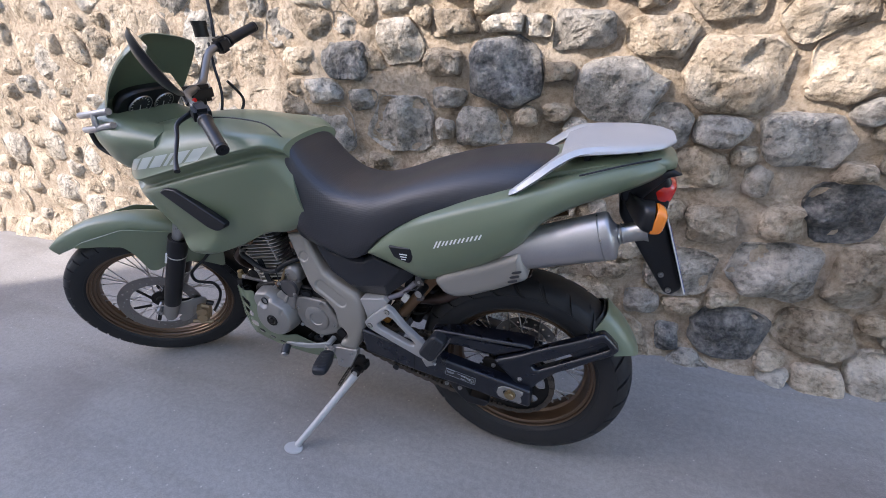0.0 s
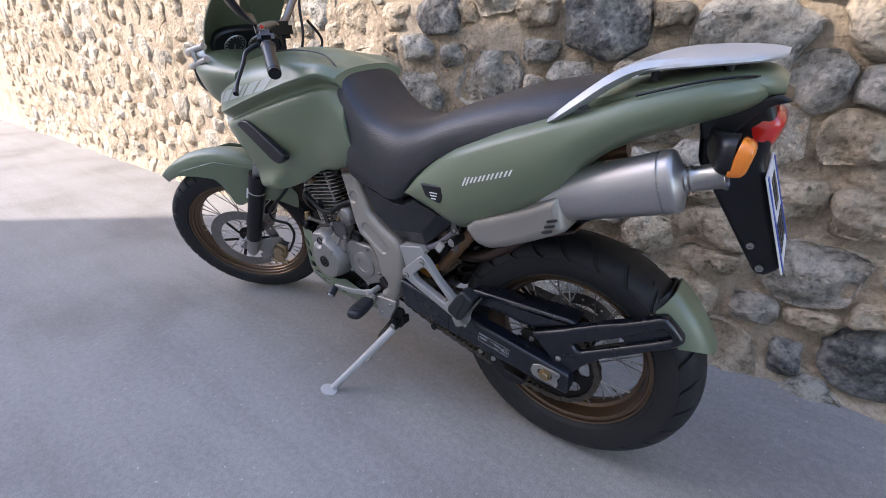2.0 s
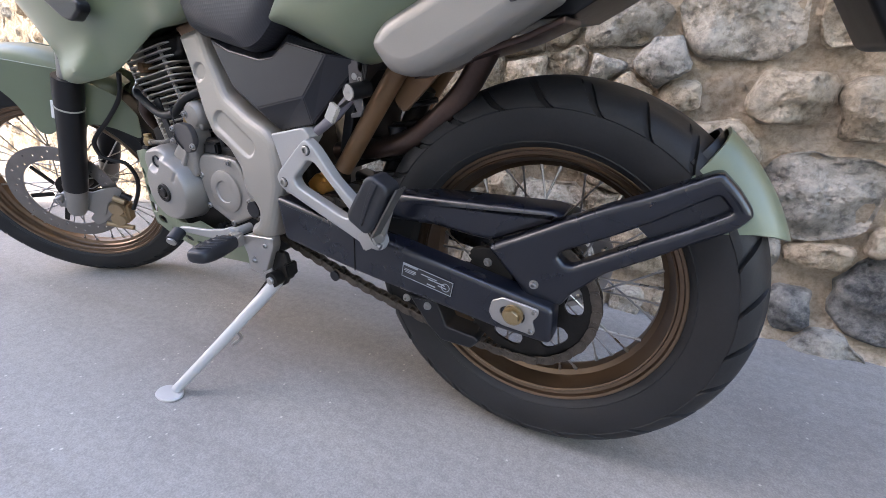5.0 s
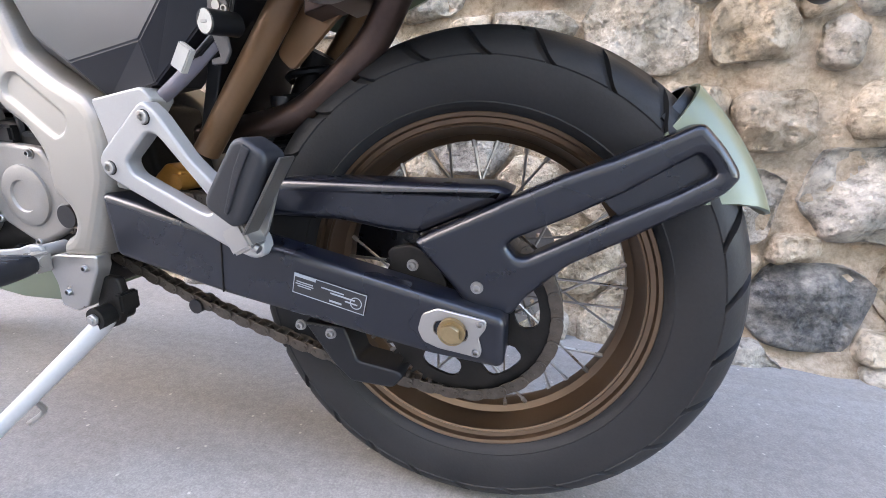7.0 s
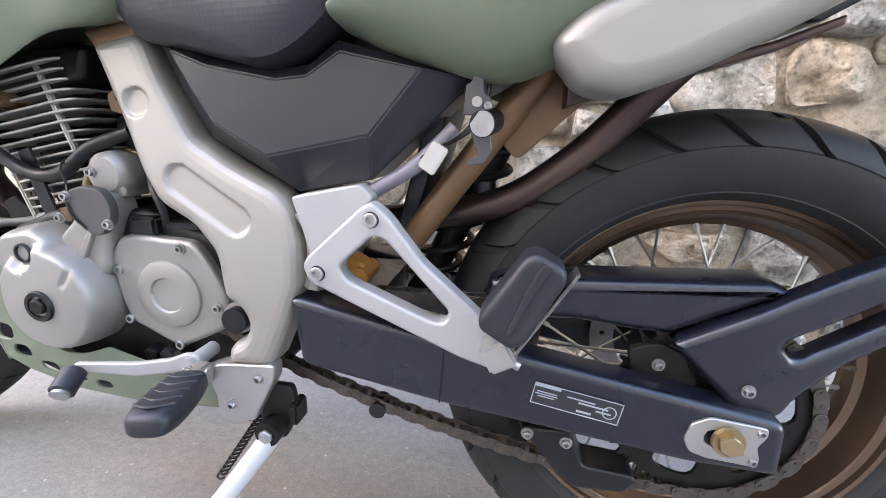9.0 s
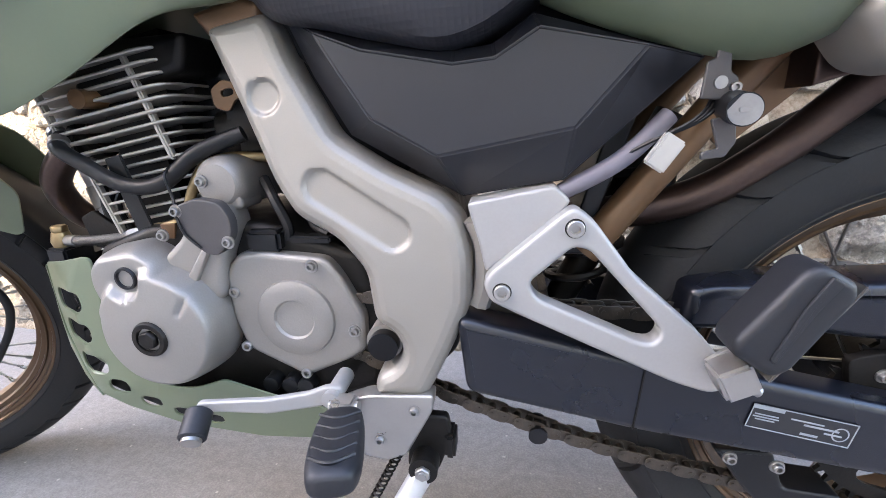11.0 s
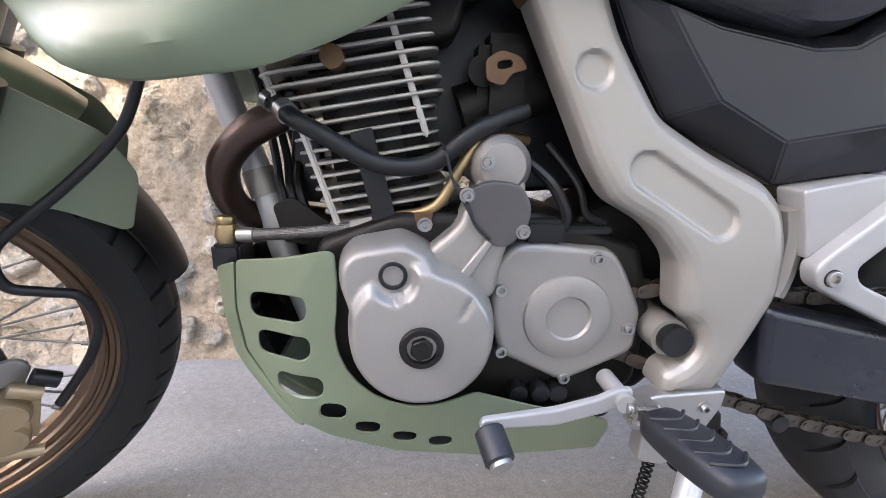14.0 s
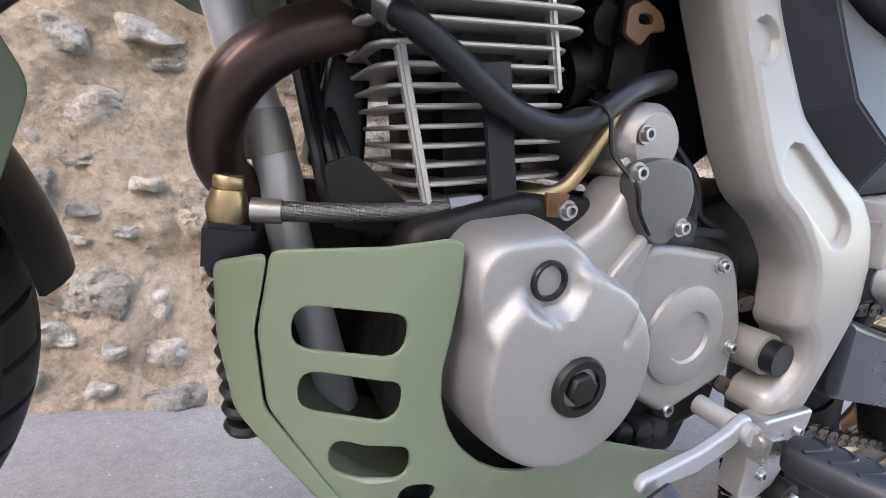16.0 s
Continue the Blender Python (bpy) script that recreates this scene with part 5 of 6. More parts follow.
# tail lamp, plate carrier, indicators
carrier = under("plate_carrier", bike, Matrix.Identity(4))
part("body", plate([(0.205, 0.985), (0.30, 1.005), (0.318, 0.965), (0.315, 0.90), (0.385, 0.712), (0.362, 0.690), (0.345, 0.695), (0.245, 0.845), (0.215, 0.89)], -0.062, 0.062, 0.012, 0.012), black_plastic, carrier, "black plastic number-plate carrier")
part("number_plate", moved(box(0, 0, 0, 0.003, 0.178, 0.178, 0.001), pose(0.354, 0.0, 0.800, 0, -20.5, 0)), plate_white, carrier, "white number plate with dark bars")
for s in (-1, 1):
    part("blue_band", moved(box(0.0022, s * 0.078, 0, 0.0008, 0.018, 0.17, 0), pose(0.354, 0.0, 0.800, 0, -20.5, 0)), blue_print, carrier)
for r, widths in ((0.04, (0.03, 0.03)), (-0.035, (0.02, 0.02, 0.02, 0.02))):
    for k, bw in enumerate(widths):
        part("plate_bar", moved(box(0.0022, (k - (len(widths) - 1) / 2) * (bw + 0.011), r, 0.0008, bw, 0.055, 0), pose(0.354, 0.0, 0.800, 0, -20.5, 0)), dial_face, carrier)
bolts(BOLT, carrier, (0.353, -0.064, 0.71), (0.33, -0.064, 0.75))
part("tail_lamp", moved(skin([ring_at(x, 0, 0, wy, wz, 3.2, 24) for x, wy, wz in ((-0.03, 0.060, 0.034), (0.0, 0.064, 0.036), (0.012, 0.062, 0.033), (0.022, 0.052, 0.026), (0.027, 0.03, 0.014))]), pose(0.300, 0, 0.950, 0, 12, 0)), red_lens, carrier, "red tail lamp lens")
part("lamp_hood", plate([(0.20, 0.985), (0.31, 1.01), (0.33, 1.0), (0.30, 0.99), (0.25, 0.93), (0.215, 0.93)], -0.075, 0.075, 0.006, 0.006), black_plastic, carrier)
for s in (-1, 1):
    blinker = under("indicator", carrier, Matrix.Identity(4))
    part("stalk", skin([ring_at(x, s * y, z, wy, wz, 3, 16) for x, y, z, wy, wz in ((0.225, 0.05, 0.935, 0.01, 0.018), (0.235, 0.10, 0.934, 0.018, 0.022), (0.255, 0.145, 0.931, 0.030, 0.029), (0.276, 0.15, 0.929, 0.034, 0.032))]), black_plastic, blinker)
    part("lens", moved(skin([ring_at(x, 0, 0, wy, wz, 4.5, 20) for x, wy, wz in ((0, 0.030, 0.028), (0.005, 0.031, 0.029), (0.018, 0.029, 0.025), (0.023, 0.023, 0.018))]), pose(0.276, s * 0.152, 0.928, 0, 10, 0)), orange_lens, blinker, "orange indicator lens")

# -- engine --
engine = under("engine", bike, Matrix.Identity(4))
tagged(engine, "silver air-cooled single-cylinder engine")
part("crankcase", plate([(-0.94, 0.50), (-0.86, 0.53), (-0.72, 0.535), (-0.60, 0.50), (-0.575, 0.42), (-0.585, 0.33), (-0.68, 0.295), (-0.86, 0.29), (-0.94, 0.36)], -0.088, 0.10, 0.012, 0.015), dark_iron, engine)
PLUG = (-0.861, 0.480)
LOBE = [(-0.905, 0.43), (-0.916, 0.470), (-0.915, 0.492), (-0.902, 0.507), (-0.853, 0.517), (-0.828, 0.505), (-0.806, 0.478), (-0.80, 0.42)]


def ease(t):
    t = min(1.0, max(0.0, t))
    return t * t * (3 - 2 * t)


def inside(x, z, poly):
    hit = False
    for (ax, az), (bx, bz) in zip(poly, poly[1:] + poly[:1]):
        if (az > z) != (bz > z) and x < ax + (z - az) * (bx - ax) / (bz - az):
            hit = not hit
    return hit


def cover_bm():
    """The cast cover: a domed disc that steps down to a lobe, with a bay round its plug."""
    cx, cz, n, rings = -0.843, 0.432, 120, 34
    reach = []
    for k in range(n):
        a = TAU * k / n
        r = 0.12
        while r > 0.03:
            x, z = cx + r * math.cos(a), cz + r * math.sin(a)
            if math.hypot(x + 0.833, z - 0.417) < 0.076 or inside(x, z, LOBE):
                break
            r -= 0.0005
        reach.append(r)
    for _ in range(2):
        reach = [(reach[k - 1] + 2 * reach[k] + reach[(k + 1) % n]) / 4 for k in range(n)]
    bm = bmesh.new()
    rows = []
    for i in range(1, rings + 1):
        f = math.sin(i / rings * math.pi / 2)
        row = []
        for k in range(n):
            a, r = TAU * k / n, reach[k] * f
            x, z = cx + r * math.cos(a), cz + r * math.sin(a)
            rc = math.hypot(x + 0.833, z - 0.417)
            dome = 0.1475 - 0.006 * (rc / 0.0755) ** 2
            step = ease((0.0775 - rc) / 0.011) * ease((math.hypot(x - PLUG[0], z - PLUG[1]) - 0.0165) / 0.009)
            level = 0.1315 + (dome - 0.1315) * step
            u, w = x + 0.796, z - 0.444
            t = min(1.0, max(0.0, (u * 0.018 + w * 0.032) / 0.00135))
            level -= 0.003 * math.exp(-((u - 0.018 * t) ** 2 + (w - 0.032 * t) ** 2) / 0.000012)
            d = min(1.0, (reach[k] - r) / 0.013)
            h = 0.083 + (level - 0.083) * math.sqrt(max(0.0, 1 - (1 - d) ** 2))
            row.append(bm.verts.new((x, -h, z)))
        rows.append(row)
    mid = bm.verts.new((cx, -0.1465, cz))
    for k in range(n):
        bm.faces.new((mid, rows[0][k], rows[0][(k + 1) % n]))
        for A, B in zip(rows, rows[1:]):
            bm.faces.new((A[k], A[(k + 1) % n], B[(k + 1) % n], B[k]))
    bm.faces.new(rows[-1])
    return bm


# dark plate added behind the skid plate's slots as the shade inside
part("shade_backing", plate([(-1.045, 0.468), (-0.93, 0.495), (-0.88, 0.36), (-0.80, 0.29), (-0.85, 0.277), (-0.955, 0.325), (-1.018, 0.385)], 0.036, 0.095, 0.004, 0.008), dark_iron, engine)
# dark blocks added to darken the see-through gaps behind and under the engine
part("gap_filler", merge(plate([(-0.66, 0.52), (-0.56, 0.57), (-0.50, 0.56), (-0.48, 0.44), (-0.50, 0.36), (-0.56, 0.30), (-0.66, 0.30)], -0.05, 0.08, 0.008, 0.01), plate([(-0.86, 0.32), (-0.62, 0.34), (-0.585, 0.32), (-0.60, 0.275), (-0.70, 0.262), (-0.84, 0.272)], -0.07, 0.07, 0.006, 0.01)), dark_iron, engine)
cover = part("alternator_cover", cover_bm(), cast_metal, engine, "silver cast alternator cover")
part("plug", lathe([(0, -0.131), (0.0095, -0.131), (0.0105, -0.1345), (0.0125, -0.1345), (0.0135, -0.133), (0.0135, -0.12)], 28, centre=(PLUG[0], 0, PLUG[1])), black_plastic, cover)
part("centre_ring", lathe([(0.0, -0.1455), (0.0135, -0.1455), (0.0145, -0.151), (0.0195, -0.151), (0.021, -0.149), (0.0215, -0.145)], 36, centre=(-0.834, 0, 0.414)), dark_iron, cover)
part("centre_bolt", moved(hexagon(0.0115, 0.008), pose(-0.834, -0.1455, 0.414, 0, 12, 0)), dark_iron, cover, "hexagon centre plug")
case = part("starter_case", plate([(-0.83, 0.497), (-0.80, 0.522), (-0.79, 0.548), (-0.742, 0.56), (-0.735, 0.532), (-0.752, 0.498), (-0.76, 0.45), (-0.79, 0.44), (-0.82, 0.46)], -0.112, -0.07, 0.008, 0.010), cast_metal, engine)
part("web", plate([(-0.80, 0.474), (-0.772, 0.512), (-0.764, 0.51), (-0.79, 0.466)], -0.118, -0.10, 0.003), cast_metal, case)
starter = part("starter_motor", lathe([(0, -0.098), (0.022, -0.097), (0.029, -0.09), (0.031, -0.078), (0.031, 0.02), (0, 0.02)], 36, centre=(-0.756, 0, 0.579)), cast_metal, engine)
part("neck", plate([(-0.785, 0.55), (-0.775, 0.585), (-0.735, 0.59), (-0.73, 0.55)], -0.094, -0.05, 0.006, 0.008), cast_metal, starter)
cap = part("starter_cover", plate([(-0.797, 0.548), (-0.792, 0.560), (-0.77, 0.568), (-0.742, 0.564), (-0.731, 0.545), (-0.733, 0.525), (-0.750, 0.505), (-0.765, 0.505), (-0.783, 0.520)], -0.1195, -0.105, 0.002, 0.008), gunmetal, engine, "dark grey starter cover plate")
bolts(WASHER_BOLT, engine, (-0.793, -0.118, 0.554), (-0.738, -0.118, 0.520), (-0.772, -0.098, 0.583), (-0.831, -0.10, 0.522))
clutch = part("sprocket_cover", plate([(-0.760, 0.42), (-0.762, 0.478), (-0.742, 0.502), (-0.715, 0.504), (-0.637, 0.498), (-0.622, 0.478), (-0.598, 0.43), (-0.600, 0.385), (-0.615, 0.375), (-0.677, 0.346), (-0.748, 0.381)], -0.103, -0.06, 0.007, 0.010), cast_metal, engine, "silver cast sprocket cover")
part("dome", lathe([(0, -0.1065), (0.0225, -0.1065), (0.0245, -0.1095), (0.030, -0.1095), (0.041, -0.1085), (0.046, -0.1065), (0.0475, -0.102)], 56, centre=(-0.680, 0, 0.425)), cast_metal, clutch)
bolts(WASHER_BOLT, clutch, (-0.654, -0.103, 0.489), (-0.611, -0.103, 0.411))
bolts(BOLT, clutch, (-0.752, -0.10, 0.455), (-0.748, -0.10, 0.385), (-0.676, -0.1, 0.352))
part("wiring", merge(tube([(-0.72, -0.06, 0.58), (-0.70, -0.08, 0.56), (-0.685, -0.085, 0.53), (-0.69, -0.08, 0.505)], 0.006, 8), tube([(-0.70, -0.05, 0.60), (-0.67, -0.07, 0.56), (-0.66, -0.075, 0.53), (-0.64, -0.08, 0.52)], 0.004, 8),
                     box(-0.71, -0.085, 0.515, 0.04, 0.03, 0.025, 0.004), box(-0.66, -0.08, 0.515, 0.05, 0.02, 0.008, 0.002)), black_hose, engine)
for x in (-0.725, -0.70, -0.68):
    part("boot", lathe([(0, -0.106), (0.010, -0.105), (0.011, -0.1), (0.0095, -0.094), (0.011, -0.088), (0.010, -0.083), (0, -0.082)], 16, centre=(x, 0, 0.333)), black_hose, engine)

# cylinder with its fins
TILT_CYL = Matrix.Translation((-0.868, 0, 0.515)) @ Matrix.Rotation(radians(-10.5), 4, "Y")
barrel = under("cylinder", engine, TILT_CYL)
part("core", merge(box(0, 0.0, 0.10, 0.10, 0.085, 0.22, 0.02), box(0.005, 0.0, 0.18, 0.15, 0.08, 0.10, 0.02)), dark_iron, barrel)


def fin_mesh(half_x0, half_x1, half_y, t):
    pts = round_outline([(-half_x0, -half_y), (half_x1, -half_y), (half_x1, half_y), (-half_x0, half_y)], 0.028, 4)
    bm = bmesh.new()
    bm.faces.new([bm.verts.new((x, y, 0)) for x, y in pts])
    ret = bmesh.ops.extrude_face_region(bm, geom=list(bm.faces))
    bmesh.ops.translate(bm, verts=[g for g in ret["geom"] if isinstance(g, bmesh.types.BMVert)], vec=(0, 0, t))
    return soften(bm, t * 0.3, 1, 60)


fin_metal = worn(material("fin_metal", (0.5, 0.475, 0.43), 0.42, 0.7), (0.5, 0.472, 0.43), 0.2, 15, 200, (0.4, 0.55))
for k in range(16):
    f = k / 15
    head = k > 8
    part("fin", moved(fin_mesh(0.064 + 0.034 * f + (0.006 if head else 0), 0.068 + 0.004 * f + (0.010 if head else 0), 0.066 if not head else 0.072, 0.0034), Matrix.Translation((0, 0, 0.006 + 0.0128 * k))), fin_metal, barrel)
for x, z0, z1 in ((-0.055, 0.0, 0.11), (0.055, 0.08, 0.20), (-0.078, 0.13, 0.20)):
    part("rib", box(x - 0.06 * (z0 + z1) / 2, -0.061, (z0 + z1) / 2, 0.0065, 0.01, z1 - z0, 0.002, Matrix.Rotation(radians(-8), 4, "Y")), fin_metal, barrel)
part("plug_cap", rod((-0.02, -0.082, 0.165), (-0.02, -0.05, 0.165), 0.011, 14, 0.002), copper_frame, barrel)
part("strap", box(-0.004, -0.0785, 0.05, 0.022, 0.004, 0.095, 0.001, Matrix.Rotation(radians(-4), 4, "Y")), black_hose, barrel, "flat black rubber strap")
part("head_cover", plate([(-0.95, 0.66), (-0.80, 0.70), (-0.79, 0.74), (-0.93, 0.735)], -0.06, 0.06, 0.01, 0.01), dark_iron, engine)
part("carburettor", merge(box(-0.745, -0.0, 0.66, 0.06, 0.08, 0.10, 0.012), rod((-0.77, -0.035, 0.672), (-0.77, -0.02, 0.672), 0.016, 24), rod((-0.79, 0, 0.63), (-0.70, 0, 0.66), 0.03, 20)), dark_iron, engine)
part("air_box", plate([(-0.835, 0.57), (-0.85, 0.71), (-0.74, 0.77), (-0.60, 0.76), (-0.54, 0.60), (-0.60, 0.55), (-0.70, 0.54)], 0.01, 0.10, 0.008, 0.01), black_plastic, bike, "black air box behind the carburettor")
part("ignition_coil", plate([(-0.992, 0.525), (-0.982, 0.615), (-0.948, 0.61), (-0.945, 0.52)], 0.02, 0.07, 0.006, 0.008), black_plastic, bike, "black ignition coil")
part("throttle_cam", plate([(-0.770, 0.660), (-0.772, 0.680), (-0.756, 0.690), (-0.735, 0.684), (-0.728, 0.672), (-0.744, 0.668), (-0.752, 0.655)], -0.056, -0.051, 0.001, 0.005, None, [oval(-0.752, 0.676, 0.008, 0.004, 0.2, 8)]), copper_frame, engine, "dull gold throttle cam")
part("breather_hose", tube([(-0.975, -0.06, 0.632), (-0.957, -0.082, 0.620), (-0.931, -0.087, 0.606), (-0.877, -0.09, 0.579), (-0.827, -0.09, 0.580), (-0.781, -0.085, 0.612), (-0.731, -0.07, 0.632)], 0.0088, 14), black_hose, engine, "thick black rubber hose")
part("hose_clip", merge(rod((-0.967, -0.071, 0.6275), (-0.960, -0.079, 0.622), 0.0108, 16), rod((-0.985, -0.055, 0.637), (-0.978, -0.06, 0.633), 0.0105, 16)), steel, engine)
part("cable_tie", tube([(-0.815, -0.083, 0.60), (-0.812, -0.102, 0.59), (-0.805, -0.105, 0.565), (-0.792, -0.12, 0.545), (-0.785, -0.121, 0.528), (-0.77, -0.12, 0.513)], 0.0017, 6), black_hose, engine)
oil = part("oil_line", tube([(-1.028, -0.040, 0.4955), (-0.955, -0.055, 0.5025), (-0.895, -0.066, 0.5125)], 0.0068, 12), braided, engine, "braided steel oil line with brass unions")

part("union", rod((-1.03, -0.039, 0.4955), (-1.012, -0.043, 0.4965), 0.0082, 14), alloy, oil)
part("union", rod((-0.905, -0.065, 0.511), (-0.882, -0.069, 0.516), 0.0092, 8), alloy, oil)
part("pipe", tube([(-0.886, -0.069, 0.515), (-0.862, -0.072, 0.5235), (-0.835, -0.075, 0.529), (-0.815, -0.078, 0.541), (-0.796, -0.08, 0.575), (-0.78, -0.075, 0.598), (-0.755, -0.06, 0.606), (-0.72, -0.04, 0.603)], 0.0058, 12), brass, oil)
part("banjo", merge(lathe([(0, -0.014), (0.010, -0.012), (0.013, 0), (0.010, 0.012), (0, 0.014)], 20), ), brass, oil).matrix_local = pose(-1.044, -0.036, 0.495, 90, 0, 0)
part("banjo_cap", moved(hexagon(0.0105, 0.009), pose(-1.044, -0.036, 0.507, -90, 0, 0)), brass, oil)
part("tab", plate([(-0.842, 0.532), (-0.822, 0.533), (-0.826, 0.515), (-0.838, 0.515)], -0.09, -0.086, 0.0005), copper_frame, oil)
cooler = under("oil_cooler", engine, Matrix.Identity(4))
part("block", box(-1.042, -0.03, 0.472, 0.03, 0.045, 0.03, 0.003), black_plastic, cooler)
for k in range(9):
    part("rib", lathe([(0, -0.0045), (0.0145, -0.004), (0.0165, 0), (0.0145, 0.004), (0, 0.0045)], 20), black_hose, cooler).matrix_local = pose(-1.040 + 0.002 * k, -0.03, 0.454 - 0.0145 * k, 90, 0, 0)
part("header_pipe", tube([(-0.955, -0.025, 0.634), (-0.985, -0.028, 0.620), (-1.017, -0.028, 0.602), (-1.043, -0.022, 0.575), (-1.053, -0.008, 0.548), (-1.052, 0.01, 0.522), (-1.040, 0.028, 0.505), (-1.01, 0.045, 0.497), (-0.95, 0.06, 0.49), (-0.85, 0.09, 0.44)], 0.0175, 20), pipe_brown, engine, "brown heat-blued exhaust header")
part("header_flange", merge(rod((-0.968, -0.026, 0.628), (-0.957, -0.026, 0.633), 0.029, 20, 0.002), box(-0.962, -0.052, 0.628, 0.01, 0.02, 0.03, 0.002)), dark_iron, engine)
down = part("down_tube", tube([(-1.105, 0.03, 0.80), (-1.052, 0.03, 0.627), (-1.021, 0.025, 0.544), (-1.009, 0.02, 0.509), (-1.0, 0.015, 0.467), (-0.974, 0.01, 0.395), (-0.948, 0.01, 0.32)], 0.0165, 16), rack_alloy, bike, "silver frame down tube")
part("collar", rod((-1.027, 0.026, 0.56), (-1.017, 0.023, 0.53), 0.0185, 18, 0.003), silver_paint, down)
for k in range(3):
    part("cable", tube([(-1.05 + 0.01 * k, 0.02 + 0.01 * k, 0.76), (-1.02 + 0.01 * k, 0.03, 0.66), (-1.0 + 0.01 * k, 0.01 + 0.01 * k, 0.58), (-0.99 + 0.010 * k, -0.01, 0.54), (-0.975 + 0.013 * k, -0.015, 0.50), (-0.93 + 0.015 * k, -0.03, 0.48)], 0.005, 8), black_hose, bike)
part("engine_mount", plate([(-0.99, 0.53), (-0.97, 0.54), (-0.915, 0.50), (-0.92, 0.485), (-0.98, 0.49)], -0.05, -0.044, 0.001, 0.005), dark_iron, bike)

# skid plate
slots = [round_outline([(-1.006, 0.4235), (-1.006, 0.4505), (-0.945, 0.4555), (-0.945, 0.4285)], 0.012, 4), round_outline([(-1.0, 0.385), (-1.0, 0.411), (-0.943, 0.413), (-0.943, 0.387)], 0.012, 4),
         round_outline([(-0.980, 0.347), (-0.980, 0.370), (-0.932, 0.367), (-0.932, 0.344)], 0.011, 4), oval(-0.9235, 0.327, 0.0135, 0.010, -0.15), oval(-0.889, 0.3025, 0.0135, 0.0085, -0.1), oval(-0.8495, 0.2865, 0.013, 0.0075, -0.1), oval(-0.810, 0.2775, 0.013, 0.0075, 0.0)]
SKID = [(-1.020, 0.480), (-0.925, 0.500), (-0.916, 0.498), (-0.914, 0.470)] + [polar(0.0855, radians(a), -0.833, 0.417) for a in (166, 180, 194, 208, 222, 236, 250, 264, 278, 287)]
SKID += [(-0.775, 0.347), (-0.70, 0.325), (-0.623, 0.304), (-0.620, 0.29), (-0.628, 0.258), (-0.75, 0.250), (-0.861, 0.264), (-0.928, 0.291), (-0.962, 0.316), (-1.016, 0.383), (-1.024, 0.43)]


def skid_bend(x, z):
    return 0.25 * max(0, 0.33 - z) + 0.55 * max(0, -0.955 - x)


skid = part("skid_plate", plate(SKID, -0.1195, -0.1155, 0.0014, 0.006, skid_bend, slots), green_paint, bike, "sage-green skid plate with oblong holes")
# black sheet added behind the small holes in place of the shade within
part("dark_liner", plate([(-0.958, 0.324), (-0.93, 0.305), (-0.86, 0.264), (-0.80, 0.254), (-0.74, 0.252), (-0.72, 0.300), (-0.86, 0.318), (-0.925, 0.338)], -0.1085, -0.1055, 0.001, 0, lambda x, z: 0.25 * max(0, 0.33 - z)), black_plastic, skid)
part("front_fold", plate([(-1.050, 0.465), (-1.0212, 0.478), (-1.0255, 0.43), (-1.0175, 0.383), (-0.952, 0.308), (-0.966, 0.309), (-1.034, 0.376), (-1.046, 0.42)], -0.1185, -0.1105, 0.002, 0.006, lambda x, z: skid_bend(x, z) - 0.003 + 0.35 * max(0, -1.022 - x)), green_paint, skid)
# inner fold of the green plate, coloured black for the shade behind the slots
part("shaded_fold", plate([(-1.049, 0.462), (-1.040, 0.466), (-1.030, 0.38), (-0.98, 0.322), (-0.985, 0.316), (-1.034, 0.372)], -0.046, 0.1, 0.003), black_plastic, skid)
part("pan", plate([(-1.0, 0.345), (-0.955, 0.312), (-0.86, 0.266), (-0.75, 0.252), (-0.635, 0.258), (-0.635, 0.268), (-0.75, 0.262), (-0.86, 0.278), (-0.95, 0.325), (-0.99, 0.355)], -0.08, 0.095, 0.003), green_paint, skid)
part("skid_side", plate(SKID, 0.1, 0.108, 0.002, 0.006), green_paint, skid)

# gear lever, footrest, side stand
lever = part("gear_lever", merge(plate([(-0.779, 0.338), (-0.777, 0.349), (-0.70, 0.350), (-0.655, 0.356), (-0.634, 0.364), (-0.617, 0.362), (-0.616, 0.347), (-0.645, 0.338), (-0.70, 0.331)], -0.156, -0.146, 0.003, 0.005, lambda x, z: 0.16 * (x + 0.70)), rod((-0.628, -0.152, 0.351), (-0.628, -0.10, 0.351), 0.010, 18, 0.002)), hanger_alloy, bike, "polished alloy gear lever")
TOE0, TOE1 = Vector((-0.771, -0.171, 0.3415)), Vector((-0.764, -0.198, 0.327))
toe = tube([TOE0, TOE0.lerp(TOE1, 0.05), TOE0.lerp(TOE1, 0.95), TOE1], [0.0125, 0.0142, 0.0142, 0.0125], 36, smooth=False)
for v in toe.verts:
    foot = TOE0 + (TOE1 - TOE0) * ((v.co - TOE0).dot(TOE1 - TOE0) / (TOE1 - TOE0).length_squared)
    v.co = foot + (v.co - foot) * (1.0 if v.index % 2 else 0.93)
part("toe_rubber", toe, worn_rubber, lever, "ribbed black rubber toe peg")
part("toe_end", rod(TOE1, TOE1 + (TOE1 - TOE0).normalized() * 0.004, 0.0105, 20, 0.001), alloy, lever)
bracket = part("footrest_bracket", plate([(-0.622, 0.340), (-0.590, 0.353), (-0.515, 0.358), (-0.517, 0.338), (-0.548, 0.278), (-0.572, 0.267), (-0.600, 0.273), (-0.599, 0.306), (-0.608, 0.330)], -0.142, -0.118, 0.003, 0.005), alloy, bike, "bare alloy footrest bracket")
bolts(WASHER_BOLT, bracket, (-0.537, -0.141, 0.338), (-0.578, -0.141, 0.297))
peg = under("footrest", bike, Matrix.Identity(4))
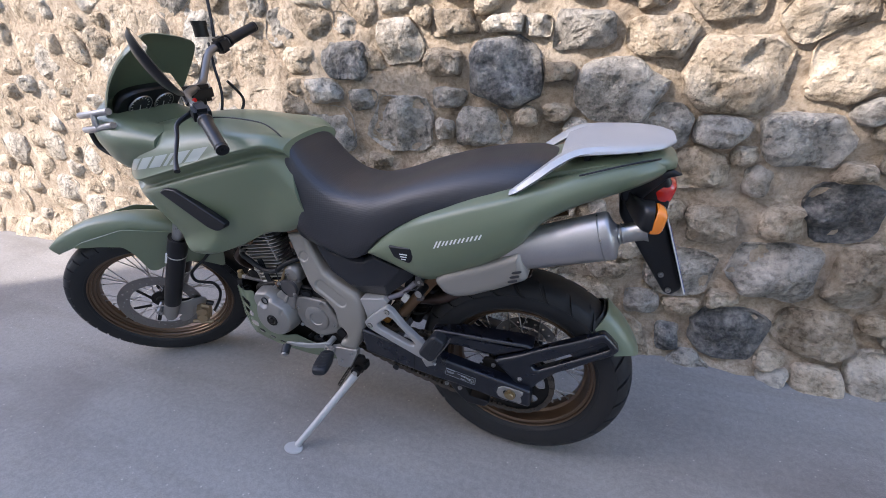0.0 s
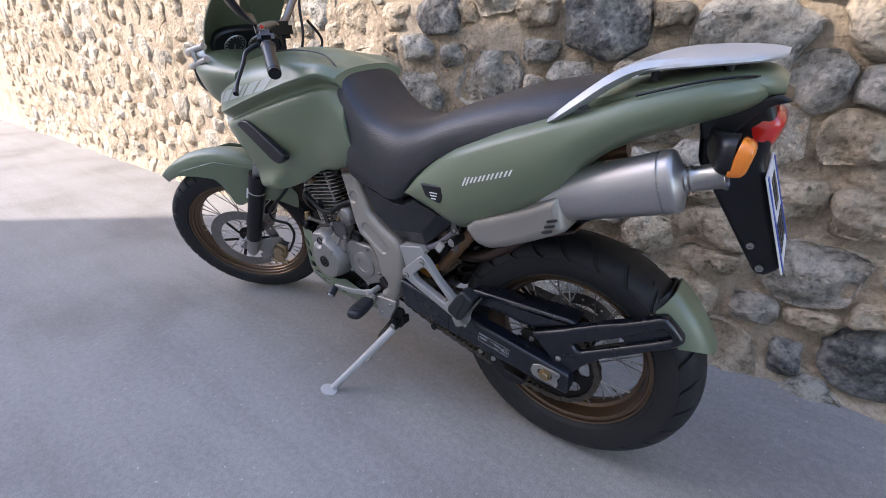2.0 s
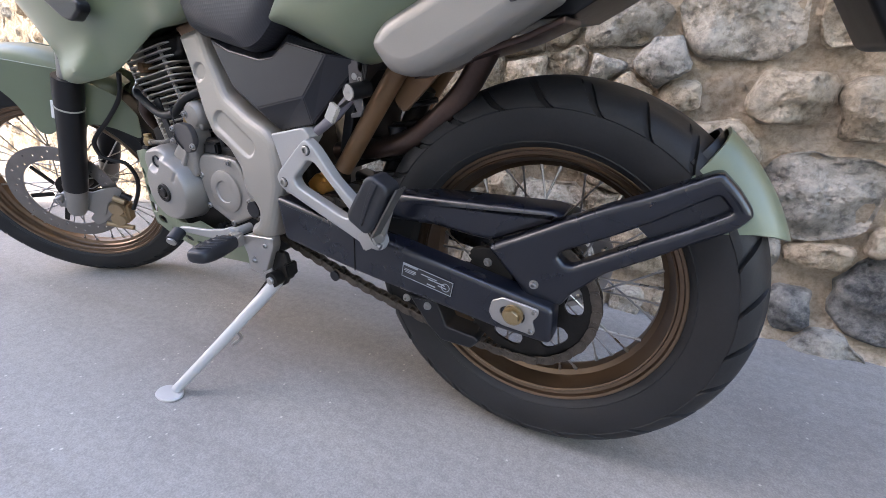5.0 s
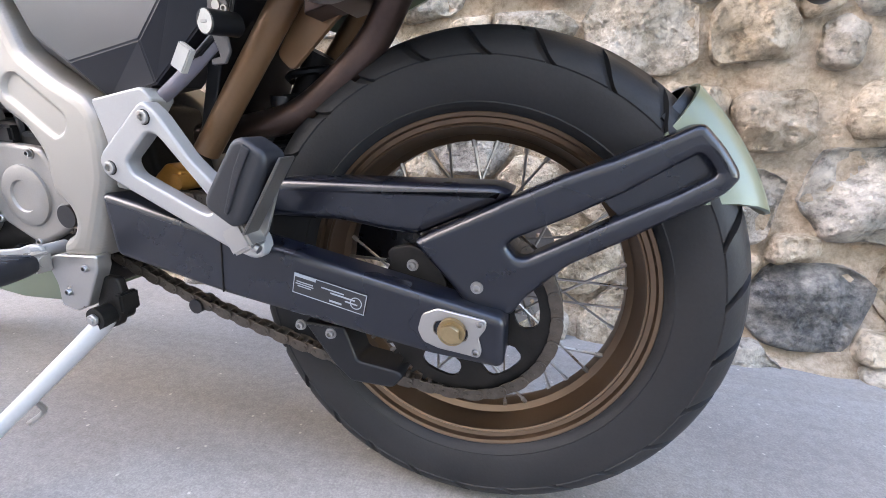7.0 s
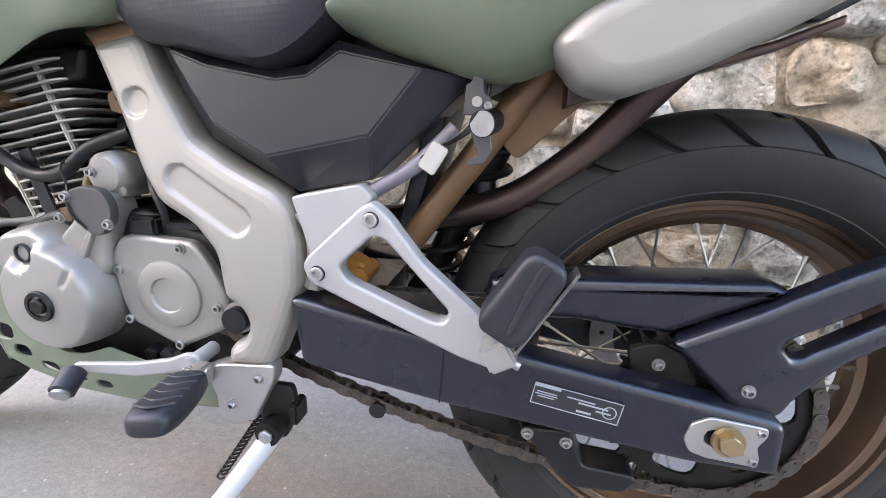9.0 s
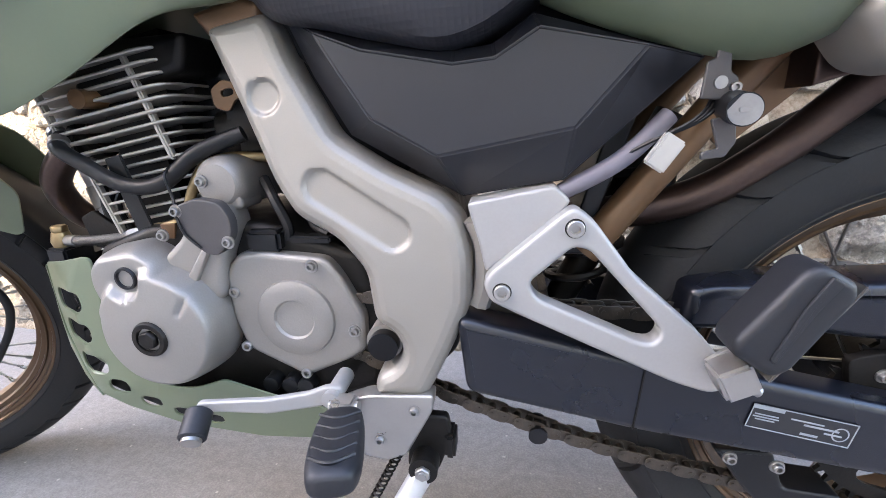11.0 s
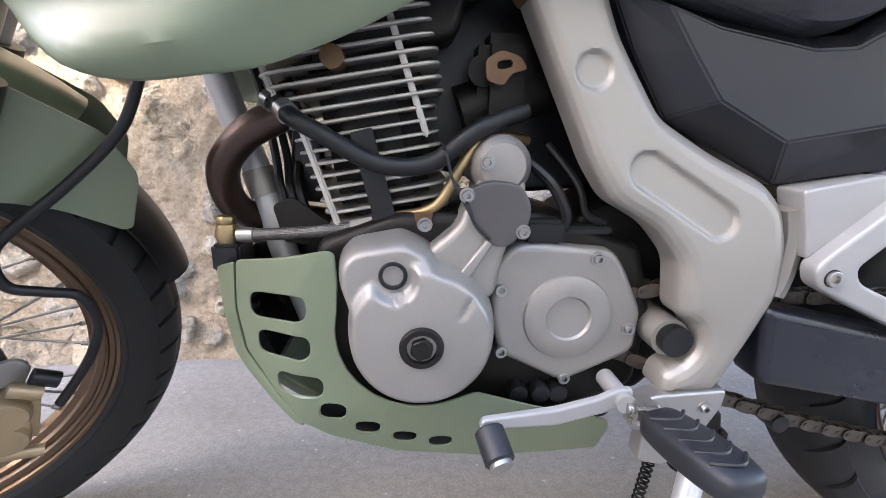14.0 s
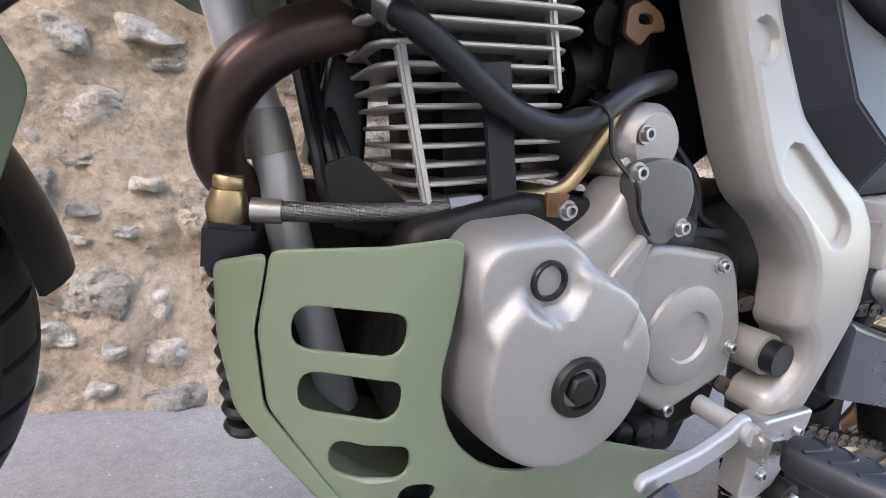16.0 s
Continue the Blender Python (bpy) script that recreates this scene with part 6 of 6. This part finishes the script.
PEG = Matrix.Translation((-0.612, -0.150, 0.345)) @ (Vector((0.032, -0.128, 0.006))).to_track_quat("X", "Z").to_matrix().to_4x4()
part("clevis", merge(box(-0.612, -0.152, 0.342, 0.026, 0.024, 0.028, 0.003), rod((-0.628, -0.152, 0.345), (-0.596, -0.152, 0.345), 0.008, 14)), alloy, peg)
foot_rubber = part("rubber", moved(skin([ring_at(x, 0, 0, wy, wz, 3.2, 20) for x, wy, wz in ((0.018, 0.013, 0.009), (0.024, 0.021, 0.014), (0.055, 0.025, 0.0165), (0.09, 0.025, 0.0165), (0.112, 0.021, 0.013), (0.118, 0.012, 0.008))]), PEG), worn_rubber, peg, "dark rubber footrest with chevron ribs")
for x in (0.038, 0.054, 0.07, 0.086, 0.1):
    part("rib", moved(tube([(x - 0.006, -0.020, 0.0135), (x + 0.006, 0, 0.0165), (x - 0.006, 0.020, 0.0135)], 0.0018, 6), PEG), worn_rubber, foot_rubber)
stand = under("side_stand", bike, Matrix.Identity(4))
tagged(stand, "silver side stand with an oval foot on the asphalt")
part("leg", tube([(-0.529, -0.132, 0.262), (-0.540, -0.147, 0.240), (-0.622, -0.231, 0.129), (-0.698, -0.308, 0.030)], [0.0145, 0.0135, 0.0115, 0.0105], 14), rack_alloy, stand)
part("foot", moved(lathe([(0, -0.004), (0.026, -0.004), (0.028, 0), (0.026, 0.003), (0, 0.004)], 28), pose(-0.708, -0.318, 0.0235, 86.5, 0, 0) @ Matrix.Diagonal((1.25, 1, 0.85, 1))), rack_alloy, stand)
part("tang", tube([(-0.600, -0.205, 0.150), (-0.612, -0.190, 0.120), (-0.625, -0.205, 0.105)], 0.004, 8), alloy, stand)
pivot = part("pivot", merge(plate([(-0.552, 0.250), (-0.535, 0.238), (-0.515, 0.246), (-0.498, 0.292), (-0.503, 0.322), (-0.532, 0.322), (-0.548, 0.285)], -0.128, -0.114, 0.003, 0.006), rod((-0.529, -0.150, 0.264), (-0.529, -0.1, 0.264), 0.0165, 22, 0.003), box(-0.50, -0.12, 0.285, 0.012, 0.03, 0.03, 0.003)), dark_iron, stand)
bolts(mesh_of("bolt", merge(hexagon(0.0095, 0.006), lathe([(0, -0.008), (0.0045, -0.008), (0.005, -0.005)], 14)), alloy), pivot, (-0.529, -0.150, 0.264))
part("spring", tube([(-0.553 - 0.05 * t + 0.0055 * math.cos(TAU * t * 18), -0.10 - 0.05 * t + 0.0055 * math.sin(TAU * t * 18), 0.275 - 0.085 * t) for t in (k / 180 for k in range(181))], 0.0015, 5, 1), dark_iron, stand)
# -- front end, turned with the bars --
fork = under("fork", bike, STEER)
tagged(fork, "telescopic front fork with dark sliders")
for s in (-1, 1):
    foot = FRONT + Vector((0.045, s * 0.095, 0.0))
    def up(d, back=0.0):
        return foot + STEER_AXIS * d + Vector((back, 0, 0))
    leg = part("slider", merge(tube([up(-0.06), up(-0.04), up(0.0), up(0.035), up(0.045), up(0.06)], [0.02, 0.026, 0.028, 0.029, 0.026, 0.026], 20, 4), box(FRONT.x + 0.02, s * 0.09 + FRONT.y, FRONT.z - 0.012, 0.085, 0.03, 0.05, 0.012)), cast_metal, fork, "grey alloy fork foot")
    part("boot", tube([up(0.045), up(0.05), up(0.27), up(0.33), up(0.38)], [0.028, 0.031, 0.032, 0.0345, 0.033], 24, 3), black_plastic, leg, "black fork slider")
    part("band", tube([up(0.296), up(0.300)], 0.0345, 20, smooth=False), ivory, leg)
    part("stanchion", tube([up(0.37), up(0.76)], 0.0205, 16, smooth=False), steel, leg)
AX = FRONT
part("axle", rod(AX + Vector((0, -0.115, 0)), AX + Vector((0, 0.115, 0)), 0.011, 18, 0.002), steel, fork)
part("lower_yoke", moved(box(0, 0, 0, 0.07, 0.24, 0.04, 0.012), Matrix.Translation(FRONT + Vector((0.09, 0, 0)) + STEER_AXIS * 0.55) @ Matrix.Rotation(radians(27), 4, "Y")), dark_iron, fork)
part("upper_yoke", moved(box(0, 0, 0, 0.07, 0.24, 0.03, 0.012), Matrix.Translation(FRONT + Vector((0.09, 0, 0)) + STEER_AXIS * 0.755) @ Matrix.Rotation(radians(27), 4, "Y")), dark_iron, fork)
disc = part("brake_disc", moved(plate([polar(0.155, TAU * k / 64) for k in range(64)], -0.002, 0.002, 0, 0, None,
                                      [[polar(0.112, TAU * k / 40) for k in range(40)]] + [oval(*polar(0.122 + 0.018 * ((k % 3) / 2), TAU * k / 36), 0.0032, 0.0032, 0, 8) for k in range(36)]), Matrix.Translation(FRONT + Vector((0, -0.066, 0)))), disc_steel, fork, "drilled steel front brake disc")
for k in range(6):
    a = TAU * k / 6 + 0.3
    part("spider", moved(box(0.075, 0, 0, 0.07, 0.004, 0.014, 0.002), Matrix.Translation(FRONT + Vector((0, -0.064, 0))) @ Matrix.Rotation(-a, 4, "Y") @ Matrix.Rotation(radians(18), 4, "Y")), dark_iron, disc)
caliper = under("brake_caliper", fork, Matrix.Translation(FRONT + Vector((0.137, -0.084, -0.068))) @ Matrix.Rotation(radians(16), 4, "Y"))
tagged(caliper, "bronze-coloured front brake caliper")
part("body", merge(lathe([(0, -0.026), (0.020, -0.025), (0.023, -0.019), (0.023, 0.02)], 24, centre=(0, 0, 0.018)), lathe([(0, -0.026), (0.020, -0.025), (0.023, -0.019), (0.023, 0.02)], 24, centre=(0, 0, -0.020)), box(0.004, 0.004, 0, 0.05, 0.045, 0.075, 0.008)), caliper_gold, caliper)
part("bracket", plate([(-0.10, -0.05), (-0.02, 0.065), (0.02, 0.07), (0.01, 0.03), (-0.06, -0.06), (-0.085, -0.075)], 0.006, 0.014, 0.002, 0.008), cast_metal, caliper)
part("pin_boss", rod((0.03, -0.02, 0.05), (0.0, -0.02, 0.06), 0.009, 14), caliper_gold, caliper)
part("slide_pin", rod((0.035, -0.015, -0.05), (-0.04, -0.015, -0.045), 0.008, 14), caliper_gold, caliper)
part("bleed_cap", rod((0.02, -0.012, 0.07), (0.045, -0.012, 0.06), 0.010, 14, 0.002), black_plastic, caliper)
part("brake_hose", tube([FRONT + Vector((x, -0.1, z)) for x, z in ((0.189, -0.057), (0.212, -0.028), (0.237, 0.01), (0.251, 0.051), (0.244, 0.092), (0.216, 0.107), (0.19, 0.122), (0.188, 0.155), (0.205, 0.18), (0.265, 0.227), (0.321, 0.281), (0.35, 0.34))], 0.0058, 10), black_hose, fork, "black rubber brake hose")
part("carrier", plate([(0.03, -0.05), (0.08, -0.085), (0.115, -0.035), (0.165, -0.014), (0.176, 0.0), (0.166, 0.013), (0.13, 0.012), (0.085, 0.002), (0.04, 0.02)], -0.084, -0.076, 0.002, 0.008), cast_metal, fork, "grey caliper carrier").matrix_local = Matrix.Translation(FRONT)

mud = part("front_mudguard", shell(FRONT, 0.412, 0.078, radians(128), radians(44), 0.035, 0.0035, 22, 0.5, 1.0, 0.02), green_paint, fork, "sage-green front mudguard")
for s in (-1, 1):
    part("cheek", plate([(-0.13, 0.352), (-0.05, 0.340), (0.018, 0.322), (0.036, 0.285), (0.050, 0.195), (0.075, 0.188), (0.11, 0.205), (0.16, 0.202), (0.207, 0.207), (0.251, 0.19), (0.30, 0.156), (0.31, 0.158), (0.328, 0.222), (0.305, 0.272), (0.2, 0.352), (0.05, 0.396), (-0.1, 0.37)],
                        s * 0.076 - 0.002, s * 0.076 + 0.002, 0.001, 0.012), green_paint, mud).matrix_local = Matrix.Translation(FRONT)
part("rear_flap", shell(FRONT, 0.368, 0.062, radians(60), radians(10), 0.03, 0.003, 14), black_plastic, mud, "black rear flap of the mudguard")
part("reflector", box(FRONT.x + 0.148, FRONT.y - 0.112, FRONT.z + 0.267, 0.008, 0.004, 0.05, 0.001, Matrix.Rotation(radians(27), 4, "Y")), plate_white, fork)

# handlebar as it stands
bars = under("handlebar", bike, Matrix.Identity(4))
tagged(bars, "grey handlebar with black grips, levers and mirrors")
L0, L1, C0, C1, R1, R0 = (Vector(p) for p in ((-0.748, -0.246, 1.039), (-0.864, -0.174, 1.109), (-1.005, -0.06, 1.150), (-1.055, 0.03, 1.158), (-1.09, 0.20, 1.267), (-1.07, 0.33, 1.312)))
part("bar", tube([L0, L1, L1.lerp(C0, 0.5) + Vector((-0.02, -0.01, 0.01)), C0, C1, C1.lerp(R1, 0.55) + Vector((-0.02, 0.0, 0.02)), R1, R0], 0.012, 14), disc_steel, bars)
part("riser", merge(box(-1.03, -0.02, 1.135, 0.05, 0.10, 0.05, 0.012), rod((-1.035, -0.015, 1.06), (-1.03, -0.015, 1.13), 0.018, 16)), dark_iron, bars)
for a, b in ((L0, L1), (R0, R1)):
    d = (b - a).normalized()
    grip = part("grip", tube([a, a + d * 0.004, a + d * 0.012, a + d * 0.10, a + d * 0.118, a + d * 0.124], [0.016, 0.0175, 0.0165, 0.0165, 0.020, 0.020], 18, 3), black_plastic, bars, "black rubber grip")
    part("end_plug", merge(rod(a - d * 0.006, a, 0.0165, 22, 0.002), rod(a - d * 0.008, a - d * 0.005, 0.006, 14)), black_plastic, grip)
    part("switch_gear", moved(box(0, 0, 0, 0.05, 0.045, 0.048, 0.01), Matrix.Translation(a + d * 0.155) @ d.to_track_quat("X", "Z").to_matrix().to_4x4()), black_plastic, bars)
part("switch", moved(box(0, 0, 0, 0.012, 0.01, 0.01, 0.003), Matrix.Translation(L1 + Vector((-0.01, 0.0, 0.035)))), red_lens, bars, "small red switch")
part("clutch_lever", tube([L1 + Vector((-0.06, 0.02, -0.005)), (-0.93, -0.20, 1.085), (-0.905, -0.235, 1.055), (-0.876, -0.28, 1.015), (-0.852, -0.306, 0.99)], [0.008, 0.0062, 0.0055, 0.005, 0.0075], 10), black_plastic, bars, "black clutch lever")
part("brake_lever", tube([R1 + Vector((-0.05, 0, -0.01)), R1 + Vector((-0.075, 0.03, -0.02)), R0 + Vector((-0.07, 0.0, -0.03))], [0.009, 0.007, 0.006], 10), black_plastic, bars)
part("fluid_reservoir", merge(rod(R1 + Vector((-0.06, -0.03, 0.02)), R1 + Vector((-0.06, -0.03, 0.055)), 0.022, 20, 0.004), rod(R1 + Vector((-0.06, -0.03, 0.055)), R1 + Vector((-0.06, -0.03, 0.068)), 0.024, 20, 0.004)), dark_iron, bars, "round brake fluid reservoir")
for stalk, centre, axis, face, wide in (([L1 + Vector((-0.05, 0.01, 0.02)), Vector((-0.94, -0.15, 1.15))], Vector((-0.943, -0.198, 1.233)), Vector((0, -0.545, 0.84)), Vector((0.60, 0.60, 0.35)), 0.098),
                                        ([R1 + Vector((-0.04, 0.0, 0.02)), R1 + Vector((-0.06, 0.03, 0.12)), R1 + Vector((-0.09, 0.06, 0.26))], R1 + Vector((-0.10, 0.08, 0.34)), Vector((0, 0.1, 1)), Vector((0.9, -0.2, -0.2)), 0.085)):
    mirror = part("mirror_stalk", tube(stalk, 0.0055, 10), black_plastic, bars)
    axis.normalize()
    face = (face - axis * face.dot(axis)).normalized()
    q = Matrix.Translation(centre) @ Matrix((face.cross(axis), face, axis)).transposed().to_4x4()
    part("mirror_shell", moved(lathe([(0, -0.028), (0.03, -0.024), (0.05, -0.010), (0.056, 0.004), (0.053, 0.006), (0, 0.004)], 32), q @ Matrix.Diagonal((wide / 0.056 * 0.6, 1, wide / 0.056, 1))), black_plastic, mirror)
    part("mirror_glass", moved(lathe([(0, 0.0062), (0.051, 0.0062), (0.051, 0.0048)], 32), q @ Matrix.Diagonal((wide / 0.056 * 0.6, 1, wide / 0.056, 1))), mirror_glass, mirror)
for way in ([L1 + Vector((-0.05, 0.01, 0.0)), (-0.97, -0.07, 1.12), (-1.05, 0.0, 1.06), (-1.10, 0.02, 0.97)], [R1 + Vector((-0.05, -0.02, 0.0)), (-1.08, 0.12, 1.20), (-1.04, 0.08, 1.10), (-1.06, 0.03, 0.98)], [(-1.0, 0.08, 1.16), (-0.99, 0.12, 1.10), (-1.0, 0.1, 1.05)]):
    part("cable", tube(way, 0.0045, 8), black_hose, bars)

# fairing nose, screen, instruments, lamp guard
nose = part("fairing_nose", half_rings([
    (-1.43, [(0, 1.08), (-0.05, 1.075), (-0.08, 1.05), (-0.085, 1.02), (-0.06, 0.985), (-0.02, 0.98)]),
    (-1.38, [(0, 1.125), (-0.07, 1.115), (-0.13, 1.065), (-0.135, 1.01), (-0.10, 0.945), (-0.03, 0.935)]),
    (-1.30, [(0, 1.09), (-0.11, 1.085), (-0.165, 1.035), (-0.162, 0.985), (-0.125, 0.915), (-0.04, 0.905)]),
    (-1.20, [(0, 1.03), (-0.10, 1.06), (-0.17, 1.03), (-0.162, 0.975), (-0.12, 0.92), (-0.04, 0.91)]),
    (-1.10, [(0, 1.02), (-0.08, 1.045), (-0.155, 1.02), (-0.15, 0.975), (-0.10, 0.94), (-0.04, 0.93)]),
], 4), green_paint, bike, "sage-green headlamp fairing")
screen_rows = []
for x, z, w, drop in ((-1.415, 1.085, 0.125, 0.03), (-1.375, 1.14, 0.135, 0.03), (-1.315, 1.205, 0.14, 0.028), (-1.25, 1.262, 0.13, 0.026), (-1.195, 1.297, 0.105, 0.022), (-1.175, 1.305, 0.07, 0.012)):
    front = [Vector((x + drop * 3.0 * abs(u) ** 2.2, w * u, z - drop * u * u)) for u in (-1, -0.8, -0.5, -0.2, 0, 0.2, 0.5, 0.8, 1)]
    screen_rows.append(front + [p + Vector((0.006, 0, -0.003)) for p in reversed(front)])
part("screen", skin(screen_rows, True, 4), green_paint, nose, "olive-green opaque windscreen")
dash = part("instrument_panel", moved(skin([ring_at(x, 0, 0, wy, wz, 3, 24) for x, wy, wz in ((-0.02, 0.11, 0.055), (0.0, 0.12, 0.062), (0.012, 0.115, 0.058))]), pose(-1.285, 0.01, 1.105, 0, 42, 0)), black_plastic, bike, "black instrument panel with two dials")
for y, r in ((-0.042, 0.038), (0.045, 0.034)):
    q = pose(-1.285, 0.01, 1.105, 0, 42, 0) @ pose(0.013, y, 0.002, 0, 0, -90)
    dial = part("dial", moved(lathe([(0, 0.0), (r * 0.9, 0.0), (r, 0.004), (r * 1.06, 0.003), (r * 1.06, -0.004)], 32), q), dial_face, dash)
    part("bezel", moved(lathe([(r * 0.98, 0.0045), (r * 1.04, 0.0055), (r * 1.08, 0.002)], 32), q), steel, dial)
    part("scale", merge(*[moved(box(r * 0.78, 0.001, 0, r * 0.16, 0.001, 0.0016, 0), q @ Matrix.Rotation(a, 4, "Y")) for a in (radians(-210 + 24 * k) for k in range(11))]), white_paint, dial)
    part("needle", moved(box(r * 0.3, 0.002, 0, r * 0.7, 0.001, 0.0022, 0), q @ Matrix.Rotation(radians(95), 4, "Y")), white_paint, dial)
lamp_guard = under("lamp_guard", bike, Matrix.Identity(4))
tagged(lamp_guard, "grey tubular headlamp guard")
for s in (-1, 1):
    part("tube", tube([(-1.25, s * 0.155, 1.10), (-1.36, s * 0.15, 1.085), (-1.44, s * 0.12, 1.075), (-1.465, s * 0.06, 1.07), (-1.465, 0, 1.07)], 0.010, 12), titanium, lamp_guard)
    part("tube", tube([(-1.25, s * 0.155, 1.06), (-1.36, s * 0.15, 1.04), (-1.44, s * 0.12, 1.03), (-1.465, s * 0.06, 1.025), (-1.465, 0, 1.025)], 0.010, 12), titanium, lamp_guard)
    part("tube", tube([(-1.32, s * 0.155, 1.095), (-1.32, s * 0.160, 1.07), (-1.32, s * 0.155, 1.045)], 0.008, 10), titanium, lamp_guard)
    part("tube", tube([(-1.44, s * 0.11, 1.03), (-1.42, s * 0.11, 0.97), (-1.34, s * 0.10, 0.93)], 0.008, 10), black_plastic, lamp_guard)
part("headlamp", moved(lathe([(0, -0.03), (0.05, -0.026), (0.075, -0.01), (0.08, 0.01), (0.06, 0.05), (0, 0.06)], 36), pose(-1.425, 0, 1.02, 0, 0, -90)), mirror_glass, nose, "round headlamp glass")
# ---- the stones of the wall ----
build_wall_stones()
